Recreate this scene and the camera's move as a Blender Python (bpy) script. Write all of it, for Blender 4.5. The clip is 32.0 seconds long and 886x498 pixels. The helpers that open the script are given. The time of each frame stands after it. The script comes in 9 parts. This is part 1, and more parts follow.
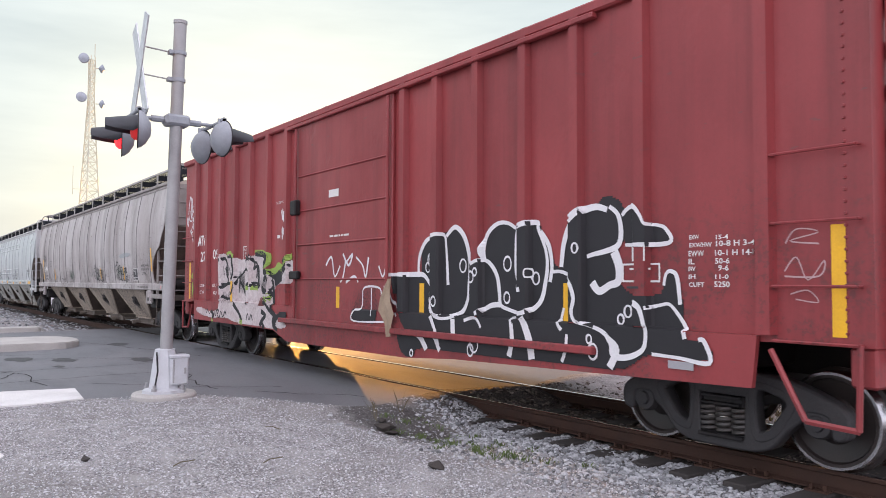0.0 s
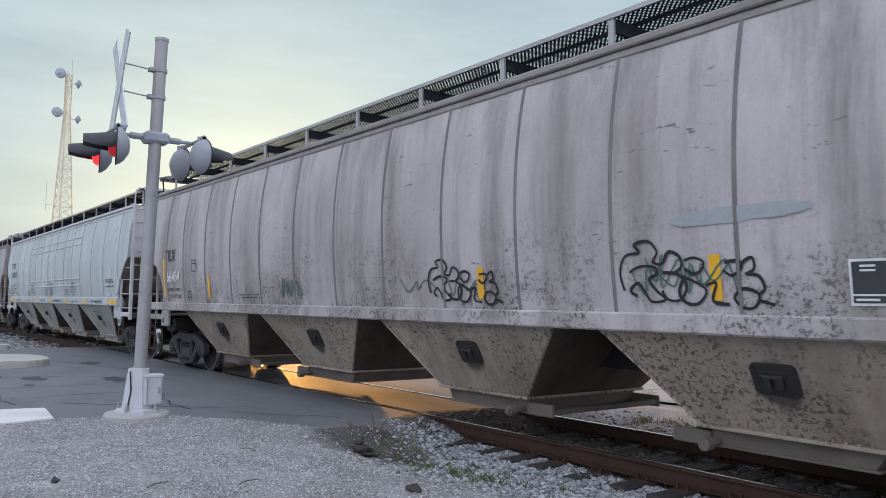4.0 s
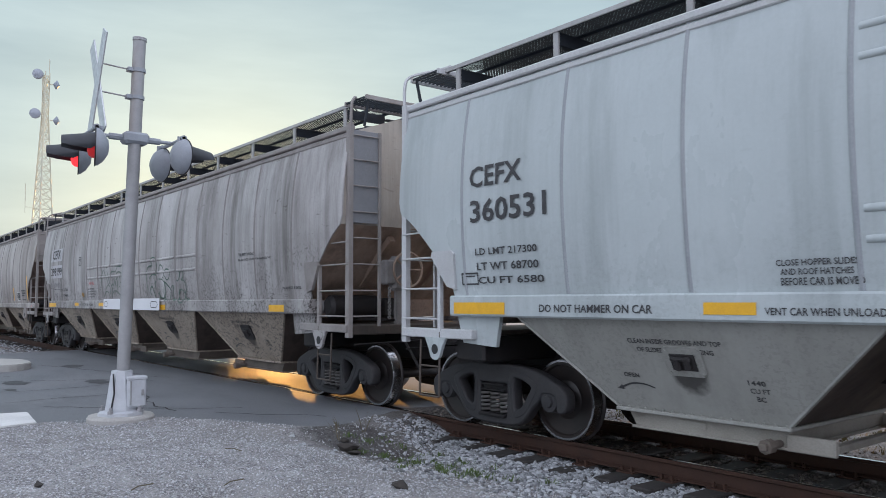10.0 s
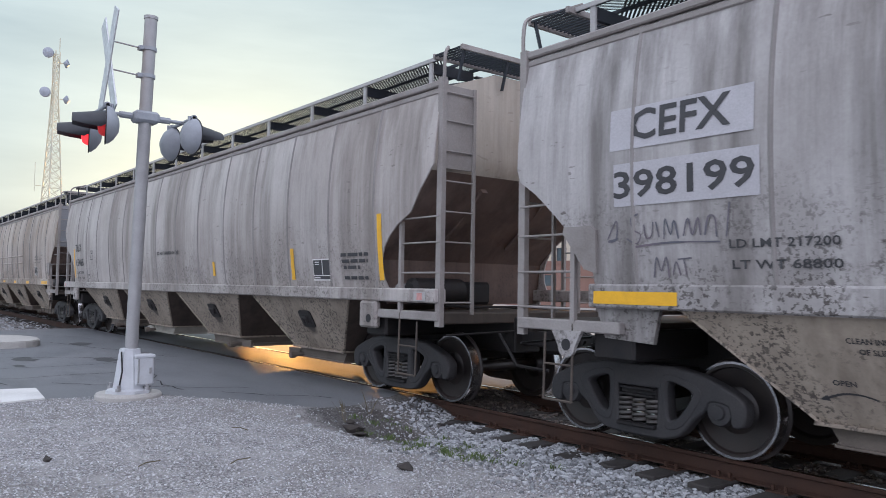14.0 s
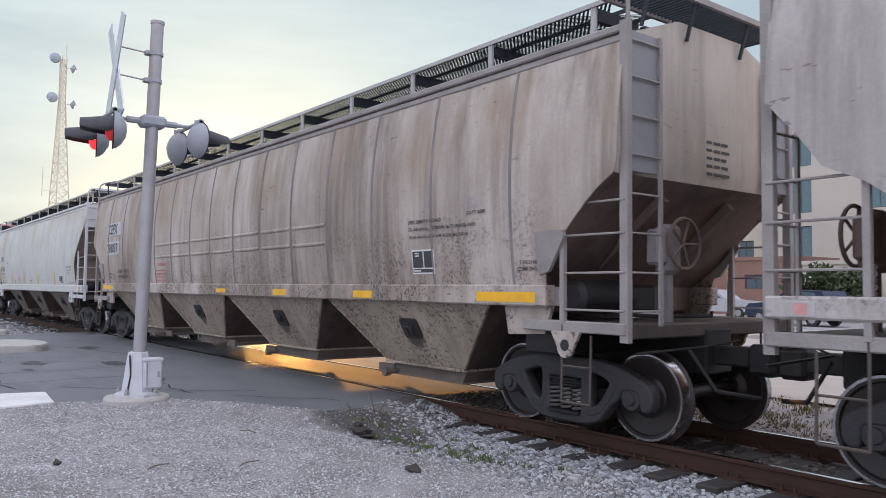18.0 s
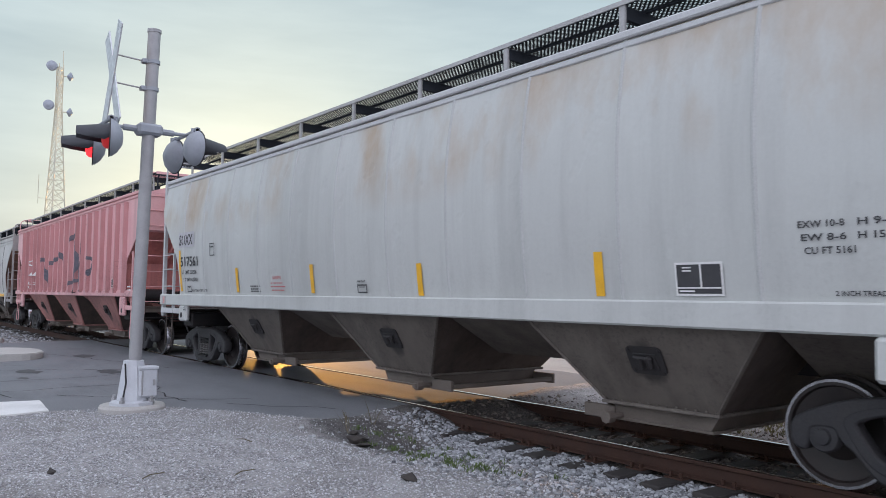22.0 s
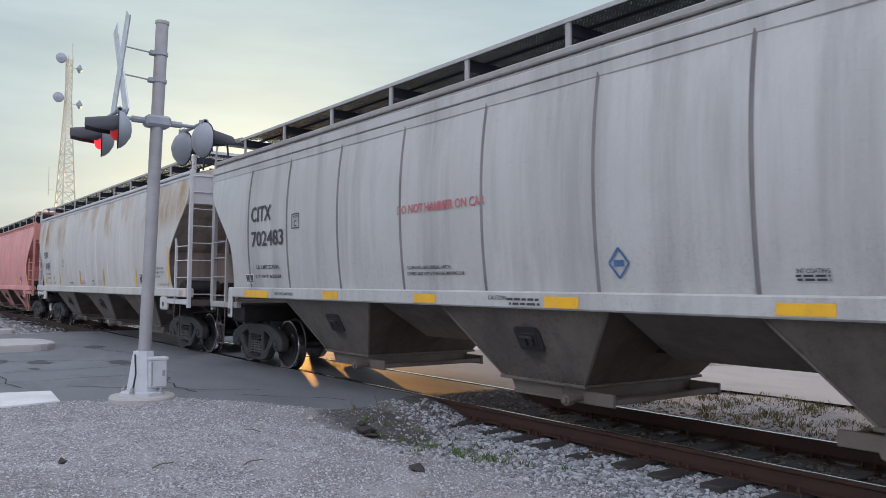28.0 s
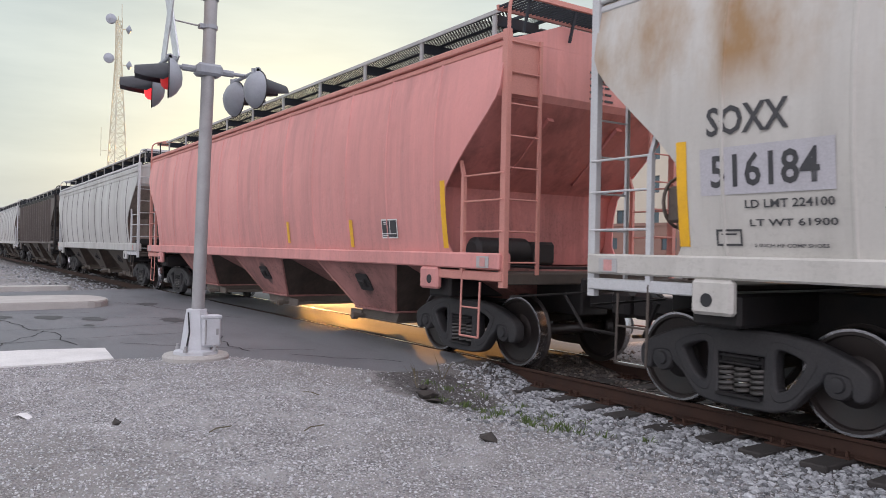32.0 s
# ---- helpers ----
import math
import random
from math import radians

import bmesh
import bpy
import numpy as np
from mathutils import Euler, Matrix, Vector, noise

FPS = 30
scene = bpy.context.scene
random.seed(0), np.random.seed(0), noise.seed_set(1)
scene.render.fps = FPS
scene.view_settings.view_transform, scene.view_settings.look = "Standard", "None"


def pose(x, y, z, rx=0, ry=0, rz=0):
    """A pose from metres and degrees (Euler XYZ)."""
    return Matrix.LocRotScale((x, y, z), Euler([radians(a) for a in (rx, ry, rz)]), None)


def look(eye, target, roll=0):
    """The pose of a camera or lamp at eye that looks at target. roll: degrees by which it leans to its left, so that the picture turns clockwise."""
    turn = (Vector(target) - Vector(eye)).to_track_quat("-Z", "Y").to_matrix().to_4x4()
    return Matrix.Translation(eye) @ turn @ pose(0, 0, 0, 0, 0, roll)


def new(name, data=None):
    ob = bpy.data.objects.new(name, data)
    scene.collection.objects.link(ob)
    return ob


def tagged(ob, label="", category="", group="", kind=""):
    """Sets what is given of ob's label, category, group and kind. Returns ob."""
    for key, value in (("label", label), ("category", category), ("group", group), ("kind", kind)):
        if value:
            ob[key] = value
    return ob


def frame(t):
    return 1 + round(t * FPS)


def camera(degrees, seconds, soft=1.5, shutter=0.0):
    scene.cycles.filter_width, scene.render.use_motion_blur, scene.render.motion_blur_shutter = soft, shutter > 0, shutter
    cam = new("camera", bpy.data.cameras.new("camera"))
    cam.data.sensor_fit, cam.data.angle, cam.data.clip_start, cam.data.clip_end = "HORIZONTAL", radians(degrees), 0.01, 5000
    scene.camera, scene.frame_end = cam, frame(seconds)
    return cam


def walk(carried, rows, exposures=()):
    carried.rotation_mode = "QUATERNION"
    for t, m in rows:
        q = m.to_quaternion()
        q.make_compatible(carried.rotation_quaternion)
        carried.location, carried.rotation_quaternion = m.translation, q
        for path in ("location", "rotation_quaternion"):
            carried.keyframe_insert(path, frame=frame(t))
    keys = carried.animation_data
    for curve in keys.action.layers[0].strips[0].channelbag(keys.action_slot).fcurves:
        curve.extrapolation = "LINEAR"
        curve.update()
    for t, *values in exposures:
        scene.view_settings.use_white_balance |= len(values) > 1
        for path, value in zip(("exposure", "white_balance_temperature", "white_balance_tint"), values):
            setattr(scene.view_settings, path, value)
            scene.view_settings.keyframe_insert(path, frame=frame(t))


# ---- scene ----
import functools

# World: metres; rail heads lie at z = 0, the track runs along x, the near rail at y = 6.58.
cam = camera(60.0, 32.0, soft=0.5, shutter=0.07)


def aim(x, y, z, yaw, pitch, roll):
    """Camera pose from a place, yaw to the left of +y, pitch up and lean to the left."""
    a, b = radians(yaw), radians(pitch)
    ahead = Vector((-math.sin(a) * math.cos(b), math.cos(a) * math.cos(b), math.sin(b)))
    return look((x, y, z), Vector((x, y, z)) + ahead, roll)


PATH = [
    (0.0, 0.065, 0.031, 1.563, 54.11, 2.55, 0.26),
    (0.5, 0.051, 0.026, 1.563, 53.76, 3.13, 0.08),
    (1.0, 0.060, 0.026, 1.567, 53.41, 3.57, 0.07),
    (1.5, 0.065, 0.017, 1.567, 53.14, 3.86, 0.27),
    (2.0, 0.064, 0.005, 1.565, 52.96, 4.07, 0.57),
    (2.5, 0.074, 0.007, 1.568, 52.90, 4.18, 0.82),
    (3.0, 0.072, 0.008, 1.565, 52.82, 4.24, 0.98),
    (3.5, 0.059, 0.002, 1.567, 52.67, 4.19, 0.98),
    (5.5, 0.081, 0.001, 1.565, 51.55, 3.96, 0.31),
    (6.0, 0.083, 0.001, 1.563, 51.35, 3.90, 0.24),
    (6.5, 0.077, -0.000, 1.562, 51.27, 3.83, 0.22),
    (7.0, 0.065, 0.001, 1.559, 51.32, 3.85, 0.33),
    (7.5, 0.067, 0.007, 1.561, 51.44, 3.85, 0.35),
    (8.0, 0.067, 0.001, 1.563, 51.48, 3.89, 0.33),
    (8.5, 0.070, -0.001, 1.564, 51.49, 3.92, 0.28),
    (9.0, 0.073, 0.000, 1.564, 51.46, 3.93, 0.15),
    (9.5, 0.084, -0.001, 1.564, 51.39, 3.92, 0.00),
    (10.0, 0.083, 0.006, 1.565, 51.26, 3.89, -0.11),
    (10.5, 0.083, 0.006, 1.565, 51.01, 3.80, -0.12),
    (11.0, 0.077, 0.016, 1.557, 50.81, 3.62, -0.04),
    (11.5, 0.079, 0.015, 1.556, 50.76, 3.37, 0.05),
    (12.0, 0.071, 0.011, 1.549, 50.95, 3.12, 0.19),
    (12.5, 0.070, -0.001, 1.552, 51.30, 2.95, 0.41),
    (13.0, 0.061, 0.004, 1.550, 51.62, 2.86, 0.65),
    (13.5, 0.060, -0.004, 1.547, 51.78, 2.83, 0.85),
    (14.0, 0.061, -0.002, 1.546, 51.77, 2.82, 0.94),
    (14.5, 0.061, -0.003, 1.547, 51.67, 2.85, 0.90),
    (16.5, 0.077, -0.008, 1.550, 51.74, 3.13, 0.75),
    (17.0, 0.074, -0.009, 1.548, 51.92, 3.08, 0.74),
    (17.5, 0.070, -0.010, 1.545, 52.11, 3.01, 0.66),
    (18.0, 0.069, -0.013, 1.546, 52.23, 2.97, 0.62),
    (18.5, 0.064, -0.017, 1.547, 52.28, 3.02, 0.68),
    (19.0, 0.063, -0.014, 1.547, 52.31, 3.14, 0.69),
    (19.5, 0.070, -0.016, 1.552, 52.33, 3.31, 0.76),
    (20.0, 0.068, -0.015, 1.554, 52.29, 3.42, 0.75),
    (20.5, 0.072, -0.014, 1.550, 52.22, 3.50, 0.74),
    (21.0, 0.075, -0.017, 1.551, 52.12, 3.54, 0.72),
    (21.5, 0.073, -0.011, 1.550, 52.05, 3.54, 0.68),
    (22.0, 0.074, -0.013, 1.549, 51.98, 3.56, 0.63),
    (22.5, 0.078, -0.017, 1.550, 51.96, 3.60, 0.63),
    (23.0, 0.076, -0.016, 1.547, 51.98, 3.64, 0.63),
    (23.5, 0.079, -0.012, 1.543, 51.98, 3.65, 0.58),
    (24.0, 0.077, -0.014, 1.547, 51.95, 3.61, 0.60),
    (24.5, 0.078, -0.013, 1.546, 51.95, 3.57, 0.56),
    (26.5, 0.080, -0.013, 1.546, 52.03, 3.53, 0.62),
    (27.0, 0.081, -0.011, 1.552, 52.03, 3.41, 0.62),
    (27.5, 0.080, -0.006, 1.546, 52.16, 3.25, 0.62),
    (28.0, 0.079, -0.004, 1.546, 52.61, 2.91, 0.61),
    (28.5, 0.075, -0.012, 1.533, 53.54, 2.33, 0.62),
    (29.0, 0.056, -0.007, 1.532, 54.79, 1.59, 0.70),
    (29.5, 0.054, 0.001, 1.513, 56.00, 0.80, 0.76),
    (30.0, 0.035, 0.025, 1.515, 56.81, 0.08, 0.82),
    (30.5, 0.016, 0.098, 1.499, 57.00, -0.37, 0.90),
    (31.0, -0.086, 0.120, 1.487, 56.76, -0.63, 0.89),
    (31.5, -0.308, 0.093, 1.498, 56.29, -0.40, 0.99),
    (32.0, -0.525, 0.132, 1.495, 55.84, 0.02, 1.09),
]
EXPOSE = [(0, 0.45, 7100, 15), (1.2, 0.42, 7000, 15), (2.5, 0.2, 6650, 13), (3.5, 0.0, 6450, 10), (5.5, 0.02, 6450, 8), (9, -0.02, 6450, 7), (11, 0.05, 6400, 7), (14, 0.16, 6500, 10),
          (18, 0.22, 6700, 13), (20, 0.08, 6600, 12), (21, 0.14, 6550, 11), (22, 0.05, 6550, 10), (23, -0.05, 6550, 10), (28, -0.04, 6500, 10), (29, 0.0, 6500, 10), (30, 0.04, 6750, 11), (31, 0.06, 7000, 12), (32, 0.18, 7200, 13)]
walk(cam, [(t, aim(*r)) for t, *r in PATH], EXPOSE)

# ---------------------------------------------------------------- light
SUN_EL, SUN_AZ = 4.8, 65.9          # degrees above the horizon, degrees left of +y
sun_dir = Vector((-math.sin(radians(SUN_AZ)) * math.cos(radians(SUN_EL)), math.cos(radians(SUN_AZ)) * math.cos(radians(SUN_EL)), math.sin(radians(SUN_EL))))
world = bpy.data.worlds.new("evening_sky")
scene.world = world
world.use_nodes = True


def sky_nodes():
    nt = world.node_tree
    nt.nodes.clear()
    N, L = nt.nodes.new, nt.links.new
    out, bg = N("ShaderNodeOutputWorld"), N("ShaderNodeBackground")
    sky = N("ShaderNodeTexSky")
    sky.sky_type, sky.sun_disc = "NISHITA", False
    sky.sun_elevation, sky.sun_rotation = radians(SUN_EL), radians(-SUN_AZ)
    sky.air_density, sky.dust_density, sky.ozone_density, sky.altitude = 1.0, 4.0, 2.0, 100
    tc, mp = N("ShaderNodeTexCoord"), N("ShaderNodeMapping")
    mp.inputs["Scale"].default_value = (1.2, 1.2, 7.0)
    mp.inputs["Rotation"].default_value = (0.12, 0.0, 0.5)
    noi = N("ShaderNodeTexNoise")
    noi.inputs["Scale"].default_value, noi.inputs["Detail"].default_value, noi.inputs["Roughness"].default_value = 1.7, 6.0, 0.55
    streak = N("ShaderNodeValToRGB")
    streak.color_ramp.elements[0].position, streak.color_ramp.elements[1].position = 0.4, 0.75
    streak.color_ramp.elements[0].color, streak.color_ramp.elements[1].color = (1, 1, 1, 1), (1.42, 1.34, 1.26, 1)
    # a thin even veil of cloud, lit full from the front and from above, thinner towards the low sun
    dot, rise_up = N("ShaderNodeVectorMath"), N("ShaderNodeMapRange")
    dot.operation = "DOT_PRODUCT"
    dot.inputs[1].default_value = Vector((-sun_dir.x, -sun_dir.y, 0.9)).normalized()
    rise_up.interpolation_type = "SMOOTHSTEP"
    for k, v in zip((1, 2, 3, 4), (-0.35, 0.75, 1.0, VEIL_GAIN)):
        rise_up.inputs[k].default_value = v
    veil, tint, add, glow_mul = N("ShaderNodeMix"), N("ShaderNodeMix"), N("ShaderNodeMix"), N("ShaderNodeMix")
    for n, mode in ((veil, "MULTIPLY"), (tint, "MULTIPLY"), (add, "ADD"), (glow_mul, "MULTIPLY")):
        n.data_type, n.blend_type = "RGBA", mode
        n.inputs[0].default_value = 1.0
    shade = N("ShaderNodeMix")
    shade.data_type = "RGBA"
    shade.inputs[6].default_value, shade.inputs[7].default_value = VEIL_LOW, VEIL_HIGH
    span = N("ShaderNodeMapRange")
    span.inputs[1].default_value, span.inputs[2].default_value = 1.0, VEIL_GAIN
    L(rise_up.outputs[0], span.inputs[0]); L(span.outputs[0], shade.inputs[0]); L(shade.outputs[2], veil.inputs[6])
    glow_mul.inputs[7].default_value = NISHITA_PART
    L(tc.outputs["Generated"], mp.inputs["Vector"]); L(mp.outputs[0], noi.inputs["Vector"]); L(noi.outputs["Fac"], streak.inputs[0])
    L(tc.outputs["Generated"], dot.inputs[0]); L(dot.outputs["Value"], rise_up.inputs[0])
    L(streak.outputs[0], veil.inputs[7]); L(veil.outputs[2], tint.inputs[6]); L(rise_up.outputs[0], tint.inputs[7])
    L(sky.outputs[0], glow_mul.inputs[6]); L(tint.outputs[2], add.inputs[6]); L(glow_mul.outputs[2], add.inputs[7])
    L(add.outputs[2], bg.inputs["Color"]); L(bg.outputs[0], out.inputs["Surface"])
    bg.inputs["Strength"].default_value = 0.15


VEIL_LOW, VEIL_HIGH, VEIL_GAIN, NISHITA_PART = (2.4, 3.1, 3.6, 1), (2.92, 3.06, 3.75, 1), 2.75, (0.122, 0.145, 0.132, 1)
sky_nodes()
lamp = bpy.data.lights.new("sun", "SUN")
lamp.energy, lamp.angle, lamp.color = 5.0, radians(0.6), (1.0, 0.48, 0.13)
sun = new("sun", lamp)
sun.matrix_world = look((0, 0, 60), Vector((0, 0, 60)) - sun_dir)

# ---------------------------------------------------------------- train's way along the track
YC, GAUGE = 7.332, 1.505


def way_of(t):
    """Metres that the train has gone at t seconds."""
    k = (t - 16.0) / 16.0
    return 87.551 + 95.2572 * k + 8.97004 * k ** 2 + 1.8023 * k ** 3 - 0.37696 * k ** 4 - 0.9155 * k ** 5 + 0.095 * math.exp(-((t - 14.1) / 1.2) ** 2) + 0.08 * math.exp(-((t - 24.1) / 1.2) ** 2)


# ---------------------------------------------------------------- mesh helpers
class Mesh:
    """Collects simple solids into one mesh."""

    def __init__(self):
        self.v, self.f = [], []

    def add(self, verts, faces):
        n = len(self.v)
        self.v += [tuple(p) for p in verts]
        self.f += [tuple(n + i for i in f) for f in faces]
        return self

    def box(self, x0, x1, y0, y1, z0, z1):
        c = [(x, y, z) for z in (z0, z1) for y in (y0, y1) for x in (x0, x1)]
        return self.add(c, [(0, 2, 3, 1), (4, 5, 7, 6), (0, 1, 5, 4), (2, 6, 7, 3), (0, 4, 6, 2), (1, 3, 7, 5)])

    def soft(self, x0, x1, y0, y1, z0, z1, b):
        """A box with chamfered edges."""
        bm = bmesh.new()
        bmesh.ops.create_cube(bm, size=1)
        for p in bm.verts:
            p.co = Vector(((x0 + x1) / 2 + p.co.x * (x1 - x0), (y0 + y1) / 2 + p.co.y * (y1 - y0), (z0 + z1) / 2 + p.co.z * (z1 - z0)))
        bmesh.ops.bevel(bm, geom=list(bm.edges), offset=b, segments=1, affect="EDGES")
        bm.verts.index_update()
        self.add([p.co for p in bm.verts], [[p.index for p in f.verts] for f in bm.faces])
        bm.free()
        return self

    def prism(self, poly, axis, lo, hi):
        """A polygon of two coordinates drawn out along the third axis."""
        n, k = len(poly), "xyz".index(axis)
        pts = []
        for w in (lo, hi):
            for a, b in poly:
                p = [a, b]
                p.insert(k, w)
                pts.append(p)
        self.add(pts, [tuple(range(n)), tuple(range(2 * n - 1, n - 1, -1))] + [(i, (i + 1) % n, n + (i + 1) % n, n + i) for i in range(n)])
        return self

    def rod(self, a, b, r, seg=6, r2=None):
        a, b = Vector(a), Vector(b)
        d = (b - a).normalized()
        s = d.orthogonal().normalized()
        q = d.cross(s)
        r2 = r if r2 is None else r2
        ring = [(math.cos(6.28318 * i / seg), math.sin(6.28318 * i / seg)) for i in range(seg)]
        self.add([a + r * (s * c + q * w) for c, w in ring] + [b + r2 * (s * c + q * w) for c, w in ring],
                 [tuple(range(seg - 1, -1, -1)), tuple(range(seg, 2 * seg))] + [(i, (i + 1) % seg, seg + (i + 1) % seg, seg + i) for i in range(seg)])
        return self

    def hose(self, pts, r, seg=6):
        """A round bar bent through points, in one piece."""
        P = [Vector(p) for p in pts]
        v, n = [], len(P)
        s = (P[1] - P[0]).orthogonal().normalized()
        for i, p in enumerate(P):
            d = (P[min(i + 1, n - 1)] - P[max(i - 1, 0)]).normalized()
            s = (s - d * s.dot(d)).normalized()
            q = d.cross(s)
            v += [p + r * (s * math.cos(6.28318 * k / seg) + q * math.sin(6.28318 * k / seg)) for k in range(seg)]
        f = [(i * seg + k, i * seg + (k + 1) % seg, (i + 1) * seg + (k + 1) % seg, (i + 1) * seg + k) for i in range(n - 1) for k in range(seg)]
        return self.add(v, f + [tuple(range(seg - 1, -1, -1)), tuple((n - 1) * seg + k for k in range(seg))])

    def tube(self, pts, r, seg=6):
        for a, b in zip(pts, pts[1:]):
            self.rod(a, b, r, seg)
        return self

    def bar(self, a, b, w, h):
        """A flat bar from a to b: w across (horizontal), h along the other side."""
        a, b = Vector(a), Vector(b)
        d = (b - a).normalized()
        s = d.cross(Vector((0, 0, 1)))
        s = Vector((1, 0, 0)) if s.length < 0.05 else s.normalized()
        q = s.cross(d)
        c = [p + s * i * w / 2 + q * j * h / 2 for p in (a, b) for i, j in ((-1, -1), (1, -1), (1, 1), (-1, 1))]
        return self.add(c, [(3, 2, 1, 0), (4, 5, 6, 7), (0, 1, 5, 4), (1, 2, 6, 5), (2, 3, 7, 6), (3, 0, 4, 7)])

    def lathe(self, prof, center, axis, seg=24, closed=False):
        """Turns (distance along the axis, radius) pairs round an axis."""
        c, k = Vector(center), "xyz".index(axis)
        e = [Vector((1, 0, 0)), Vector((0, 1, 0)), Vector((0, 0, 1))]
        d, s, q = e[k], e[(k + 1) % 3], e[(k + 2) % 3]
        pts = [c + d * h + r * (s * math.cos(6.28318 * i / seg) + q * math.sin(6.28318 * i / seg)) for h, r in prof for i in range(seg)]
        m = len(prof)
        faces = [(j * seg + i, j * seg + (i + 1) % seg, (j + 1) % m * seg + (i + 1) % seg, (j + 1) % m * seg + i) for j in range(m if closed else m - 1) for i in range(seg)]
        if not closed:
            faces += [tuple(range(seg - 1, -1, -1)), tuple((m - 1) * seg + i for i in range(seg))]
        return self.add(pts, faces)

    def data(self, name, mat=None, weld=0.0, smooth=0):
        me = bpy.data.meshes.new(name)
        me.from_pydata(self.v, [], self.f)
        bm = bmesh.new()
        bm.from_mesh(me)
        if weld:
            bmesh.ops.remove_doubles(bm, verts=bm.verts, dist=weld)
            bmesh.ops.dissolve_degenerate(bm, edges=bm.edges, dist=weld)
        bmesh.ops.recalc_face_normals(bm, faces=bm.faces)
        bm.to_mesh(me)
        bm.free()
        if smooth:
            me.polygons.foreach_set("use_smooth", [True] * len(me.polygons))
            me.set_sharp_from_angle(angle=radians(smooth))
        if mat:
            me.materials.append(mat)
        return me


def part(name, data, parent=None, label="", at=None):
    ob = new(name, data)
    ob.parent = parent
    if at is not None:
        ob.matrix_basis = at
    if label:
        ob["label"] = label
    return ob


def thing(name, label, category, group="", kind="", at=None, data=None):
    ob = new(name, data)
    if at is not None:
        ob.matrix_basis = at
    return tagged(ob, label, category, group, kind)


def smooth_line(pts, n=6, closed=False):
    """A Catmull-Rom line through points."""
    P = [Vector(p) for p in pts]
    out, m = [], len(P)
    for i in range(m if closed else m - 1):
        if closed:
            a, b, c, d = P[i - 1], P[i], P[(i + 1) % m], P[(i + 2) % m]
        else:
            a, b, c, d = P[max(i - 1, 0)], P[i], P[i + 1], P[min(i + 2, m - 1)]
        for k in range(n):
            t = k / n
            out.append(0.5 * ((2 * b) + (c - a) * t + (2 * a - 5 * b + 4 * c - d) * t * t + (3 * b - a - 3 * c + d) * t ** 3))
    if not closed:
        out.append(P[-1])
    return out


# ---------------------------------------------------------------- materials
def shader(name):
    m = bpy.data.materials.new(name)
    m.use_nodes = True
    return m, m.node_tree.nodes, m.node_tree.links, m.node_tree.nodes["Principled BSDF"]


def rgb(c):
    return (c[0], c[1], c[2], 1.0)


def noise_node(nt, vec, scale, detail=4.0, rough=0.6):
    n = nt.nodes.new("ShaderNodeTexNoise")
    n.inputs["Scale"].default_value, n.inputs["Detail"].default_value, n.inputs["Roughness"].default_value = scale, detail, rough
    nt.links.new(vec, n.inputs["Vector"])
    return n.outputs["Fac"]


def ramp_node(nt, fac, a, b, ca=(0, 0, 0), cb=(1, 1, 1)):
    r = nt.nodes.new("ShaderNodeValToRGB")
    r.color_ramp.elements[0].position, r.color_ramp.elements[1].position = a, b
    r.color_ramp.elements[0].color, r.color_ramp.elements[1].color = rgb(ca), rgb(cb)
    nt.links.new(fac, r.inputs[0])
    return r.outputs[0]


def mix_node(nt, fac, a, b, mode="MIX"):
    m = nt.nodes.new("ShaderNodeMix")
    m.data_type, m.blend_type = "RGBA", mode
    for socket, value in ((m.inputs[0], fac), (m.inputs[6], a), (m.inputs[7], b)):
        if hasattr(value, "links"):
            nt.links.new(value, socket)
        elif isinstance(value, (int, float)):
            socket.default_value = value
        else:
            socket.default_value = rgb(value)
    return m.outputs[2]


def coords(nt, scale=(1, 1, 1)):
    tc, mp = nt.nodes.new("ShaderNodeTexCoord"), nt.nodes.new("ShaderNodeMapping")
    mp.inputs["Scale"].default_value = scale
    nt.links.new(tc.outputs["Object"], mp.inputs["Vector"])
    return mp.outputs[0]


def scaled(nt, vec, scale):
    mp = nt.nodes.new("ShaderNodeMapping")
    mp.inputs["Scale"].default_value = scale
    nt.links.new(vec, mp.inputs["Vector"])
    return mp.outputs[0]


def times(nt, a, b):
    m = nt.nodes.new("ShaderNodeMath")
    m.operation = "MULTIPLY"
    for s, v in zip(m.inputs, (a, b)):
        if hasattr(v, "links"):
            nt.links.new(v, s)
        else:
            s.default_value = v
    return m.outputs[0]


def bump(nt, bsdf, height, strength, dist=0.01):
    b = nt.nodes.new("ShaderNodeBump")
    b.inputs["Strength"].default_value, b.inputs["Distance"].default_value = strength, dist
    nt.links.new(height, b.inputs["Height"])
    nt.links.new(b.outputs[0], bsdf.inputs["Normal"])


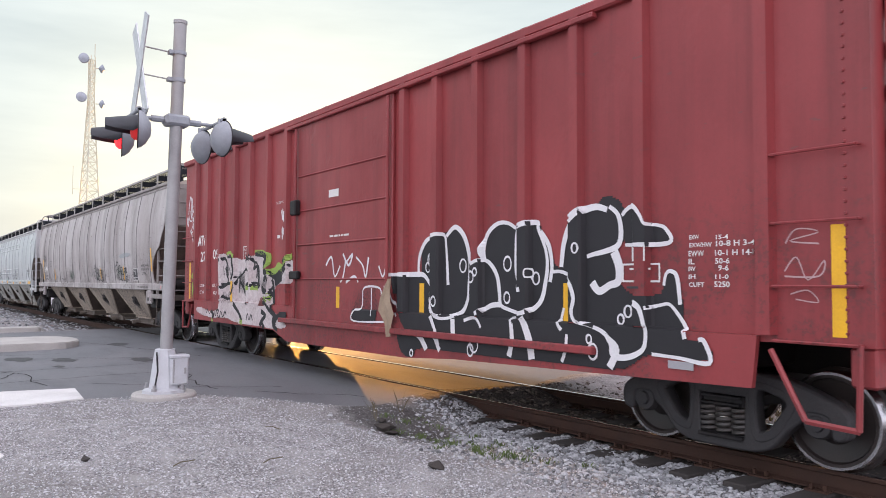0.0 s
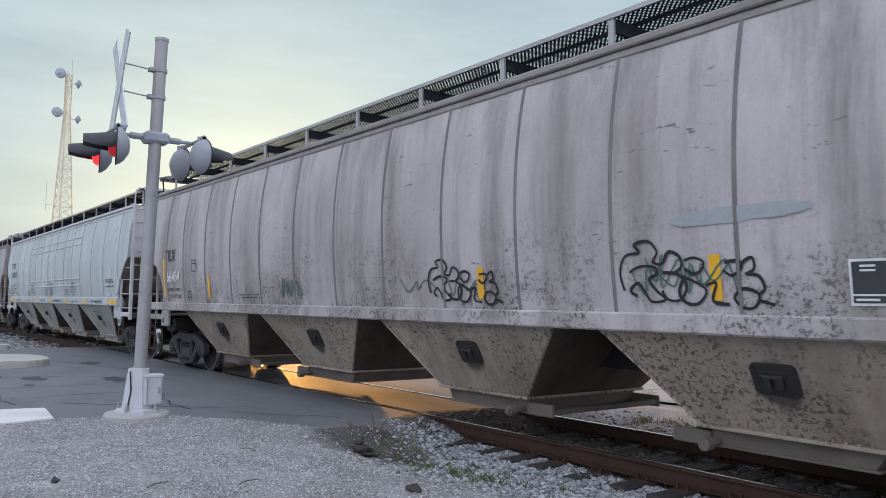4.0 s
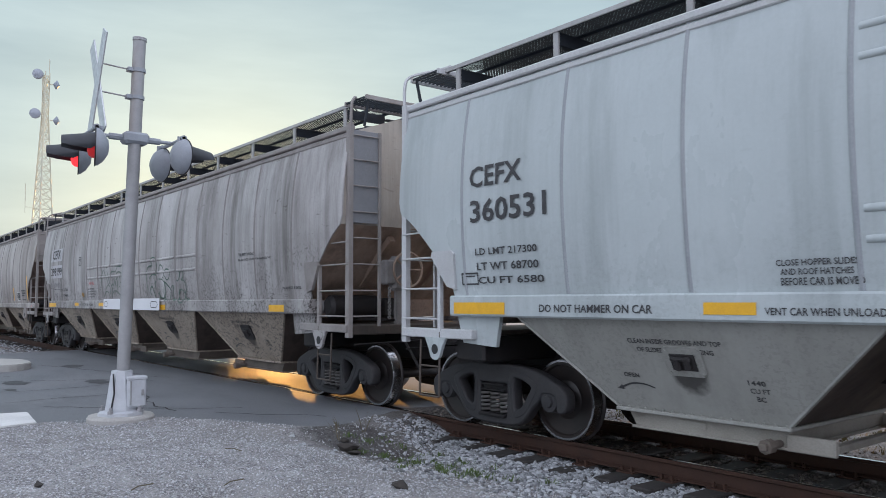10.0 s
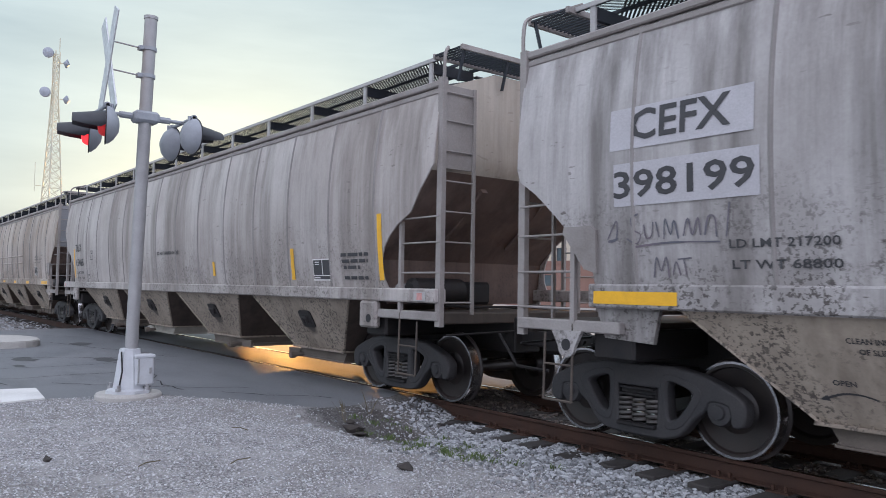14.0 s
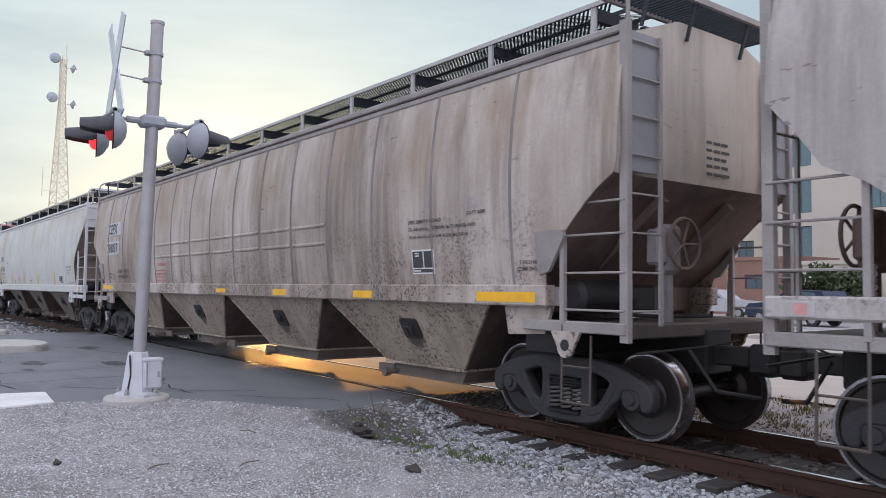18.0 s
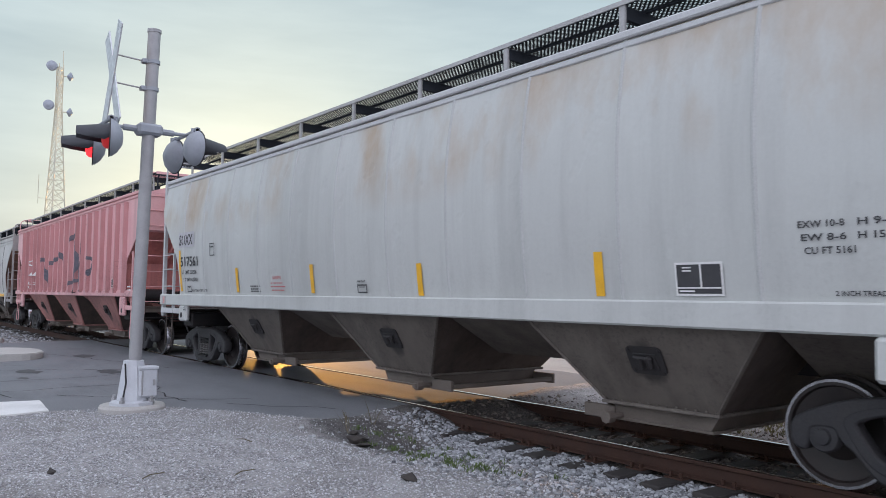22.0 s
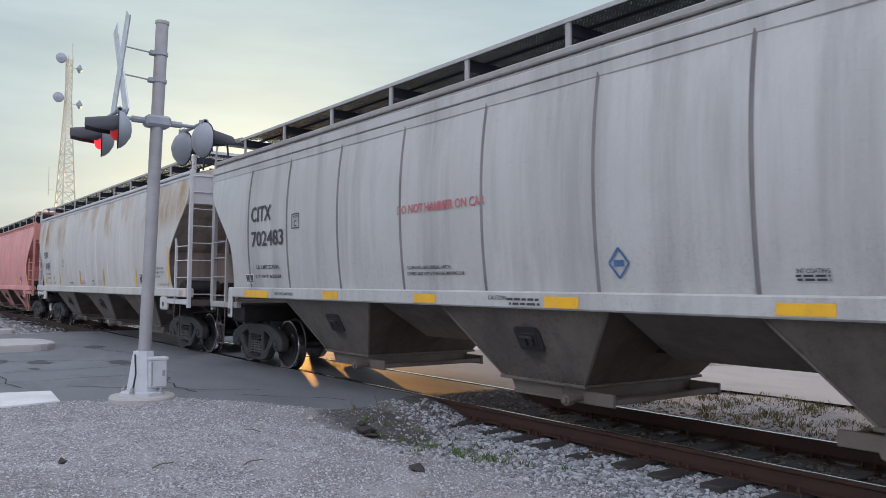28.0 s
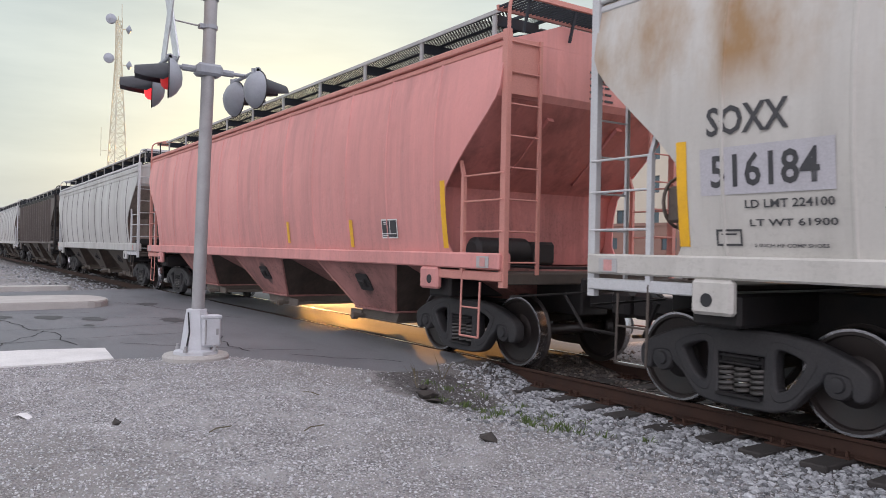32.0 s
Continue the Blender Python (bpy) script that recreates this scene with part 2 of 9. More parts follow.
def worn(name, base, tone=(0.5, 0.5, 0.5), amount=0.5, scale=3.0, rough=0.6, metal=0.0, fine=0.25, relief=0.15, fine_scale=60.0, sheen=0.5):
    """A surface with two scales of variation."""
    m, nodes, links, bsdf = shader(name)
    nt = m.node_tree
    c = coords(nt)
    big = ramp_node(nt, noise_node(nt, c, scale), 0.35, 0.7)
    small = noise_node(nt, c, fine_scale, 3.0)
    col = mix_node(nt, times(nt, big, amount), base, tone)
    col = mix_node(nt, fine, col, ramp_node(nt, small, 0.2, 0.8, [v * 0.45 for v in base], [min(1, v * 1.5) for v in base]))
    links.new(col, bsdf.inputs["Base Color"])
    links.new(ramp_node(nt, big, 0.0, 1.0, [rough - 0.08] * 3, [min(1, rough + 0.12)] * 3), bsdf.inputs["Roughness"])
    bsdf.inputs["Metallic"].default_value = metal
    bsdf.inputs["Specular IOR Level"].default_value = sheen
    bump(nt, bsdf, small, relief, 0.004)
    return m


def car_paint(name, base, grime, amount=0.5, streak=0.5, spots=0.3, rust=(0.22, 0.1, 0.04), rusty=0.0, low=0.5, rough=0.5, seed=0.0, soot=False):
    """Weathered car paint: cloudy grime, streaks that run down, spatter and rust."""
    m, nodes, links, bsdf = shader(name)
    nt = m.node_tree
    tc, mp = nodes.new("ShaderNodeTexCoord"), nodes.new("ShaderNodeMapping")
    mp.inputs["Location"].default_value = (seed * 7.3, 0, seed * 3.1)
    where_from = tc.outputs["Object"]
    if soot:                                        # alike funnels, each with dirt of its own
        info, spread = nodes.new("ShaderNodeObjectInfo"), nodes.new("ShaderNodeVectorMath")
        spread.operation = "MULTIPLY_ADD"
        spread.inputs[1].default_value = (31.0, 0.0, 0.0)
        links.new(info.outputs["Random"], spread.inputs[0]); links.new(tc.outputs["Object"], spread.inputs[2])
        where_from = spread.outputs[0]
    links.new(where_from, mp.inputs["Vector"])
    c = mp.outputs[0]
    cloud = noise_node(nt, scaled(nt, c, (1, 1, 0.6)), 0.55, 6.0, 0.62)
    run = noise_node(nt, scaled(nt, c, (2.2, 2.2, 0.14)), 1.0, 6.0, 0.62)
    col = mix_node(nt, times(nt, ramp_node(nt, cloud, 0.35, 0.7), amount), base, grime)
    col = mix_node(nt, times(nt, ramp_node(nt, run, 0.47, 0.68), streak), col, [v * 0.62 for v in grime])
    light = noise_node(nt, scaled(nt, c, (5.0, 5.0, 0.2)), 1.0, 4.0, 0.6)
    col = mix_node(nt, times(nt, ramp_node(nt, light, 0.55, 0.8), streak * 0.5), col, [min(1, v * 1.25) for v in base])
    thin = noise_node(nt, scaled(nt, c, (14.0, 14.0, 0.45)), 1.0, 4.0, 0.7)
    col = mix_node(nt, times(nt, ramp_node(nt, thin, 0.52, 0.75), streak * 0.3), col, [v * 0.72 for v in grime])
    grain = noise_node(nt, c, 26.0, 5.0, 0.75)
    col = mix_node(nt, 0.06 + 0.13 * min(1.0, spots), col, ramp_node(nt, grain, 0.3, 0.72, (0.45, 0.44, 0.43), (1.35, 1.35, 1.35)), "MULTIPLY")
    # short dark scuffs where things have struck the sheet
    scuff = ramp_node(nt, noise_node(nt, scaled(nt, c, (2.2, 2.2, 7.0)), 2.4, 2.0, 0.5), 0.685, 0.71)
    scuff_in = ramp_node(nt, noise_node(nt, c, 0.7, 2.0), 0.45, 0.6)
    col = mix_node(nt, times(nt, times(nt, scuff, scuff_in), min(1.0, spots * 0.8)), col, (0.09, 0.075, 0.07))
    # spatter of mud that keeps to the lower body
    sep = nodes.new("ShaderNodeSeparateXYZ")
    links.new(tc.outputs["Object"], sep.inputs[0])
    band = nodes.new("ShaderNodeMapRange")
    band.inputs[1].default_value, band.inputs[2].default_value, band.inputs[3].default_value, band.inputs[4].default_value = 1.5, 2.7, 1.0, 0.0
    links.new(sep.outputs[2], band.inputs[0])
    dots = ramp_node(nt, noise_node(nt, scaled(nt, c, (1, 1, 0.8)), 26.0, 3.0, 0.6), 0.55, 0.58)
    dash = ramp_node(nt, noise_node(nt, scaled(nt, c, (0.7, 1, 1.6)), 16.0, 5.0, 0.65), 0.585, 0.61)
    where = ramp_node(nt, noise_node(nt, c, 1.1, 5.0, 0.7), 0.43, 0.56)
    col = mix_node(nt, times(nt, times(nt, dots, where), times(nt, band.outputs[0], spots)), col, (0.045, 0.039, 0.036))
    col = mix_node(nt, times(nt, times(nt, dash, where), times(nt, band.outputs[0], spots * 0.85)), col, (0.06, 0.05, 0.046))
    if soot:                                        # blackened round the vibrator bracket, running down
        off, far, reach = nodes.new("ShaderNodeVectorMath"), nodes.new("ShaderNodeVectorMath"), nodes.new("ShaderNodeMath")
        off.operation, far.operation, reach.operation = "SUBTRACT", "LENGTH", "ADD"
        off.inputs[1].default_value = (0.06, 0.0, 0.94)
        links.new(tc.outputs["Object"], off.inputs[0])
        links.new(scaled(nt, off.outputs[0], (3.2, 0.0, 2.9)), far.inputs[0])
        links.new(far.outputs["Value"], reach.inputs[0]); links.new(times(nt, noise_node(nt, c, 5.0, 4.0), 0.6), reach.inputs[1])
        col = mix_node(nt, ramp_node(nt, reach.outputs[0], 0.75, 1.25, (0.85,) * 3, (0.0,) * 3), col, (0.03, 0.027, 0.026))
    col = mix_node(nt, times(nt, times(nt, where, band.outputs[0]), low * 0.6), col, [v * 0.7 for v in grime])
    if rusty:
        patch = ramp_node(nt, noise_node(nt, scaled(nt, c, (1.0, 1.0, 0.5)), 0.85, 6.0, 0.6), 0.46, 0.66)
        high = nodes.new("ShaderNodeMapRange")
        high.inputs[1].default_value, high.inputs[2].default_value = 2.7, 3.2
        links.new(sep.outputs[2], high.inputs[0])
        col = mix_node(nt, times(nt, times(nt, patch, high.outputs[0]), rusty), col, rust)
    links.new(col, bsdf.inputs["Base Color"])
    links.new(ramp_node(nt, cloud, 0.3, 0.7, [rough - 0.1] * 3, [rough + 0.12] * 3), bsdf.inputs["Roughness"])
    wav = noise_node(nt, scaled(nt, c, (0.8, 1, 0.8)), 1.3, 2.0)
    dents = ramp_node(nt, noise_node(nt, scaled(nt, c, (1.2, 1, 0.8)), 2.6, 3.0, 0.5), 0.6, 0.72)
    bump(nt, bsdf, mix_node(nt, 0.18, wav, dents, "SUBTRACT"), 0.45, 0.05)
    return m


def plain(name, col, rough=0.5, metal=0.0):
    m, nodes, links, bsdf = shader(name)
    nt = m.node_tree
    n = noise_node(nt, coords(nt), 9.0, 5.0, 0.65)
    links.new(ramp_node(nt, n, 0.3, 0.75, [v * 0.72 for v in col], [min(1, v * 1.12) for v in col]), bsdf.inputs["Base Color"])
    bsdf.inputs["Roughness"].default_value, bsdf.inputs["Metallic"].default_value = rough, metal
    return m


def glow(name, col, strength):
    m, nodes, links, bsdf = shader(name)
    bsdf.inputs["Base Color"].default_value = rgb(col)
    bsdf.inputs["Emission Color"].default_value = rgb(col)
    bsdf.inputs["Emission Strength"].default_value = strength
    return m


STEEL_DARK = worn("sooty_cast_steel", (0.015, 0.0145, 0.016), (0.042, 0.036, 0.033), 0.8, 4.0, 0.55, 0.0, 0.4, 0.3, sheen=0.25)
TRUCK_STEEL = worn("dusty_truck_casting", (0.034, 0.034, 0.037), (0.08, 0.073, 0.07), 0.8, 3.0, 0.6, 0.0, 0.55, 0.5, sheen=0.3)
WHEEL = worn("wheel_steel", (0.022, 0.019, 0.019), (0.055, 0.038, 0.032), 0.7, 3.0, 0.42, 0.2, 0.35)
TREAD = plain("polished_tread", (0.5, 0.5, 0.52), 0.25, 1.0)
RUST_RAIL = worn("rusty_rail_web", (0.042, 0.024, 0.019), (0.08, 0.042, 0.029), 0.7, 2.5, 0.75, sheen=0.2)
RAIL_TOP = plain("polished_rail_head", (0.82, 0.8, 0.78), 0.16, 1.0)
TIE = worn("weathered_timber_tie", (0.03, 0.027, 0.026), (0.08, 0.072, 0.066), 0.7, 5.0, 0.85, 0, 0.4, 0.5, 40)
GALV = worn("galvanised_mast", (0.34, 0.34, 0.345), (0.24, 0.24, 0.245), 0.5, 5.0, 0.5, 0.25, 0.12, 0.05)
BASE_PAINT = worn("pale_grey_cast_base", (0.5, 0.52, 0.55), (0.38, 0.39, 0.41), 0.5, 6.0, 0.5, 0.0, 0.12, 0.05)
GALV_LIGHT = worn("grey_cast_housing", (0.3, 0.325, 0.36), (0.21, 0.225, 0.25), 0.5, 6.0, 0.5, 0.0, 0.12, 0.05)
HOOD = plain("dull_black_hood", (0.03, 0.034, 0.042), 0.5)
BLACK = plain("black_paint", (0.022, 0.022, 0.025), 0.55)
SIGN_BACK = plain("aluminium_sign_back", (0.62, 0.64, 0.66), 0.4, 0.4)
CONCRETE = worn("concrete", (0.42, 0.41, 0.39), (0.3, 0.29, 0.27), 0.6, 2.0, 0.85, 0, 0.3, 0.3)
WHITE_MARK = worn("white_lettering", (0.75, 0.75, 0.73), (0.5, 0.5, 0.48), 0.4, 5.0, 0.6, 0, 0.15, 0.02)
BLACK_MARK = worn("black_lettering", (0.035, 0.035, 0.04), (0.09, 0.09, 0.09), 0.5, 5.0, 0.6, 0, 0.15, 0.02)
RED_MARK = worn("faded_red_lettering", (0.5, 0.1, 0.1), (0.5, 0.3, 0.3), 0.6, 6.0, 0.6, 0, 0.15, 0.02)
YELLOW = worn("yellow_reflector", (0.85, 0.45, 0.02), (0.6, 0.3, 0.03), 0.5, 6.0, 0.4, 0, 0.15, 0.02)

# ---------------------------------------------------------------- ground
ROAD_X0, ROAD_X1 = -27.3, -8.9       # the road's edges where it meets the track


EDGE = [(-20, -11.0), (1.0, -11.05), (2.2, -11.15), (3.2, -10.9), (3.7, -10.45), (4.25, -9.7), (4.7, -8.7), (5.0, -8.25), (5.4, -8.3), (6.0, -8.6), (6.7, -8.9), (8.2, -8.6), (9.6, -9.2), (11, -9.4), (40, -9.6)]


def road_edge(y):
    """Where the asphalt ends, towards +x."""
    for (ya, a), (yb, b) in zip(EDGE, EDGE[1:]):
        if y <= yb:
            return a + (b - a) * max(0.0, (y - ya) / (yb - ya))
    return EDGE[-1][1]


def rise(x, y):
    """Height of the ground."""
    d = abs(y - YC)
    e = min(x - ROAD_X0, road_edge(y) - x)          # positive on the road
    soft = min(1.0, max(0.0, 1.0 + e / 1.1))
    bed = -0.23 if d < 1.5 else -0.23 - 0.05 * min(1, (d - 1.5) / 1.2)
    if y < YC:                                   # the gravelled verge rises from the ballast towards the mast
        k = min(1, max(0, (d - 1.7) / 1.6))
        hump = 0.1 * math.exp(-((x + 8.2) / 2.6) ** 2 - ((y - 2.9) / 1.1) ** 2)
        bed = bed * (1 - k) + (-0.1 + hump) * k
    else:
        k = min(1, max(0, (d - 1.7) / 1.5))
        bed = bed * (1 - k) - 0.1 * k
    level = -0.012 - 0.05 * min(1, max(0, (d - 1.2) / 4))
    far = min(1, max(0, (math.hypot(x + 6, y - 6) - 60) / 60))
    return (bed * (1 - soft) + level * soft) * (1 - far) - 0.1 * far


def grid_steps(lo, hi, fine_lo, fine_hi, fine):
    out, w = [], fine
    x = fine_lo
    while x < fine_hi:
        out.append(x)
        x += fine
    out.append(fine_hi)
    x = fine_hi
    while x < hi:
        w *= 1.35
        x += w
        out.append(min(x, hi))
    w, x = fine, fine_lo
    while x > lo:
        w *= 1.35
        x -= w
        out.insert(0, max(x, lo))
    return out


def ground_material():
    m, nodes, links, bsdf = shader("verge_gravel_and_earth")
    nt = m.node_tree
    c = coords(nt)
    big = noise_node(nt, c, 0.35, 5.0)
    mid = noise_node(nt, c, 2.2, 5.0)
    vor = nodes.new("ShaderNodeTexVoronoi")
    vor.inputs["Scale"].default_value = 60.0
    links.new(c, vor.inputs["Vector"])
    grain = ramp_node(nt, vor.outputs["Distance"], 0.0, 0.55, (0.62, 0.615, 0.62), (0.1, 0.098, 0.1))
    tint = nodes.new("ShaderNodeSeparateColor")
    links.new(vor.outputs["Color"], tint.inputs[0])
    grain = mix_node(nt, 0.55, grain, ramp_node(nt, tint.outputs[0], 0.1, 0.9, (0.1, 0.095, 0.095), (0.56, 0.54, 0.54)))
    col = mix_node(nt, ramp_node(nt, mid, 0.45, 0.68), grain, (0.37, 0.36, 0.36))
    col = mix_node(nt, times(nt, ramp_node(nt, big, 0.46, 0.62), 0.55), col, (0.2, 0.19, 0.18))
    # bare damp earth between the road's corner and the ballast
    off, far = nodes.new("ShaderNodeVectorMath"), nodes.new("ShaderNodeVectorMath")
    off.operation, far.operation = "SUBTRACT", "LENGTH"
    off.inputs[1].default_value = (-7.9, 5.05, 0.0)
    links.new(c, off.inputs[0])
    links.new(scaled(nt, off.outputs[0], (0.75, 1.5, 0.2)), far.inputs[0])
    reach = nodes.new("ShaderNodeMath")
    reach.operation = "ADD"
    links.new(far.outputs["Value"], reach.inputs[0]); links.new(mid, reach.inputs[1])
    col = mix_node(nt, ramp_node(nt, times(nt, reach.outputs[0], 0.5), 0.5, 0.72, (0.85,) * 3, (0.0,) * 3), col, mix_node(nt, 0.82, grain, (0.06, 0.054, 0.05), "MULTIPLY"))
    # ballast darkened round the rails: grease, and the train's shade put into the colour
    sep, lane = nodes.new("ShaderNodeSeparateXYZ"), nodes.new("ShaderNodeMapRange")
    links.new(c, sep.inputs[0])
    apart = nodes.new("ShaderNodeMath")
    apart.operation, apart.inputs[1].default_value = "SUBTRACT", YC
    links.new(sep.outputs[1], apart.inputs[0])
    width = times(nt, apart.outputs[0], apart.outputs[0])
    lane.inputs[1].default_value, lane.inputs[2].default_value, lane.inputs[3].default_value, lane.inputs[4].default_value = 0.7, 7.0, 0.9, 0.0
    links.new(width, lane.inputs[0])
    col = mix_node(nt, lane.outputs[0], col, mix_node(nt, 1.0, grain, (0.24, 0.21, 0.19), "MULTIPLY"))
    links.new(col, bsdf.inputs["Base Color"])
    bsdf.inputs["Roughness"].default_value = 0.9
    bump(nt, bsdf, vor.outputs["Distance"], 0.9, 0.02)
    return m


def asphalt_material(name, base, tone):
    m, nodes, links, bsdf = shader(name)
    nt = m.node_tree
    c = coords(nt)
    big = noise_node(nt, c, 0.5, 5.0)
    mid = noise_node(nt, scaled(nt, c, (0.7, 2.2, 1)), 0.9, 4.0)
    fine = noise_node(nt, c, 130.0, 2.0)
    col = mix_node(nt, ramp_node(nt, big, 0.35, 0.7), base, tone)
    col = mix_node(nt, times(nt, ramp_node(nt, mid, 0.5, 0.7), 0.5), col, [v * 0.6 for v in base])
    col = mix_node(nt, 0.35, col, ramp_node(nt, fine, 0.25, 0.8, [v * 0.4 for v in base], [v * 2.2 for v in base]))
    links.new(col, bsdf.inputs["Base Color"])
    links.new(ramp_node(nt, big, 0.3, 0.7, (0.55,) * 3, (0.72,) * 3), bsdf.inputs["Roughness"])
    bump(nt, bsdf, fine, 0.5, 0.004)
    return m


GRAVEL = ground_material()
ASPHALT = asphalt_material("worn_asphalt", (0.108, 0.114, 0.126), (0.18, 0.184, 0.192))
PALE_ROAD = asphalt_material("pale_worn_concrete_road", (0.26, 0.25, 0.24), (0.36, 0.35, 0.33))


def sheet(name, xs, ys, height, mat):
    me = bpy.data.meshes.new(name)
    n = len(xs)
    me.from_pydata([(x, y, height(x, y)) for y in ys for x in xs], [], [(j * n + i, j * n + i + 1, (j + 1) * n + i + 1, (j + 1) * n + i) for j in range(len(ys) - 1) for i in range(n - 1)])
    me.polygons.foreach_set("use_smooth", [True] * len(me.polygons))
    me.materials.append(mat)
    return me


def fine_rise(x, y):
    n = noise.noise(Vector((x * 0.9, y * 0.9, 0))) * 0.03 + noise.noise(Vector((x * 3, y * 3, 4))) * 0.012
    e = min(x - ROAD_X0, road_edge(y) - x)
    return rise(x, y) + (n + 0.012 if e < -0.3 else max(-0.05, 0.014 + n * min(1.0, 0.3 + max(0.0, -e) * 2.3) - max(0.0, e - 0.28) * 0.3))


thing("ground", "pale gravel verge, ballast and bare earth beside the railway", "ground", kind="structure",
      data=sheet("ground", grid_steps(-1500, 1500, -29, 3, 0.16), grid_steps(-1500, 1500, -1, 14, 0.16), fine_rise, GRAVEL))


def edge_wobble(y):
    return 0.22 * noise.noise(Vector((3.1, y * 0.8, 0))) + 0.1 * noise.noise(Vector((1.0, y * 3, 2)))


def build_road():
    """The crossing road, in strips between and beside the rails, one sheet each side."""
    def surf(name, y0, y1, x0=ROAD_X0, x1=ROAD_X1, label="", lift=0.0, mat=ASPHALT):
        m = Mesh()
        xs = [x0 + (x1 - x0) * i / 40 for i in range(41)]
        k = max(2, int((y1 - y0) / 0.3))
        ys = [y0 + (y1 - y0) * i / k for i in range(k + 1)]
        pts, faces = [], []
        for y in ys:
            for i, x in enumerate(xs):
                k2 = i / 40
                xx = x0 + edge_wobble(y) * (i == 0) + (road_edge(y) + edge_wobble(y + 9) - x0) * k2
                pts.append((xx, y, rise(xx, y) + 0.01 + 0.01 * noise.noise(Vector((xx * 0.7, y * 0.7, 8)))))
        n = 41
        for j in range(k):
            for i in range(40):
                faces.append((j * n + i, j * n + i + 1, (j + 1) * n + i + 1, (j + 1) * n + i))
        m.add(pts, faces)
        return m.data(name, mat, smooth=40)
    road = thing("road", "worn grey asphalt road crossing the track, cracked and patched", "road", kind="structure", data=surf("road", -14, YC - GAUGE / 2 - 0.05))
    part("crossing_surface", surf("crossing_surface", YC - GAUGE / 2 + 0.1, YC + GAUGE / 2 - 0.1), road)
    part("far_lane", surf("far_lane", YC + GAUGE / 2 + 0.05, 40.0), road)
    return road


road = build_road()
lot = thing("parking_lot", "pale worn road and parking lot beyond the track", "road", kind="structure",
            data=sheet("parking_lot", grid_steps(-140, 120, -30, 10, 4.0), [11.2, 14, 20, 30, 44, 60], lambda x, y: -0.05, PALE_ROAD))


# ---------------------------------------------------------------- track
def rail_mesh(x0, x1):
    prof = [(-0.07, -0.175), (0.07, -0.175), (0.07, -0.16), (0.012, -0.145), (0.009, -0.045), (0.036, -0.034), (0.036, -0.006), (0.03, 0.0), (-0.03, 0.0), (-0.036, -0.006), (-0.036, -0.034), (-0.009, -0.045), (-0.012, -0.145), (-0.07, -0.16)]
    return Mesh().prism(prof, "x", x0, x1).data("rail", RUST_RAIL)


track = thing("railway_track", "rusty steel rails on weathered timber ties in pale ballast", "railway track", kind="structure")
for y in (YC - GAUGE / 2, YC + GAUGE / 2):
    r = part("rail", rail_mesh(-420, 260), track, at=pose(0, y, 0))
    part("rail_head", Mesh().prism([(-0.03, -0.005), (0.03, -0.005), (0.03, 0.0), (0.015, 0.0035), (0.0, 0.0045), (-0.015, 0.0035), (-0.03, 0.0)], "x", -420, 260).data("rail_head", RAIL_TOP, smooth=40), r, "polished running surface")


def ties():
    rnd = random.Random(4)
    me = Mesh().soft(-0.115, 0.115, -1.3, 1.3, -0.2, 0.0, 0.012).data("tie", TIE)
    plate = Mesh().box(-0.1, 0.1, -0.18, 0.18, -0.0, 0.016)
    for s in (-0.13, 0.13):
        plate.box(-0.07, -0.045, s - 0.015, s + 0.015, 0.0, 0.06).box(0.045, 0.07, s - 0.015, s + 0.015, 0.0, 0.06)
    pl = plate.data("tie_plate", RUST_RAIL)
    x = -8.7
    while x < 18:
        t = part("tie", me, track, at=pose(x + rnd.uniform(-0.03, 0.03), YC + rnd.uniform(-0.05, 0.05), -0.178 - rnd.uniform(0, 0.012), rnd.uniform(-0.6, 0.6), 0, rnd.uniform(-1.5, 1.5)))
        for s in (-GAUGE / 2, GAUGE / 2):
            part("tie_plate", pl, t, at=pose(0, s, 0.0))
        x += 0.53
    far = Mesh()
    for x0, x1 in ((-200, -27.6), (18, 120)):
        x = x0
        while x < x1:
            far.box(x, x + 0.23, YC - 1.3, YC + 1.3, -0.3, -0.18)
            x += 0.55
    tagged(part("far_ties", far.data("far_ties", TIE), track), kind="stuff")


ties()


def stone_shapes(n, seed):
    """A few lumpy pebbles."""
    out, rnd = [], random.Random(seed)
    t = (1 + 5 ** 0.5) / 2
    ico = [Vector(p).normalized() for p in ((-1, t, 0), (1, t, 0), (-1, -t, 0), (1, -t, 0), (0, -1, t), (0, 1, t), (0, -1, -t), (0, 1, -t), (t, 0, -1), (t, 0, 1), (-t, 0, -1), (-t, 0, 1))]
    faces = [(0, 11, 5), (0, 5, 1), (0, 1, 7), (0, 7, 10), (0, 10, 11), (1, 5, 9), (5, 11, 4), (11, 10, 2), (10, 7, 6), (7, 1, 8), (3, 9, 4), (3, 4, 2), (3, 2, 6), (3, 6, 8), (3, 8, 9), (4, 9, 5), (2, 4, 11), (6, 2, 10), (8, 6, 7), (9, 8, 1)]
    for _ in range(n):
        s = (rnd.uniform(0.8, 1.3), rnd.uniform(0.7, 1.1), rnd.uniform(0.5, 0.8))
        out.append([Vector((p.x * s[0], p.y * s[1], p.z * s[2])) * rnd.uniform(0.75, 1.2) for p in ico])
    return out, faces


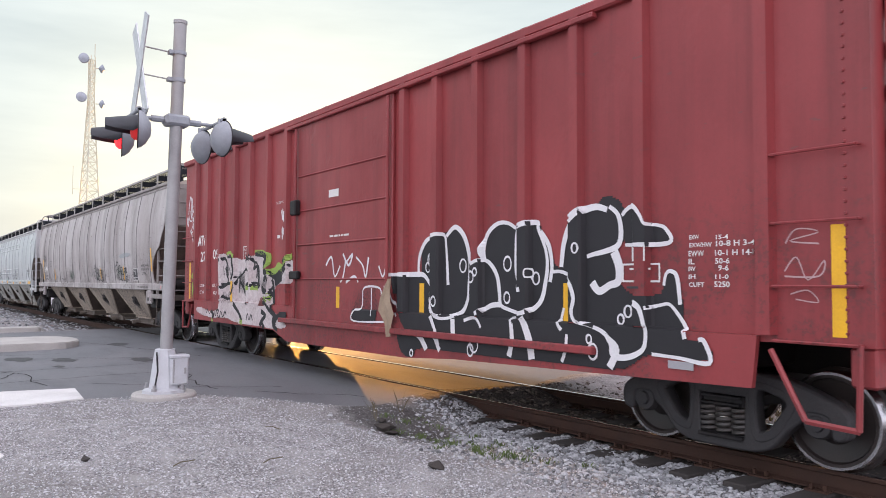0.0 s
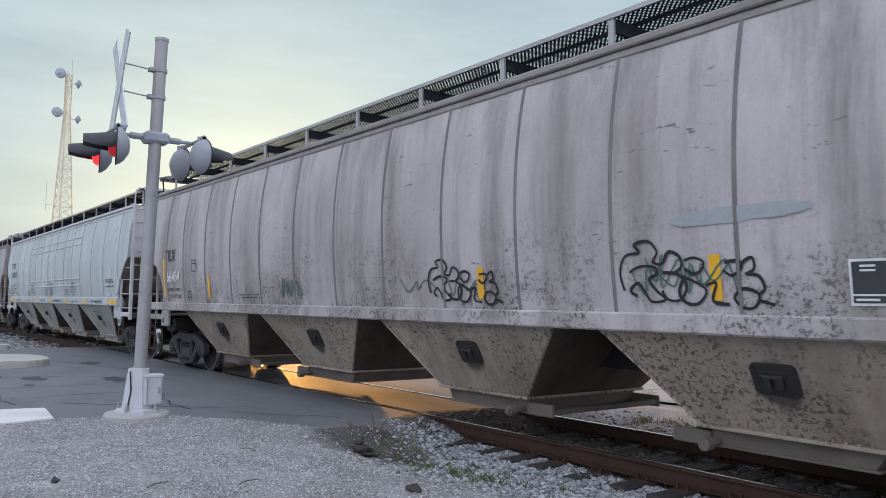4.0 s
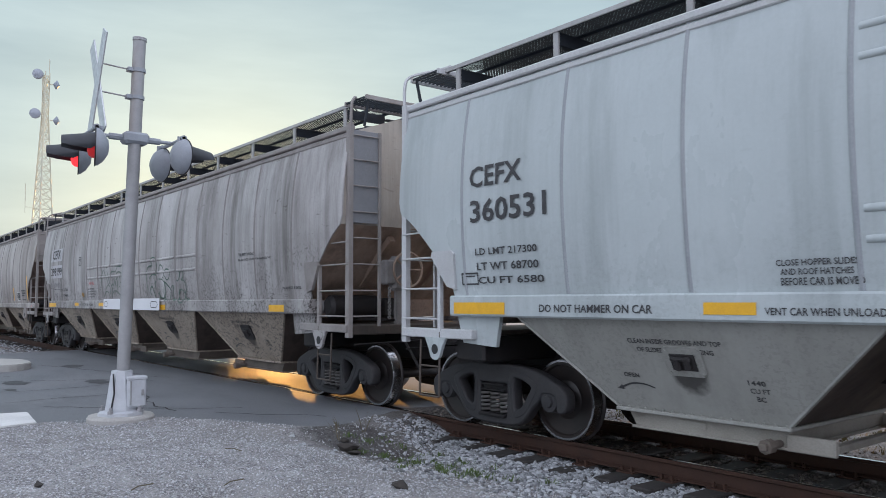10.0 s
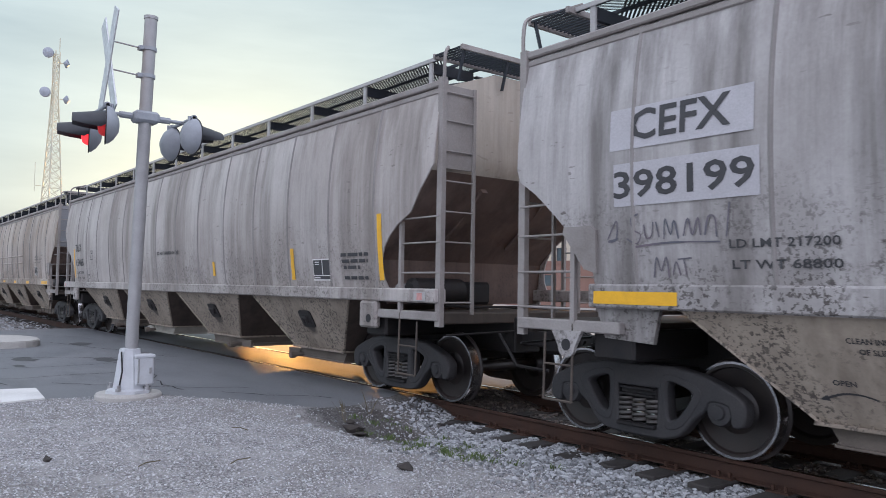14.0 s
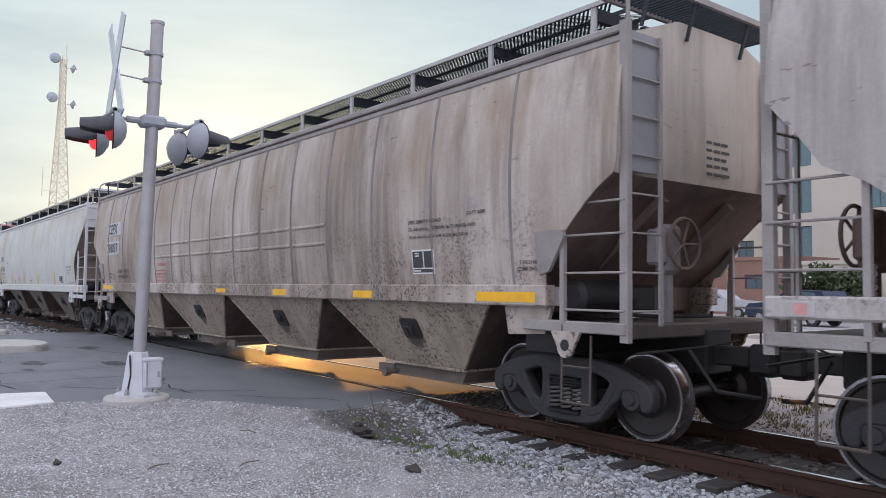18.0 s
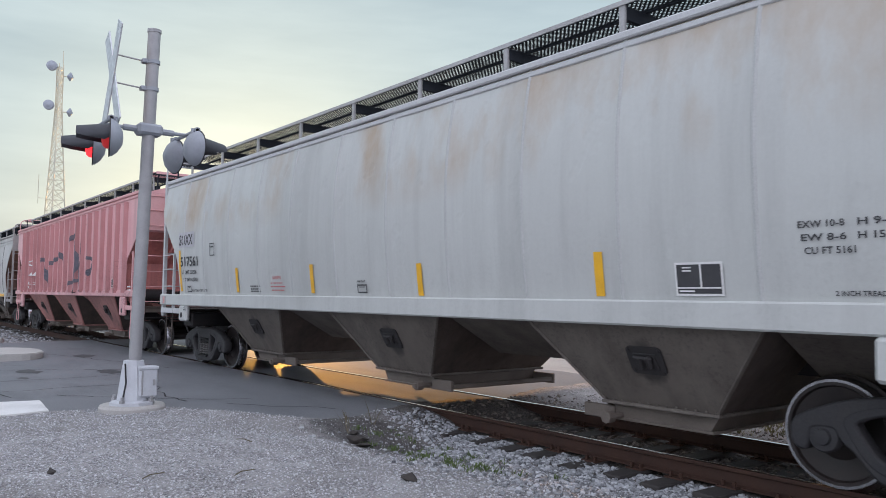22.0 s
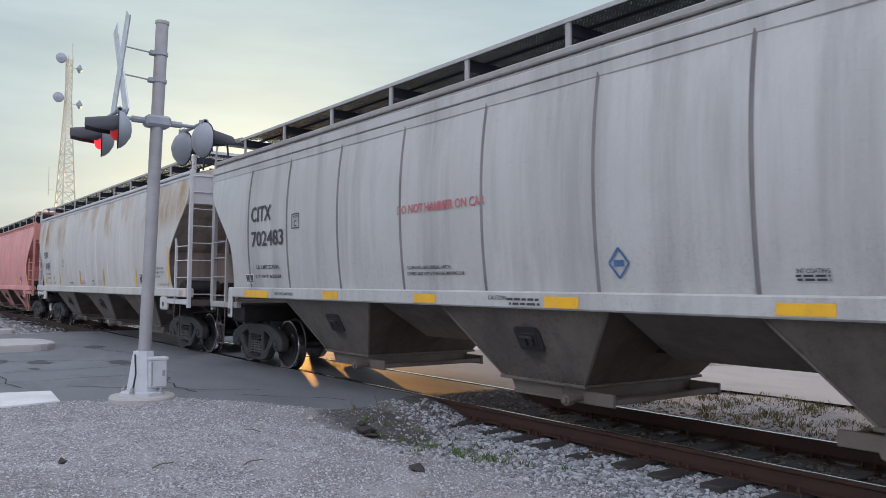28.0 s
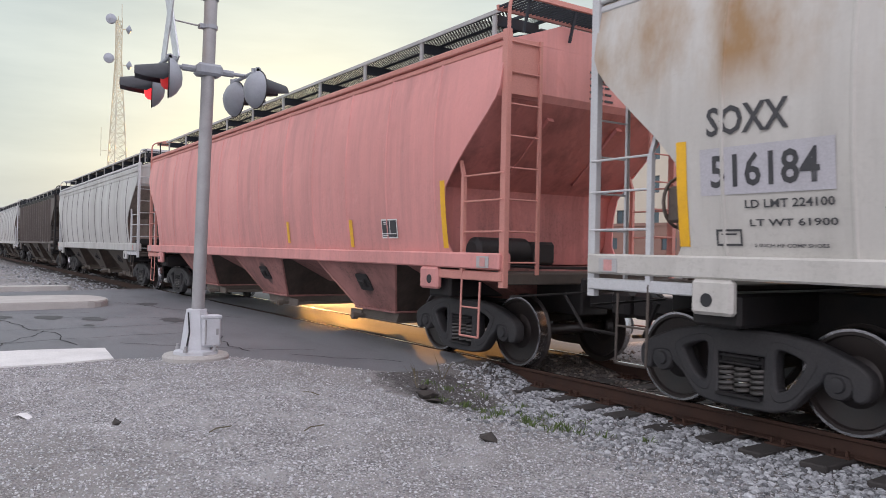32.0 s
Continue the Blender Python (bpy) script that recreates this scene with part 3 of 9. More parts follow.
def stone_material(name, dark, light):
    m, nodes, links, bsdf = shader(name)
    nt = m.node_tree
    g = nodes.new("ShaderNodeNewGeometry")
    base = ramp_node(nt, g.outputs["Random Per Island"], 0.0, 1.0, dark, light)
    n = noise_node(nt, coords(nt), 70.0, 3.0)
    links.new(mix_node(nt, 0.3, base, ramp_node(nt, n, 0.3, 0.7, [v * 0.5 for v in dark], light)), bsdf.inputs["Base Color"])
    bsdf.inputs["Roughness"].default_value = 0.85
    return m


STONE = stone_material("ballast_stone", (0.03, 0.032, 0.037), (0.52, 0.54, 0.56))
GRIT = stone_material("fine_gravel", (0.09, 0.092, 0.098), (0.68, 0.69, 0.71))
# oily stones, toned down further to hold the shade under the train
DARK_STONE = stone_material("oily_shaded_ballast_stone", (0.03, 0.027, 0.025), (0.22, 0.19, 0.17))


def scatter(name, label, mat, count, place, lo, hi, seed, category="gravel"):
    """Loose stones, joined as one mass."""
    rnd, verts, faces = random.Random(seed), [], []
    shapes, ico = stone_shapes(12, seed)
    for _ in range(count):
        p = place(rnd)
        if p is None:
            continue
        s = lo + (hi - lo) * rnd.random() ** 2
        a = rnd.uniform(0, 6.283)
        ca, sa = math.cos(a) * s, math.sin(a) * s
        n = len(verts)
        z = fine_rise(*p) + s * 0.25
        for q in rnd.choice(shapes):
            verts.append((p[0] + q.x * ca - q.y * sa, p[1] + q.x * sa + q.y * ca, z + q.z * s))
        faces += [(n + i, n + j, n + k) for i, j, k in ico]
    me = bpy.data.meshes.new(name)
    me.from_pydata(verts, [], faces)
    me.materials.append(mat)
    return thing(name, label, category, kind="stuff", data=me)


def on_soil(x, y, size):
    """The bare earth at the road's corner, nearly free of stones."""
    return math.hypot((x + 7.95) * 0.75, (y - 5.1) * 1.5) < size


def on_ballast(r):
    x = r.uniform(-9.2, 0.5) if r.random() < 0.85 else r.uniform(0.5, 6)
    y = YC - 0.85 - abs(r.gauss(0, 0.8))
    if y < YC - 2.9 or (y < YC - 0.9 and on_soil(x, y, 0.75) and r.random() < 0.8):
        return None
    if road_edge(y) + abs(r.gauss(0, 0.8)) > x:
        return None
    return x, y


def on_far_ballast(r):
    return r.uniform(-8.8, 6), YC + 0.8 + abs(r.gauss(0, 0.9)) if r.random() < 0.45 else r.uniform(YC - 0.65, YC + 0.65)


def on_left_ballast(r):
    return r.uniform(-60, -27.6), YC + r.choice((-1, 1)) * abs(r.gauss(0.2, 2.0))


def on_verge(r):
    x, y = r.uniform(-11.5, -3.0), r.uniform(-0.5, 6.0)
    if on_soil(x, y, 0.9) and r.random() < 0.75:
        return None
    return (x, y) if x > road_edge(y) - abs(r.gauss(0, 0.3)) else None


scatter("ballast", "heaped pale grey ballast stones along the near rail", STONE, 15000, on_ballast, 0.014, 0.036, 1)
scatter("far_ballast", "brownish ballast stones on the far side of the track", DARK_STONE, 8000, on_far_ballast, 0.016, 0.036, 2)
scatter("ballast_heap", "grey ballast beside the track past the road", STONE, 5000, on_left_ballast, 0.03, 0.07, 3)
scatter("fine_gravel", "fine crushed gravel on the verge", GRIT, 62000, on_verge, 0.005, 0.0125, 4)


# ---------------------------------------------------------------- wear of the road, weeds and litter
def road_z(x, y):
    return rise(x, y) + 0.01 + 0.01 * noise.noise(Vector((x * 0.7, y * 0.7, 8)))


CRACK = plain("tarry_crack", (0.014, 0.014, 0.016), 0.9)
PATCH = asphalt_material("dark_asphalt_patch", (0.035, 0.036, 0.04), (0.05, 0.05, 0.055))


def crack(x0, y0, x1, y1, width, seed):
    rnd = random.Random(seed)
    n = max(4, int(math.hypot(x1 - x0, y1 - y0) / 0.22))
    pts, off = [], 0.0
    d = Vector((x1 - x0, y1 - y0))
    side = Vector((-d.y, d.x)).normalized()
    for k in range(n + 1):
        off = off * 0.8 + rnd.uniform(-0.09, 0.09)
        pts.append(Vector((x0, y0)) + d * k / n + side * off)
    m = Mesh()
    for k in range(n):
        w0, w1 = width * rnd.uniform(0.5, 1.2), width * rnd.uniform(0.5, 1.2)
        q = [pts[k] + side * w0, pts[k] - side * w0, pts[k + 1] - side * w1, pts[k + 1] + side * w1]
        m.add([(p.x, p.y, road_z(p.x, p.y) + 0.006) for p in q], [(0, 1, 2, 3)])
    part("crack", m.data("crack", CRACK), road)


for k, c in enumerate(((-13.6, -2, -13.9, 4.6), (-16.0, -4, -15.6, 5.2), (-18.6, 1.2, -13.2, 2.2), (-14.0, 4.4, -11.2, 4.0), (-19.3, 0, -18.9, 3.2), (-17.8, 2.4, -16.2, 4.9), (-22.9, 3.9, -16, 5.6), (-13.1, 2.7, -10.9, 5.0), (-26, 1.2, -24, 5.0), (-12.6, 0.6, -15.4, 1.9), (-10.6, 4.4, -9.2, 5.4))):
    crack(*c, 0.012, k)


def pothole(x, y, r, seed):
    rnd = random.Random(seed)
    ring = [(r * rnd.uniform(0.6, 1.2) * math.cos(k * 0.4488), r * rnd.uniform(0.3, 0.6) * math.sin(k * 0.4488)) for k in range(14)]
    m = Mesh()
    m.add([(x + a, y + b, road_z(x + a, y + b) + 0.005) for a, b in ring] + [(x, y, road_z(x, y) + 0.004)], [(k, (k + 1) % 14, 14) for k in range(14)])
    part("pothole", m.data("pothole", PATCH), road, "shallow tar-dark pothole")


for k, (x, y, r) in enumerate(((-17.9, 2.3, 0.55), (-17.2, 3.0, 0.5), (-18.3, 1.5, 0.4), (-16.2, 4.3, 0.5), (-15.3, 4.6, 0.4), (-16.0, 2.7, 0.22), (-20.5, 4.8, 0.5))):
    pothole(x, y, r, k)

DIRT = worn("dark_clod", (0.035, 0.03, 0.028), (0.07, 0.06, 0.05), 0.6, 8.0, 0.95, 0, 0.4, 0.5)
PAPER = plain("white_paper", (0.7, 0.7, 0.7), 0.8)
shapes, ico = stone_shapes(8, 77)
for k, (x, y, s) in enumerate(((-5.53, 4.02, 0.1), (-7.6, 1.55, 0.065), (-7.62, 4.78, 0.15), (-7.4, 4.72, 0.1), (-7.85, 4.88, 0.08))):
    thing("rock", "dark clod of earth and stone on the gravel", "rock", "clods", data=Mesh().add([Vector((q.x * s, q.y * s * 0.8, q.z * s * 0.55 + (0.25 * s if i % 5 == k % 5 else 0))) for i, q in enumerate(shapes[k])], ico).data("rock", DIRT), at=pose(x, y, fine_rise(x, y) + s * 0.25))
for k, (x, y, a) in enumerate(((-8.3, 0.9, 20),)):
    thing("paper_scrap", "crumpled white paper scrap on the gravel", "litter", "litter",
          data=Mesh().add([(-0.12, -0.03, 0.0), (0.0, -0.04, 0.03), (0.13, -0.02, 0.0), (-0.11, 0.03, 0.015), (0.01, 0.035, 0.035), (0.12, 0.03, 0.01)], [(0, 1, 4, 3), (1, 2, 5, 4)]).data("paper_scrap", PAPER), at=pose(x, y, fine_rise(x, y) + 0.012, 4, 0, a))
STALK = plain("dry_stalk", (0.13, 0.11, 0.07), 0.9)
GREEN = stone_material("weed_leaf", (0.045, 0.075, 0.02), (0.12, 0.17, 0.055))
STRAW = stone_material("dry_grass", (0.06, 0.062, 0.026), (0.2, 0.175, 0.08))


def tuft(m, x, y, h, n, seed, spread=0.12):
    rnd = random.Random(seed)
    root = Vector((x, y, fine_rise(x, y) - 0.01))
    for _ in range(n):
        a, r = rnd.uniform(0, 6.283), spread * rnd.random()
        b = root + Vector((r * math.cos(a), r * math.sin(a), 0))
        t = b + Vector((rnd.gauss(0, 0.35) * h, rnd.gauss(0, 0.35) * h, h * rnd.uniform(0.5, 1)))
        w = Vector((-math.sin(a), math.cos(a), 0)) * 0.006
        c = (b + t) / 2 + Vector((0, 0, 0.08 * h))
        m.add([b - w, b + w, c + w, c - w, t], [(0, 1, 2, 3), (3, 2, 4)])


rw = random.Random(12)
weeds, straw, stalks = Mesh(), Mesh(), Mesh()
for k in range(34):
    tuft(weeds, rw.gauss(-6.8, 0.65), rw.gauss(5.05, 0.3), rw.uniform(0.04, 0.1), 22, 200 + k)
for k in range(3):
    tuft(stalks, rw.gauss(-7.8, 0.3), rw.gauss(4.95, 0.2), rw.uniform(0.2, 0.4), 4, 300 + k, 0.04)
for k in range(90):
    tuft(straw, rw.uniform(-7.6, -2.0), rw.uniform(9.3, 11.3), rw.uniform(0.04, 0.11), 40, 400 + k, 0.25)
thing("weeds", "small green weeds growing in the ballast", "weeds", kind="stuff", data=weeds.data("weeds", GREEN))
thing("dry_stalks", "dry weed stalks beside the road edge", "weeds", kind="stuff", data=stalks.data("dry_stalks", STALK))
thing("dry_grass", "dry yellow-green grass beyond the track", "grass", kind="stuff", data=straw.data("dry_grass", STRAW))
for k in range(3):
    x, y = rw.uniform(-8, -4), rw.uniform(1.0, 4.6)
    thing("twig", "thin dry twig lying on the gravel", "twig", "twigs", data=Mesh().tube([(-0.12, 0, 0.0), (-0.02, 0.015, 0.012), (0.13, -0.01, 0.004)], 0.006, 4).data("twig", STALK), at=pose(x, y, fine_rise(x, y) + 0.012, 0, 0, rw.uniform(0, 180)))

# ---------------------------------------------------------------- crossing signal
def build_signal():
    base, top = Vector((-10.88, 3.19, -0.06)), Vector((-10.705, 3.26, 5.19))
    sig = thing("crossing_signal", "grey steel railway crossing mast with crossbuck and four flashing red lights", "crossing signal", at=Matrix.Translation(base))
    lean = (top - base)
    def at_height(z):
        return lean * (z / lean.z)
    def P(name, mesh, label="", smooth=30):
        return part(name, mesh.data(name, MATS[name], smooth=smooth), sig, label)
    MATS = {"foundation": CONCRETE, "mast": GALV, "mast_cap": GALV, "base_casting": BASE_PAINT, "junction_box": BASE_PAINT, "anchor_bolt": STEEL_DARK, "cable": BLACK}
    P("foundation", Mesh().lathe([(-0.3, 0.43), (0.07, 0.43), (0.1, 0.41)], (0, 0, 0.0), "z", 28))
    m = Mesh().rod(at_height(0.06), lean, 0.085, 20)
    P("mast", m, "tall round galvanised pole, slightly leaning")
    P("mast_cap", Mesh().rod(lean * 0.998, lean * 1.006, 0.094, 20))
    b = Mesh().lathe([(0.1, 0.3), (0.14, 0.3), (0.16, 0.21), (0.62, 0.15), (0.66, 0.14), (0.69, 0.14), (0.7, 0.1)], (0, 0, 0), "z", 8)
    P("base_casting", b, "flared cast base", 20)
    for a in (45, 135, 225, 315):
        x, y = 0.27 * math.cos(radians(a)), 0.27 * math.sin(radians(a))
        part("anchor_bolt", Mesh().rod((x, y, 0.09), (x, y, 0.22), 0.022, 6).rod((x, y, 0.14), (x, y, 0.175), 0.04, 6).data("anchor_bolt", GALV), sig)
    jb = P("junction_box", Mesh().soft(0.03, 0.21, 0.02, 0.27, 0.2, 0.6, 0.025).soft(0.02, 0.22, 0.01, 0.28, 0.57, 0.62, 0.012))
    part("box_hinge", Mesh().rod((0.21, 0.06, 0.24), (0.21, 0.06, 0.56), 0.013, 6).soft(0.205, 0.225, 0.2, 0.23, 0.36, 0.44, 0.004).data("box_hinge", GALV), jb)
    P("cable", Mesh().tube([(0.1, -0.14, 0.66), (0.13, -0.13, 0.4), (0.14, -0.18, 0.12), (0.17, -0.22, 0.05)], 0.012))
    # the road runs along y: one pair of lights and the crossbuck face -y, the other pair faces +y
    c = at_height(3.87)
    part("cross_arm", Mesh().rod((0, -0.62, 0), (0, 0.54, 0), 0.026, 10).soft(-0.12, 0.12, -0.17, 0.17, -0.08, 0.08, 0.035).rod((0, -0.34, 0), (0, -0.14, 0), 0.045, 8).rod((0, 0.14, 0), (0, 0.34, 0), 0.045, 8).data("cross_arm", GALV_LIGHT, smooth=30), sig, at=Matrix.Translation(c))
    for y in (-0.61, 0.52):
        part("pair_arm", Mesh().rod((-0.46, y, 0), (0.46, y, 0), 0.026, 10).rod((-0.46, y, 0), (-0.4, y, 0), 0.045, 8).rod((0.4, y, 0), (0.46, y, 0), 0.045, 8).data("pair_arm", GALV_LIGHT, smooth=30), sig, at=Matrix.Translation(c))
    bg = Mesh().lathe([(0.0, 0.255), (0.012, 0.255)], (0, 0, 0), "y", 28).data("background_disc", BLACK, smooth=30)
    house = Mesh().lathe([(0.0, 0.245), (-0.03, 0.24), (-0.09, 0.19), (-0.15, 0.09), (-0.16, 0.0)], (0, 0, 0), "y", 28).data("lamp_housing", GALV_LIGHT, smooth=50)
    hood = Mesh()
    n = 22
    for k in range(n):
        a0, a1 = radians(-8 + 196 * k / n), radians(-8 + 196 * (k + 1) / n)
        def ring(a, r, full):
            reach = (0.06 + 0.34 * min(1.0, max(0.0, (math.sin(a) + 0.14) / 0.3)) ** 0.7) if full else 0.01
            return (r * math.cos(a), reach, r * math.sin(a) - (0.035 if full else 0))
        hood.add([ring(a0, 0.18, 0), ring(a1, 0.18, 0), ring(a1, 0.15, 1), ring(a0, 0.15, 1), ring(a0, 0.173, 0), ring(a1, 0.173, 0), ring(a1, 0.143, 1), ring(a0, 0.143, 1)],
                 [(0, 1, 2, 3), (7, 6, 5, 4), (3, 2, 6, 7)])
    hood_me = hood.data("hood", HOOD, weld=0.0005, smooth=50)
    lens = Mesh().lathe([(0.012, 0.15), (0.05, 0.146), (0.085, 0.115), (0.1, 0.06), (0.103, 0.0)], (0, 0, 0), "y", 24)
    lit, dark = lens.data("red_lens", RED_LIT, smooth=60), lens.data("red_lens", RED_DIM, smooth=60)
    for y, turn in ((-0.61, 180), (0.52, 0)):
        for x in (0.42, -0.42):
            unit = part("flasher", house, sig, "round flashing light on a hanger", at=Matrix.Translation(c) @ pose(x, y, -0.25, 0, 0, turn + (-13 if turn else 9)))
            part("background_disc", bg, unit)
            part("hood", hood_me, unit, "black visor hood")
            part("red_lens", lit if (turn and x < 0) else dark, unit)
            part("hanger", Mesh().rod((0, -0.06, 0.05), (0, -0.06, 0.27), 0.024, 8).data("hanger", GALV_LIGHT), unit)
    # crossbuck: two crossed blades held off the mast by brackets
    cb = at_height(4.51)
    blade = Mesh().soft(-0.77, 0.77, -0.009, 0.009, -0.114, 0.114, 0.004).data("blade", SIGN_BACK)
    for i, a in enumerate((61, -61)):
        part("crossbuck_blade", blade, sig, "white blade of the crossbuck", at=Matrix.Translation(cb) @ pose(0.0, -0.51 - 0.016 * i, 0, 0, a, -1))
    for z in (-0.28, 0.1):
        q = at_height(4.72 + z)
        part("clamp", Mesh().rod((0, 0, -0.025), (0, 0, 0.025), 0.1, 16).soft(-0.05, 0.05, -0.15, -0.07, -0.03, 0.03, 0.008).data("clamp", GALV_LIGHT, smooth=40), sig, at=Matrix.Translation(q))
        part("sign_bracket", Mesh().rod((0, -0.12, 0), (0, -0.5, 0.02), 0.012, 6).data("sign_bracket", GALV), sig, at=Matrix.Translation(q))
    return sig


RED_LIT = glow("lit_red_lens", (1.0, 0.03, 0.04), 1.3)
RED_DIM = glow("dim_red_lens", (0.6, 0.02, 0.022), 0.22)
build_signal()


# ---------------------------------------------------------------- radio tower
def build_tower():
    m, nodes, links, bsdf = shader("sun_tinted_tower_steel")
    nt = m.node_tree
    # pale yellowish tint puts the low sun's glow into the steel's colour
    links.new(ramp_node(nt, noise_node(nt, coords(nt), 0.3, 3.0), 0.3, 0.7, (0.46, 0.46, 0.38), (0.66, 0.63, 0.48)), bsdf.inputs["Base Color"])
    bsdf.inputs["Roughness"].default_value = 0.5
    tow = thing("radio_tower", "pale three-legged lattice radio tower with microwave dishes", "radio tower", at=pose(-147.1, 28.6, -0.1))
    H, top, bot = 42.0, 0.62, 2.9

    def leg(k, z):
        r = bot + (top - bot) * min(1, z / 34.0)
        a = radians(100 + 120 * k)
        return Vector((r * math.cos(a), r * math.sin(a), z))
    for k in range(3):
        part("tower_leg", Mesh().rod(leg(k, -1), leg(k, 34), 0.13, 6).rod(leg(k, 34), leg(k, H), 0.1, 6).data("tower_leg", m), tow)
    z, i = 0.0, 0
    while z < H - 1:
        step = max(1.1, 2.6 - z * 0.045)
        lat = Mesh()
        for k in range(3):
            a, b, c, d = leg(k, z), leg((k + 1) % 3, z), leg(k, min(H, z + step)), leg((k + 1) % 3, min(H, z + step))
            lat.rod(a, d, 0.055, 4).rod(b, c, 0.055, 4).rod(c, d, 0.05, 4)
        part("lattice_panel", lat.data("lattice_panel", m), tow)
        z += step
        i += 1
    dish = Mesh().lathe([(0.0, 0.88), (0.45, 0.86), (0.55, 0.65), (0.7, 0.0)], (0, 0, 0), "x", 20)
    dm = dish.data("dish", plain("dish_grey", (0.34, 0.37, 0.42), 0.5), smooth=40)
    twin = Mesh().lathe([(-0.6, 0.0), (0.0, 0.8), (0.6, 0.0)], (0, 0, 0), "y", 14).data("dish", plain("dish_side_grey", (0.3, 0.34, 0.4), 0.5))
    for z, y, kind, rot in ((41.3, -1.35, 0, -25), (34.3, -1.6, 0, -25), (39.9, 1.6, 1, 10), (33.5, 1.75, 1, 10)):
        d = part("dish", twin if kind else dm, tow, "round microwave dish", at=pose(0.5, y, z, 0, 0, rot))
        part("dish_mount", Mesh().rod((0.0, 0, 0), (-0.5, -math.copysign(0.9, y), 0), 0.1, 6).data("dish_mount", m), d)
    part("lightning_rod", Mesh().rod((0, 0.5, H), (0, 0.5, H + 2.4), 0.08, 5).data("lightning_rod", m), tow)
    part("whip_antenna", Mesh().rod((0, -2.6, 17), (0, -2.6, 22), 0.06, 5).rod((0, -2.6, 18), (0, -1.5, 18), 0.05, 5).data("whip_antenna", m), tow)


build_tower()


# ---------------------------------------------------------------- kerbs and markings
thing("stop_line", "broad white stop line painted on the asphalt, worn", "road marking", kind="structure",
      data=Mesh().prism([(-12.75, -9.0), (-11.35, -9.0), (-11.2, 1.6), (-11.35, 2.25), (-12.5, 2.35), (-12.7, 1.4)], "z", -0.09, -0.028).data("stop_line", worn("worn_white_paint", (0.66, 0.66, 0.65), (0.4, 0.4, 0.4), 0.6, 1.4, 0.7, 0, 0.3, 0.2)))


def island(name, x0, x1, y0, y1, h, label):
    m = Mesh()
    r = (x1 - x0) / 2
    poly = [(x0, y0), (x1, y0)] + [((x0 + x1) / 2 + r * math.cos(radians(a)), y1 - r * 0.5 + r * 0.5 * math.sin(radians(a))) for a in range(0, 181, 15)]
    m.prism(poly, "z", -0.15, h - 0.02)
    inner = [((x - (x0 + x1) / 2) * 0.97 + (x0 + x1) / 2, y - 0.03 if y > y0 else y) for x, y in poly]
    m.prism(inner, "z", h - 0.02, h)
    thing(name, label, "kerb", kind="structure", data=m.data(name, CONCRETE))


island("median_kerb", -22.6, -20.0, -12, 4.0, 0.12, "low concrete median island with a rounded nose")
island("roadside_kerb", -28.1, -27.3, -14, 4.1, 0.1, "pale concrete kerb along the far edge of the road")


# ---------------------------------------------------------------- trees, and an unseen row added to block the low sun
LEAF = stone_material("dusky_foliage", (0.02, 0.035, 0.015), (0.07, 0.1, 0.04))
BARK = worn("bark", (0.08, 0.06, 0.045), (0.14, 0.11, 0.09), 0.6, 6.0, 0.9)


def build_tree(x, y, h, spread, seed, leaf=0.28, count=2600, label="dark leafy tree beyond the track"):
    rnd = random.Random(seed)
    tree = thing("tree", label, "tree", "trees beyond the track", at=pose(x, y, -0.15, 0, 0, rnd.uniform(0, 360)))
    tr = Mesh().rod((0, 0, 0), (0.1, 0, h * 0.35), 0.03 * h, 8, 0.02 * h)
    centres = []
    for k in range(11):
        a, r = rnd.uniform(0, 6.283), spread * rnd.uniform(0.15, 0.75)
        tip = Vector((r * math.cos(a), r * math.sin(a), h * rnd.uniform(0.25, 0.85)))
        tr.rod((0.08, 0, h * rnd.uniform(0.12, 0.35)), tip, 0.011 * h, 5, 0.003 * h)
        centres.append((tip, spread * rnd.uniform(0.3, 0.55)))
    part("trunk", tr.data("trunk", BARK), tree)
    v, f = [], []
    for _ in range(count):
        c, r = rnd.choice(centres)
        d = Vector((rnd.gauss(0, 1), rnd.gauss(0, 1), rnd.gauss(0, 0.8)))
        p = c + d.normalized() * r * rnd.random() ** 0.45
        p.z = max(p.z, 0.4)
        a, b = Vector((rnd.gauss(0, 1), rnd.gauss(0, 1), rnd.gauss(0, 1))).normalized() * leaf, Vector((rnd.gauss(0, 1), rnd.gauss(0, 1), rnd.gauss(0, 1))).normalized() * leaf * 0.6
        n = len(v)
        v += [p - a, p + b, p + a, p - b]
        f.append((n, n + 1, n + 2, n + 3))
    me = bpy.data.meshes.new("crown")
    me.from_pydata(v, [], f)
    me.materials.append(LEAF)
    tagged(part("crown", me, tree), kind="stuff")
    return tree


def sunward(along, across):
    """A place so far towards the sun from the crossing, and so far to the right of that line."""
    return -12.6 - 0.913 * along + 0.408 * across, 8.35 + 0.408 * along + 0.913 * across


# unseen row, added to keep sunlight off all but a gap at the crossing
for k, (along, across, h) in enumerate(((96, -4.6, 10), (99, -8.8, 11), (94, -13, 10), (98, -17.5, 11), (92, -23, 11), (98, -29, 12), (97, 30, 11), (94, 36, 11), (98, 43, 12), (95, 50, 12))):
    build_tree(*sunward(along, across), h, 3.3 if abs(across) < 6 else 4.2, 40 + k, leaf=0.45, count=2300)

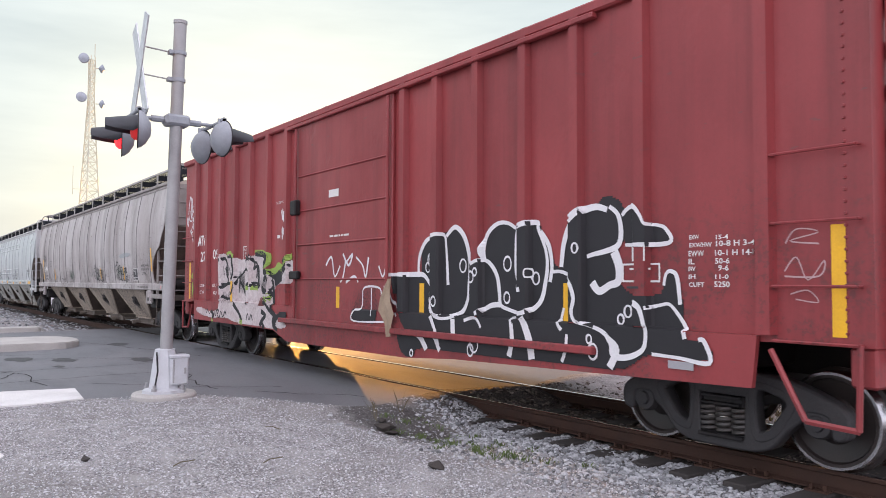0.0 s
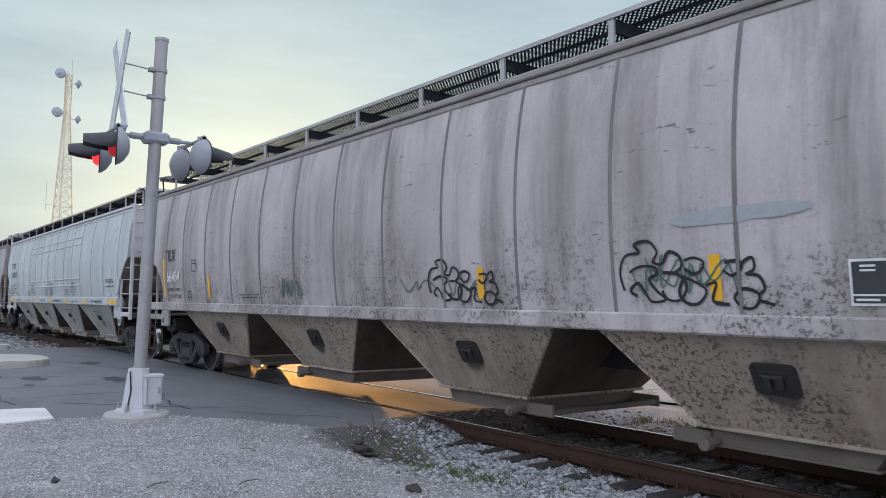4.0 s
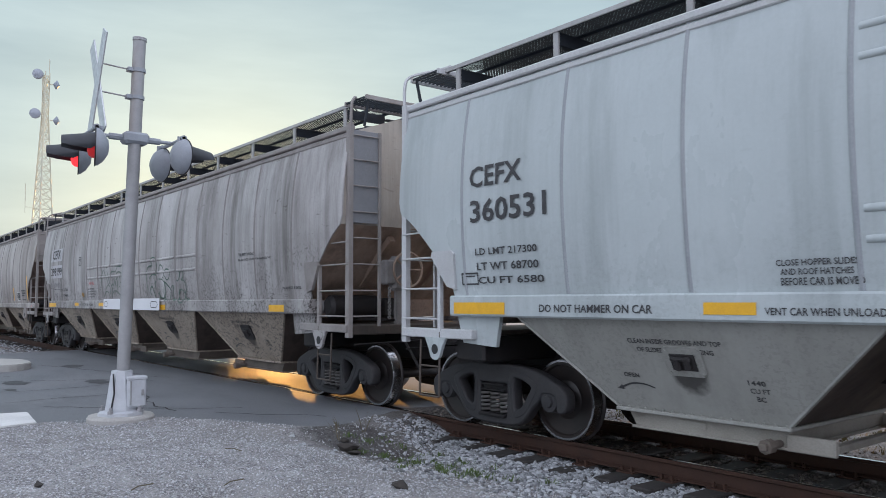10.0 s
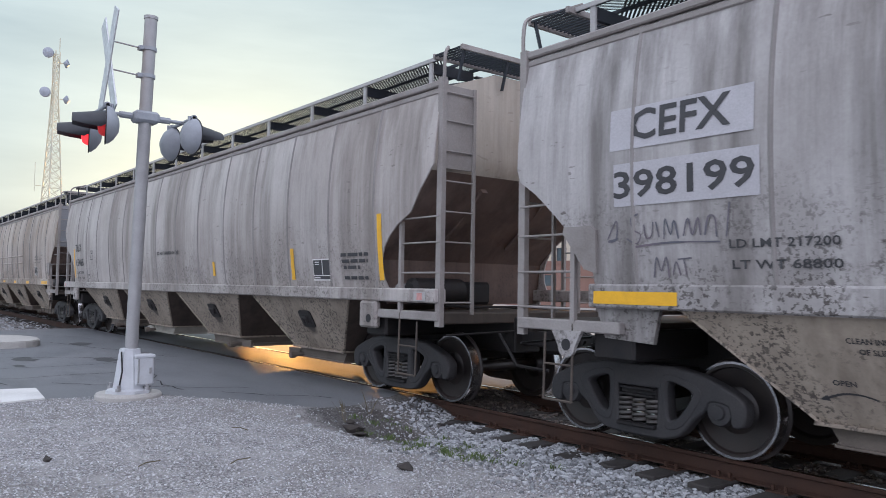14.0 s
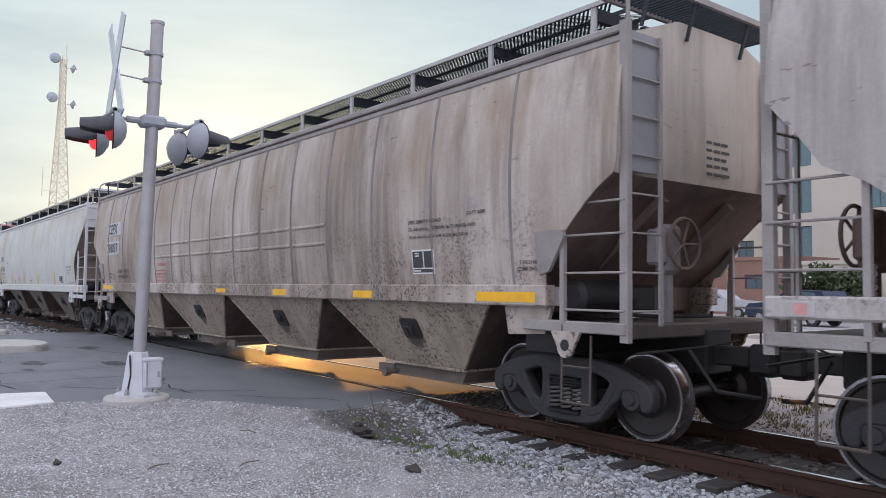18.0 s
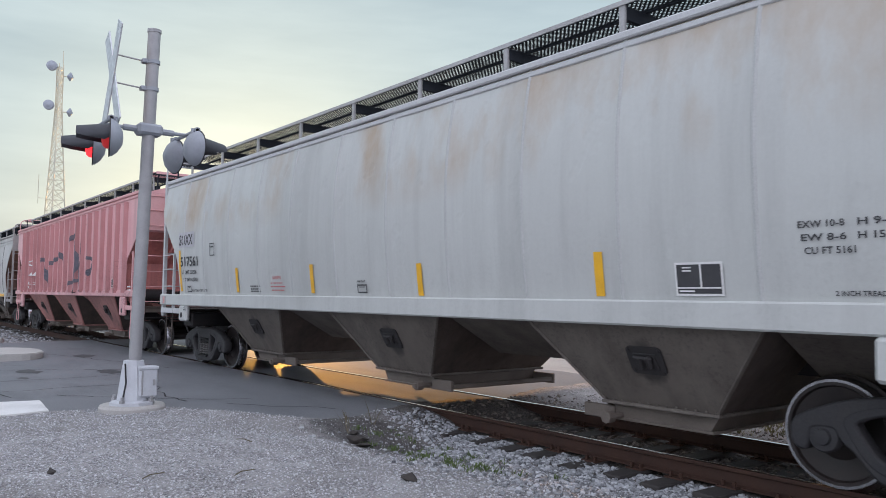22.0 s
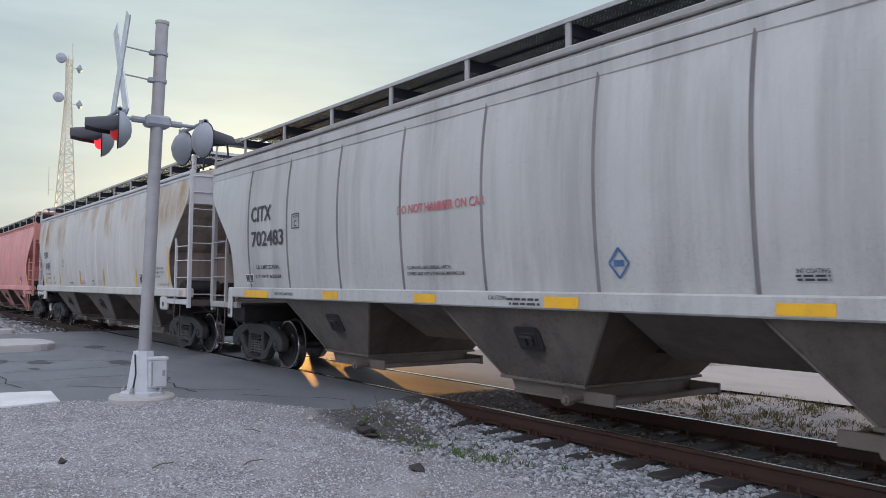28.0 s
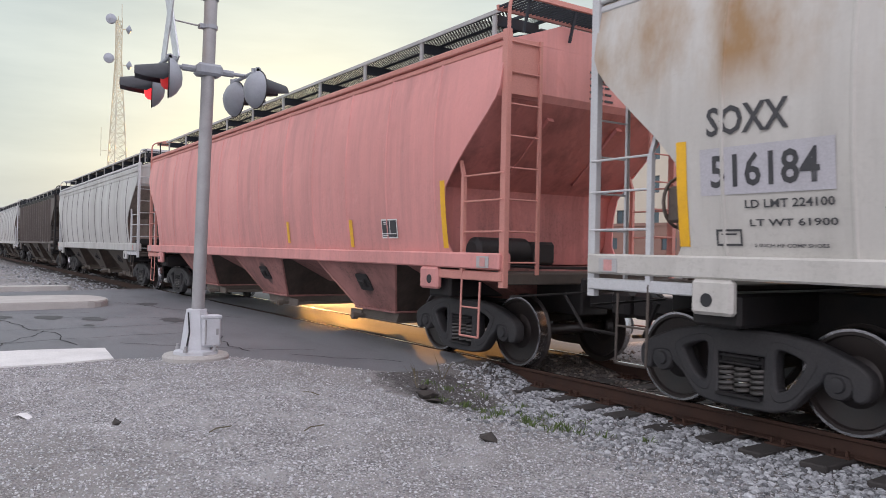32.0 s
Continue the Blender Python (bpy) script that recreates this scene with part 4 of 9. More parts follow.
# ---------------------------------------------------------------- railway cars
CARS = [(-2.6, -18.47), (-19.65, -39.7), (-41.1, -60.95), (-62.2, -81.74), (-83.14, -102.7), (-104.07, -123.68), (-125.12, -142.25), (-143.7, -160.94),
        (-162.26, -179.6), (-181.05, -198.3), (-199.8, -216.85), (-218.4, -235.3), (-237.0, -254.3), (-256.2, -273.3), (-274.7, -291.7), (-293.1, -310.0)]
# lettering: words, from, to, foot, height, colour; in metres from the car's middle and over the rail
TEXTS, MARKS = {}, {}
TEXTS[0] = [("SECURITY SEAL", -2.62, -2.23, 3.0, 0.045, "w"),
            ("ATW", -6.95, -6.38, 2.38, 0.24, "w"),
            ("27", -6.8, -6.45, 2.02, 0.23, "w"),
            ("09", -5.98, -5.63, 2.06, 0.22, "w"),
            ("LD LMT", -6.81, -6.44, 1.45, 0.07, "w"),
            ("LT WT", -6.81, -6.47, 1.3, 0.07, "w"),
            ("159,100", -5.99, -5.59, 1.45, 0.08, "w"),
            ("60,900", -5.93, -5.59, 1.29, 0.08, "w"),
            ("50-K", -2.26, -1.99, 0.89, 0.08, "w"),
            ("PLATE", -4.17, -4.0, 2.19, 0.04, "w"),
            ("C", -4.12, -4.05, 2.06, 0.1, "w"),
            ("EXW", 6.36, 6.46, 1.96, 0.04, "w"),
            ("15-4", 6.63, 6.75, 1.95, 0.04, "w"),
            ("EXWHW", 6.36, 6.59, 1.89, 0.04, "w"),
            ("10-8 H 3-4", 6.63, 7, 1.89, 0.05, "w"),
            ("EWW", 6.35, 6.51, 1.81, 0.05, "w"),
            ("10-1 H 14-8", 6.62, 7.02, 1.81, 0.05, "w"),
            ("IL", 6.35, 6.41, 1.74, 0.05, "w"),
            ("50-6", 6.62, 6.76, 1.74, 0.05, "w"),
            ("IW", 6.35, 6.42, 1.68, 0.04, "w"),
            ("9-6", 6.65, 6.75, 1.68, 0.05, "w"),
            ("IH", 6.35, 6.42, 1.61, 0.04, "w"),
            ("11-0", 6.62, 6.75, 1.61, 0.04, "w"),
            ("CUFT", 6.35, 6.51, 1.54, 0.04, "w"),
            ("5250", 6.61, 6.76, 1.54, 0.05, "w")]
TEXTS[1] = [("TILX", -8.69, -8.02, 2.45, 0.26, "k"),
            ("66484", -8.61, -7.74, 1.98, 0.25, "w"),
            ("LD LMT 214800", -8.58, -7.74, 1.78, 0.07, "k"),
            ("LT WT 71200", -8.44, -7.71, 1.62, 0.08, "k"),
            ("EXW 10-2", 7.51, 7.87, 1.98, 0.065, "k"),
            ("H 9-3", 7.99, 8.27, 1.98, 0.065, "k"),
            ("EW 8-10", 7.53, 7.92, 1.87, 0.065, "k"),
            ("H 15-0", 7.99, 8.27, 1.87, 0.065, "k"),
            ("CU FT 5541", 7.55, 7.94, 1.76, 0.065, "k"),
            ("2 INCH TREAD COND. SHOES", 7.2, 8.3, 1.4, 0.05, "k")]
TEXTS[2] = [("CEFX", -8.51, -7.67, 2.85, 0.24, "k"),
            ("360531", -8.5, -7.31, 2.45, 0.26, "k"),
            ("LD LMT 217300", -8.44, -7.47, 2.08, 0.08, "k"),
            ("LT WT 68700", -8.43, -7.46, 1.91, 0.09, "k"),
            ("CU FT 6580", -8.42, -7.4, 1.76, 0.08, "k"),
            ("WARNING", -4, -3.51, 2.03, 0.08, "k"),
            ("DO NOT APPLY VIBRATOR", -4.1, -3.47, 1.9, 0.05, "k"),
            ("TO ANY PART OF THE CAR BODY", -4.07, -3.26, 1.84, 0.05, "k"),
            ("EXCEPT VIBRATOR BRACKETS", -4.07, -3.28, 1.77, 0.05, "k"),
            ("USE ON LOADED CAR ONLY", -4.07, -3.37, 1.69, 0.05, "k"),
            ("CLOSE HOPPER SLIDES", -4.92, -4.3, 1.83, 0.05, "k"),
            ("AND ROOF HATCHES", -4.89, -4.34, 1.76, 0.05, "k"),
            ("BEFORE CAR IS MOVED", -4.89, -4.27, 1.68, 0.06, "k"),
            ("DO NOT HAMMER ON CAR", -7.45, -6.06, 1.45, 0.08, "k"),
            ("VENT CAR WHEN UNLOADING", -5.01, -3.99, 1.45, 0.06, "k"),
            ("WARNING", -0.46, 0.02, 2.02, 0.1, "k"),
            ("DO NOT APPLY VIBRATOR", -0.58, 0.08, 1.92, 0.05, "k"),
            ("TO ANY PART OF THE CAR BODY", -0.58, 0.28, 1.84, 0.06, "k"),
            ("EXCEPT VIBRATOR BRACKETS", -0.57, 0.24, 1.76, 0.06, "k"),
            ("USE ON LOADED CAR ONLY", -0.56, 0.15, 1.69, 0.06, "k"),
            ("CLOSE HOPPER SLIDES", -1.41, -0.8, 1.83, 0.06, "k"),
            ("AND ROOF HATCHES", -1.4, -0.86, 1.76, 0.06, "k"),
            ("BEFORE CAR IS MOVED", -1.38, -0.79, 1.68, 0.05, "k"),
            ("VENT CAR WHEN UNLOADING", -2.06, -1.04, 1.45, 0.08, "k"),
            ("WARNING", 3.01, 3.5, 2.03, 0.09, "k"),
            ("DO NOT APPLY VIBRATOR", 2.9, 3.56, 1.93, 0.05, "k"),
            ("TO ANY PART OF THE CAR BODY", 2.89, 3.74, 1.85, 0.05, "k"),
            ("EXCEPT VIBRATOR BRACKETS", 2.91, 3.68, 1.77, 0.05, "k"),
            ("USE ON LOADED CAR ONLY", 2.91, 3.59, 1.69, 0.05, "k"),
            ("CLOSE HOPPER SLIDES", 2.07, 2.68, 1.84, 0.05, "k"),
            ("AND ROOF HATCHES", 2.07, 2.6, 1.77, 0.05, "k"),
            ("BEFORE CAR IS MOVED", 2.08, 2.67, 1.69, 0.05, "k"),
            ("DO NOT HAMMER ON CAR", 0.28, 1.63, 1.45, 0.09, "k"),
            ("VENT CAR WHEN UNLOADING", 3.1, 4.13, 1.45, 0.065, "k"),
            ("DO NOT HAMMER ON CAR", 5.71, 7.1, 1.45, 0.09, "k")]
TEXTS[3] = [("50% EMPTY LOAD", 6.1, 6.75, 2.37, 0.05, "k"),
            ("EL-60 (ADJ. SCREW 6 TURNS) NO", 6.1, 7.4, 2.27, 0.05, "k"),
            ("2 INCH HF COMP SHOES", 7.7, 8.35, 1.76, 0.045, "k"),
            ("CEFX", -8.32, -7.3, 2.92, 0.29, "k"),
            ("398199", -8.51, -7.09, 2.39, 0.26, "k"),
            ("WARNING", -3.97, -3.45, 2.03, 0.09, "r"),
            ("VENT CAR WHEN UNLOADING", -4.6, -3.44, 1.46, 0.06, "k"),
            ("PLATE", -4.98, -4.8, 2.76, 0.05, "k"),
            ("C", -4.94, -4.84, 2.65, 0.09, "k"),
            ("LD LMT 217200", -7.34, -6.44, 1.9, 0.075, "k"),
            ("LT WT 68800", -7.32, -6.43, 1.73, 0.075, "k"),
            ("DO NOT APPLY VIBRATOR", -4.12, -3.45, 1.9, 0.045, "k"),
            ("TO ANY PART OF THE CAR BODY", -4.12, -3.3, 1.83, 0.045, "k"),
            ("EXCEPT VIBRATOR BRACKETS", -4.12, -3.35, 1.76, 0.045, "k"),
            ("USE ON LOADED CAR ONLY", -4.12, -3.4, 1.69, 0.045, "k")]
TEXTS[4] = [("DO NOT HAMMER ON CAR", -0.76, 0.66, 2.16, 0.075, "k"),
            ("TILX", -8.39, -7.7, 2.43, 0.22, "k"),
            ("65465", -8.35, -7.47, 1.99, 0.22, "k"),
            ("LD LMT 214800", -8.3, -7.49, 1.76, 0.08, "k"),
            ("LT WT 71200", -8.27, -7.46, 1.6, 0.07, "k")]
TEXTS[5] = [("CEFX", -8.33, -7.47, 2.94, 0.28, "k"),
            ("398037", -8.41, -7.39, 2.43, 0.26, "k"),
            ("LD LMT 216400", -7.44, -6.55, 1.88, 0.09, "k"),
            ("LT WT 69600", -7.43, -6.55, 1.73, 0.09, "k"),
            ("WARNING", -4.03, -3.51, 2, 0.09, "r"),
            ("50% EMPTY LOAD", 6.2, 6.9, 2.37, 0.05, "k"),
            ("EL-60 (ADJ. SCREW 6 TURNS) NO", 6.21, 7.56, 2.27, 0.055, "k"),
            ("ELX AND EN 1/4 ADJ. BLOCK", 6.22, 7.43, 2.17, 0.05, "k"),
            ("EXW 10-2", 7.38, 7.67, 2.5, 0.045, "g"),
            ("CU FT 6580", 7.39, 7.73, 2.42, 0.045, "k"),
            ("EW 9-4", 7.38, 7.58, 2.58, 0.045, "g"),
            ("2 INCH HF", 8.26, 8.53, 1.82, 0.045, "k"),
            ("COMP SHOES", 8.21, 8.58, 1.75, 0.045, "k")]
TEXTS[6] = [("SOXX", -7.46, -6.67, 2.58, 0.23, "k"),
            ("517561", -7.39, -6.39, 2.13, 0.21, "k"),
            ("LD LMT 223300", -7.33, -6.49, 1.97, 0.08, "k"),
            ("LT WT 62700", -7.26, -6.44, 1.81, 0.08, "k"),
            ("WARNING", -2.96, -2.64, 1.81, 0.06, "r"),
            ("JOB 3209", -0.25, -0.03, 1.73, 0.04, "k"),
            ("EXW 10-8", 6.2, 6.55, 2.1, 0.055, "k"),
            ("H 9-8", 6.64, 6.9, 2.1, 0.055, "k"),
            ("EW 8-6", 6.22, 6.56, 2, 0.055, "k"),
            ("H 15-0", 6.64, 6.91, 2, 0.055, "k"),
            ("CU FT 5161", 6.24, 6.62, 1.9, 0.055, "k"),
            ("2 INCH TREAD COND. SHOES", 6.45, 7.19, 1.585, 0.04, "k"),
            ("2 INCH TREAD COND. SHOES", -6.86, -5.95, 1.6, 0.05, "k")]
TEXTS[7] = [("GA", -5.54, -5.04, 2.55, 0.23, "w"),
            ("CX", -4.7, -4.24, 2.54, 0.28, "w"),
            ("470", -5.56, -4.99, 2.11, 0.22, "w"),
            ("497", -4.75, -4.23, 2.09, 0.25, "w"),
            ("LD LMT", -5.49, -5.1, 1.85, 0.1, "w"),
            ("222600 LB", -4.74, -4.21, 1.83, 0.11, "w"),
            ("LT WT", -5.49, -5.16, 1.7, 0.08, "w"),
            ("63400 LB", -4.68, -4.21, 1.68, 0.09, "w")]
TEXTS[8] = [("CITX", -6.73, -5.89, 2.7, 0.28, "k"),
            ("PLATE", -5.03, -4.86, 2.67, 0.045, "k"),
            ("C", -5.0, -4.9, 2.53, 0.11, "k"),
            ("CLOSE LOCK AND CARSEAL HATCH", -1.78, -0.85, 1.785, 0.045, "k"),
            ("COVERS AND OUTLETS BEFORE MOVING CAR", -1.78, -0.58, 1.705, 0.045, "k"),
            ("2 INCH HF COMP SHOES", -5.75, -5.05, 1.395, 0.05, "k"),
            ("702483", -6.71, -5.4, 2.25, 0.28, "k"),
            ("LD LMT 223500", -6.54, -5.64, 1.85, 0.07, "k"),
            ("LT WT 62500", -6.6, -5.57, 1.69, 0.06, "k"),
            ("DO NOT HAMMER ON CAR", -1.95, -0.15, 2.51, 0.12, "r"),
            ("CAUTION", -0.11, 0.2, 1.42, 0.05, "k"),
            ("INT COATING", 3.49, 3.75, 1.69, 0.035, "k")]
TEXTS[9] = [("SOXX", -7.35, -6.59, 2.5, 0.25, "k"),
            ("516184", -7.31, -6.34, 2.06, 0.28, "k"),
            ("LD LMT 224100", -6.99, -6.23, 1.88, 0.07, "k"),
            ("LT WT 61900", -6.95, -6.21, 1.73, 0.06, "k"),
            ("2 INCH HF COMP SHOES", -6.92, -6.29, 1.56, 0.03, "k"),
            ("EXW 10-8", 6.2, 6.55, 1.92, 0.055, "k"),
            ("H 9-8", 6.64, 6.9, 1.92, 0.055, "k"),
            ("EW 8-6", 6.22, 6.56, 1.82, 0.055, "k"),
            ("H 15-0", 6.64, 6.91, 1.82, 0.055, "k"),
            ("CU FT 5161", 6.24, 6.62, 1.72, 0.055, "k"),
            ("2 INCH TREAD COND. SHOES", 6.45, 7.19, 1.54, 0.04, "k")]
MARKS[0] = [(2.085, 2.195, 1.17, 1.56), (4.785, 4.895, 1.17, 1.57), (7.625, 7.735, 1.17, 2.02), (-1.765, -1.655, 1.17, 1.52), (-0.175, -0.065, 1.17, 1.5), (-7.595, -7.485, 1.17, 2.02), (-4.69, -4.58, 1.17, 1.59)]
MARKS[1] = [(5.47, 5.58, 1.63, 2.02), (2.42, 2.53, 1.64, 2.0), (-8.845, -8.735, 1.64, 2.52), (-6.075, -5.965, 1.63, 2.07), (8.495, 8.605, 1.84, 2.46)]
MARKS[2] = [(-8.83, -7.97, 1.42, 1.55), (-5.55, -5.08, 1.45, 1.55), (-3.01, -2.53, 1.47, 1.57), (-0.39, 0.09, 1.46, 1.57), (7.72, 8.6, 1.44, 1.56), (4.83, 5.25, 1.43, 1.54), (2.12, 2.66, 1.42, 1.53)]
MARKS[3] = [(-8.77, -7.83, 1.41, 1.53), (-5.48, -5.02, 1.45, 1.54), (-2.92, -2.45, 1.45, 1.54), (7.29, 7.83, 1.4, 1.51), (1.67, 2.31, 1.39, 1.5)]
MARKS[4] = [(-8.59, -8.48, 1.64, 2.51), (8.385, 8.495, 1.62, 2.52), (5.825, 5.935, 1.62, 2.12), (2.515, 2.625, 1.68, 1.96)]
MARKS[5] = [(-8.79, -7.82, 1.44, 1.54), (-5.56, -5.06, 1.42, 1.52), (4.82, 5.32, 1.41, 1.51), (2.18, 2.68, 1.41, 1.51), (-0.37, 0.1, 1.43, 1.51), (7.56, 8.52, 1.41, 1.52)]
MARKS[6] = [(-7.49, -7.38, 1.61, 2.48), (-4.5, -4.39, 1.59, 2.04), (-1.62, -1.51, 1.58, 2.03), (7.04, 7.15, 1.56, 2.47), (4.155, 4.265, 1.57, 2), (1.215, 1.325, 1.56, 1.97)]
MARKS[7] = [(-7.27, -7.16, 1.51, 2.48)]
MARKS[8] = [(-7.02, -6.01, 1.34, 1.47), (-4.02, -3.55, 1.36, 1.48), (-1.57, -1.11, 1.36, 1.47), (0.79, 1.27, 1.35, 1.47), (3.34, 3.81, 1.36, 1.46), (6, 7.07, 1.35, 1.47)]
MARKS[9] = [(-7.67, -7.56, 1.56, 2.49), (-4.77, -4.66, 1.54, 1.98), (-1.68, -1.57, 1.54, 1.98), (1.285, 1.395, 1.53, 1.99), (7.205, 7.315, 1.53, 2.44), (4.57, 4.68, 1.52, 1.97)]
MARKS[10] = [(7.175, 7.285, 1.51, 2.39), (4.54, 4.65, 1.5, 1.93), (2, 2.11, 1.56, 1.95)]

MOVING = []      # (object, kind, start, radius)


def lettering(words, x0, x1, z0, h, depth_of, name="lettering"):
    """Words as thin raised letters that follow the car's side."""
    cu = bpy.data.curves.new(name, "FONT")
    cu.body, cu.size, cu.resolution_u, cu.offset = words, 1.0, 2, 0.018
    ob = bpy.data.objects.new(name, cu)
    scene.collection.objects.link(ob)
    me = bpy.data.meshes.new_from_object(ob)
    bpy.data.objects.remove(ob)
    bpy.data.curves.remove(cu)
    xs, ys = [v.co.x for v in me.vertices], [v.co.y for v in me.vertices]
    a, b, c, d = min(xs), max(xs), min(ys), max(ys)
    for v in me.vertices:
        x = x0 + (v.co.x - a) / (b - a) * (x1 - x0)
        z = z0 + (v.co.y - c) / (d - c) * h
        v.co = (x, -depth_of(x, z) - 0.007, z)
    me.name = name
    return me


def patch_mesh(x0, x1, z0, z1, depth_of, lift=0.006):
    m = Mesh()
    nx, nz = max(1, int((x1 - x0) / 0.4)), max(1, int((z1 - z0) / 0.2))
    for i in range(nx):
        for j in range(nz):
            xa, xb = x0 + (x1 - x0) * i / nx, x0 + (x1 - x0) * (i + 1) / nx
            za, zb = z0 + (z1 - z0) * j / nz, z0 + (z1 - z0) * (j + 1) / nz
            m.add([(x, -depth_of(x, z) - lift, z) for x, z in ((xa, za), (xb, za), (xb, zb), (xa, zb))], [(0, 1, 2, 3)])
    return m


def rib_line(pts, width, depth_of, lift=0.008):
    """A painted stroke that follows the car's side."""
    m = Mesh()
    P = [Vector(p) for p in pts]
    L, R = [], []
    for i, p in enumerate(P):
        d = (P[min(i + 1, len(P) - 1)] - P[max(i - 1, 0)])
        d = d.normalized() if d.length > 1e-6 else Vector((1, 0))
        w = width * (1 + 0.18 * math.sin(i * 0.21 + P[0].x * 9)) / 2
        n = Vector((-d.y, d.x)) * w
        L.append(p + n), R.append(p - n)
    lanes = max(1, round(width / 0.035))
    for i in range(len(P) - 1):
        for k in range(lanes):
            a, b = k / lanes, (k + 1) / lanes
            q = [L[i].lerp(R[i], a), L[i].lerp(R[i], b), L[i + 1].lerp(R[i + 1], b), L[i + 1].lerp(R[i + 1], a)]
            d = [depth_of(p.x, p.y) for p in q]
            m.add([(p.x, -e - lift, p.y) for p, e in zip(q, d)], [(0, 1, 2, 3)])
    return m


INK = {"k": BLACK_MARK, "w": WHITE_MARK, "r": RED_MARK, "g": worn("faded_grey_lettering", (0.3, 0.3, 0.32), (0.42, 0.42, 0.43), 0.5, 5.0, 0.6, 0, 0.15, 0.02)}


def cut_plate(name, loops, half, bevel, mat):
    """A plate in the xz plane with holes and rounded edges."""
    cu = bpy.data.curves.new(name, "CURVE")
    cu.dimensions, cu.fill_mode, cu.extrude, cu.bevel_depth, cu.bevel_resolution = "2D", "BOTH", half, bevel, 1
    for loop in loops:
        pts = smooth_line(loop, 3, closed=True) if len(loop) > 4 else [Vector(p) for p in loop]
        sp = cu.splines.new("POLY")
        sp.points.add(len(pts) - 1)
        for q, p in zip(sp.points, pts):
            q.co = (p[0], p[1], 0, 1)
        sp.use_cyclic_u = True
    ob = bpy.data.objects.new(name, cu)
    scene.collection.objects.link(ob)
    me = bpy.data.meshes.new_from_object(ob.evaluated_get(bpy.context.evaluated_depsgraph_get()))
    bpy.data.objects.remove(ob)
    bpy.data.curves.remove(cu)
    me.name = name
    for v in me.vertices:
        v.co = (v.co.x, -v.co.z, v.co.y)
    me.materials.clear()
    me.materials.append(mat)
    return me


HALF_OUT = [(0.0, 0.8), (0.35, 0.8), (0.68, 0.755), (0.95, 0.66), (1.1, 0.58), (1.14, 0.5), (1.12, 0.38), (1.04, 0.36), (1.02, 0.46), (0.98, 0.54), (0.8, 0.55), (0.74, 0.46), (0.62, 0.36), (0.5, 0.22), (0.38, 0.16), (0.2, 0.14)]
FRAME_OUT = HALF_OUT + [(-x, z) for x, z in HALF_OUT[:0:-1]]
RIM_HOLE = [(0.3, 0.72), (0.52, 0.715), (0.71, 0.62), (0.66, 0.48), (0.52, 0.29), (0.345, 0.24), (0.295, 0.45)]
FRAME_HOLE = [(0.34, 0.68), (0.5, 0.67), (0.64, 0.6), (0.6, 0.5), (0.48, 0.34), (0.36, 0.3), (0.33, 0.45)]


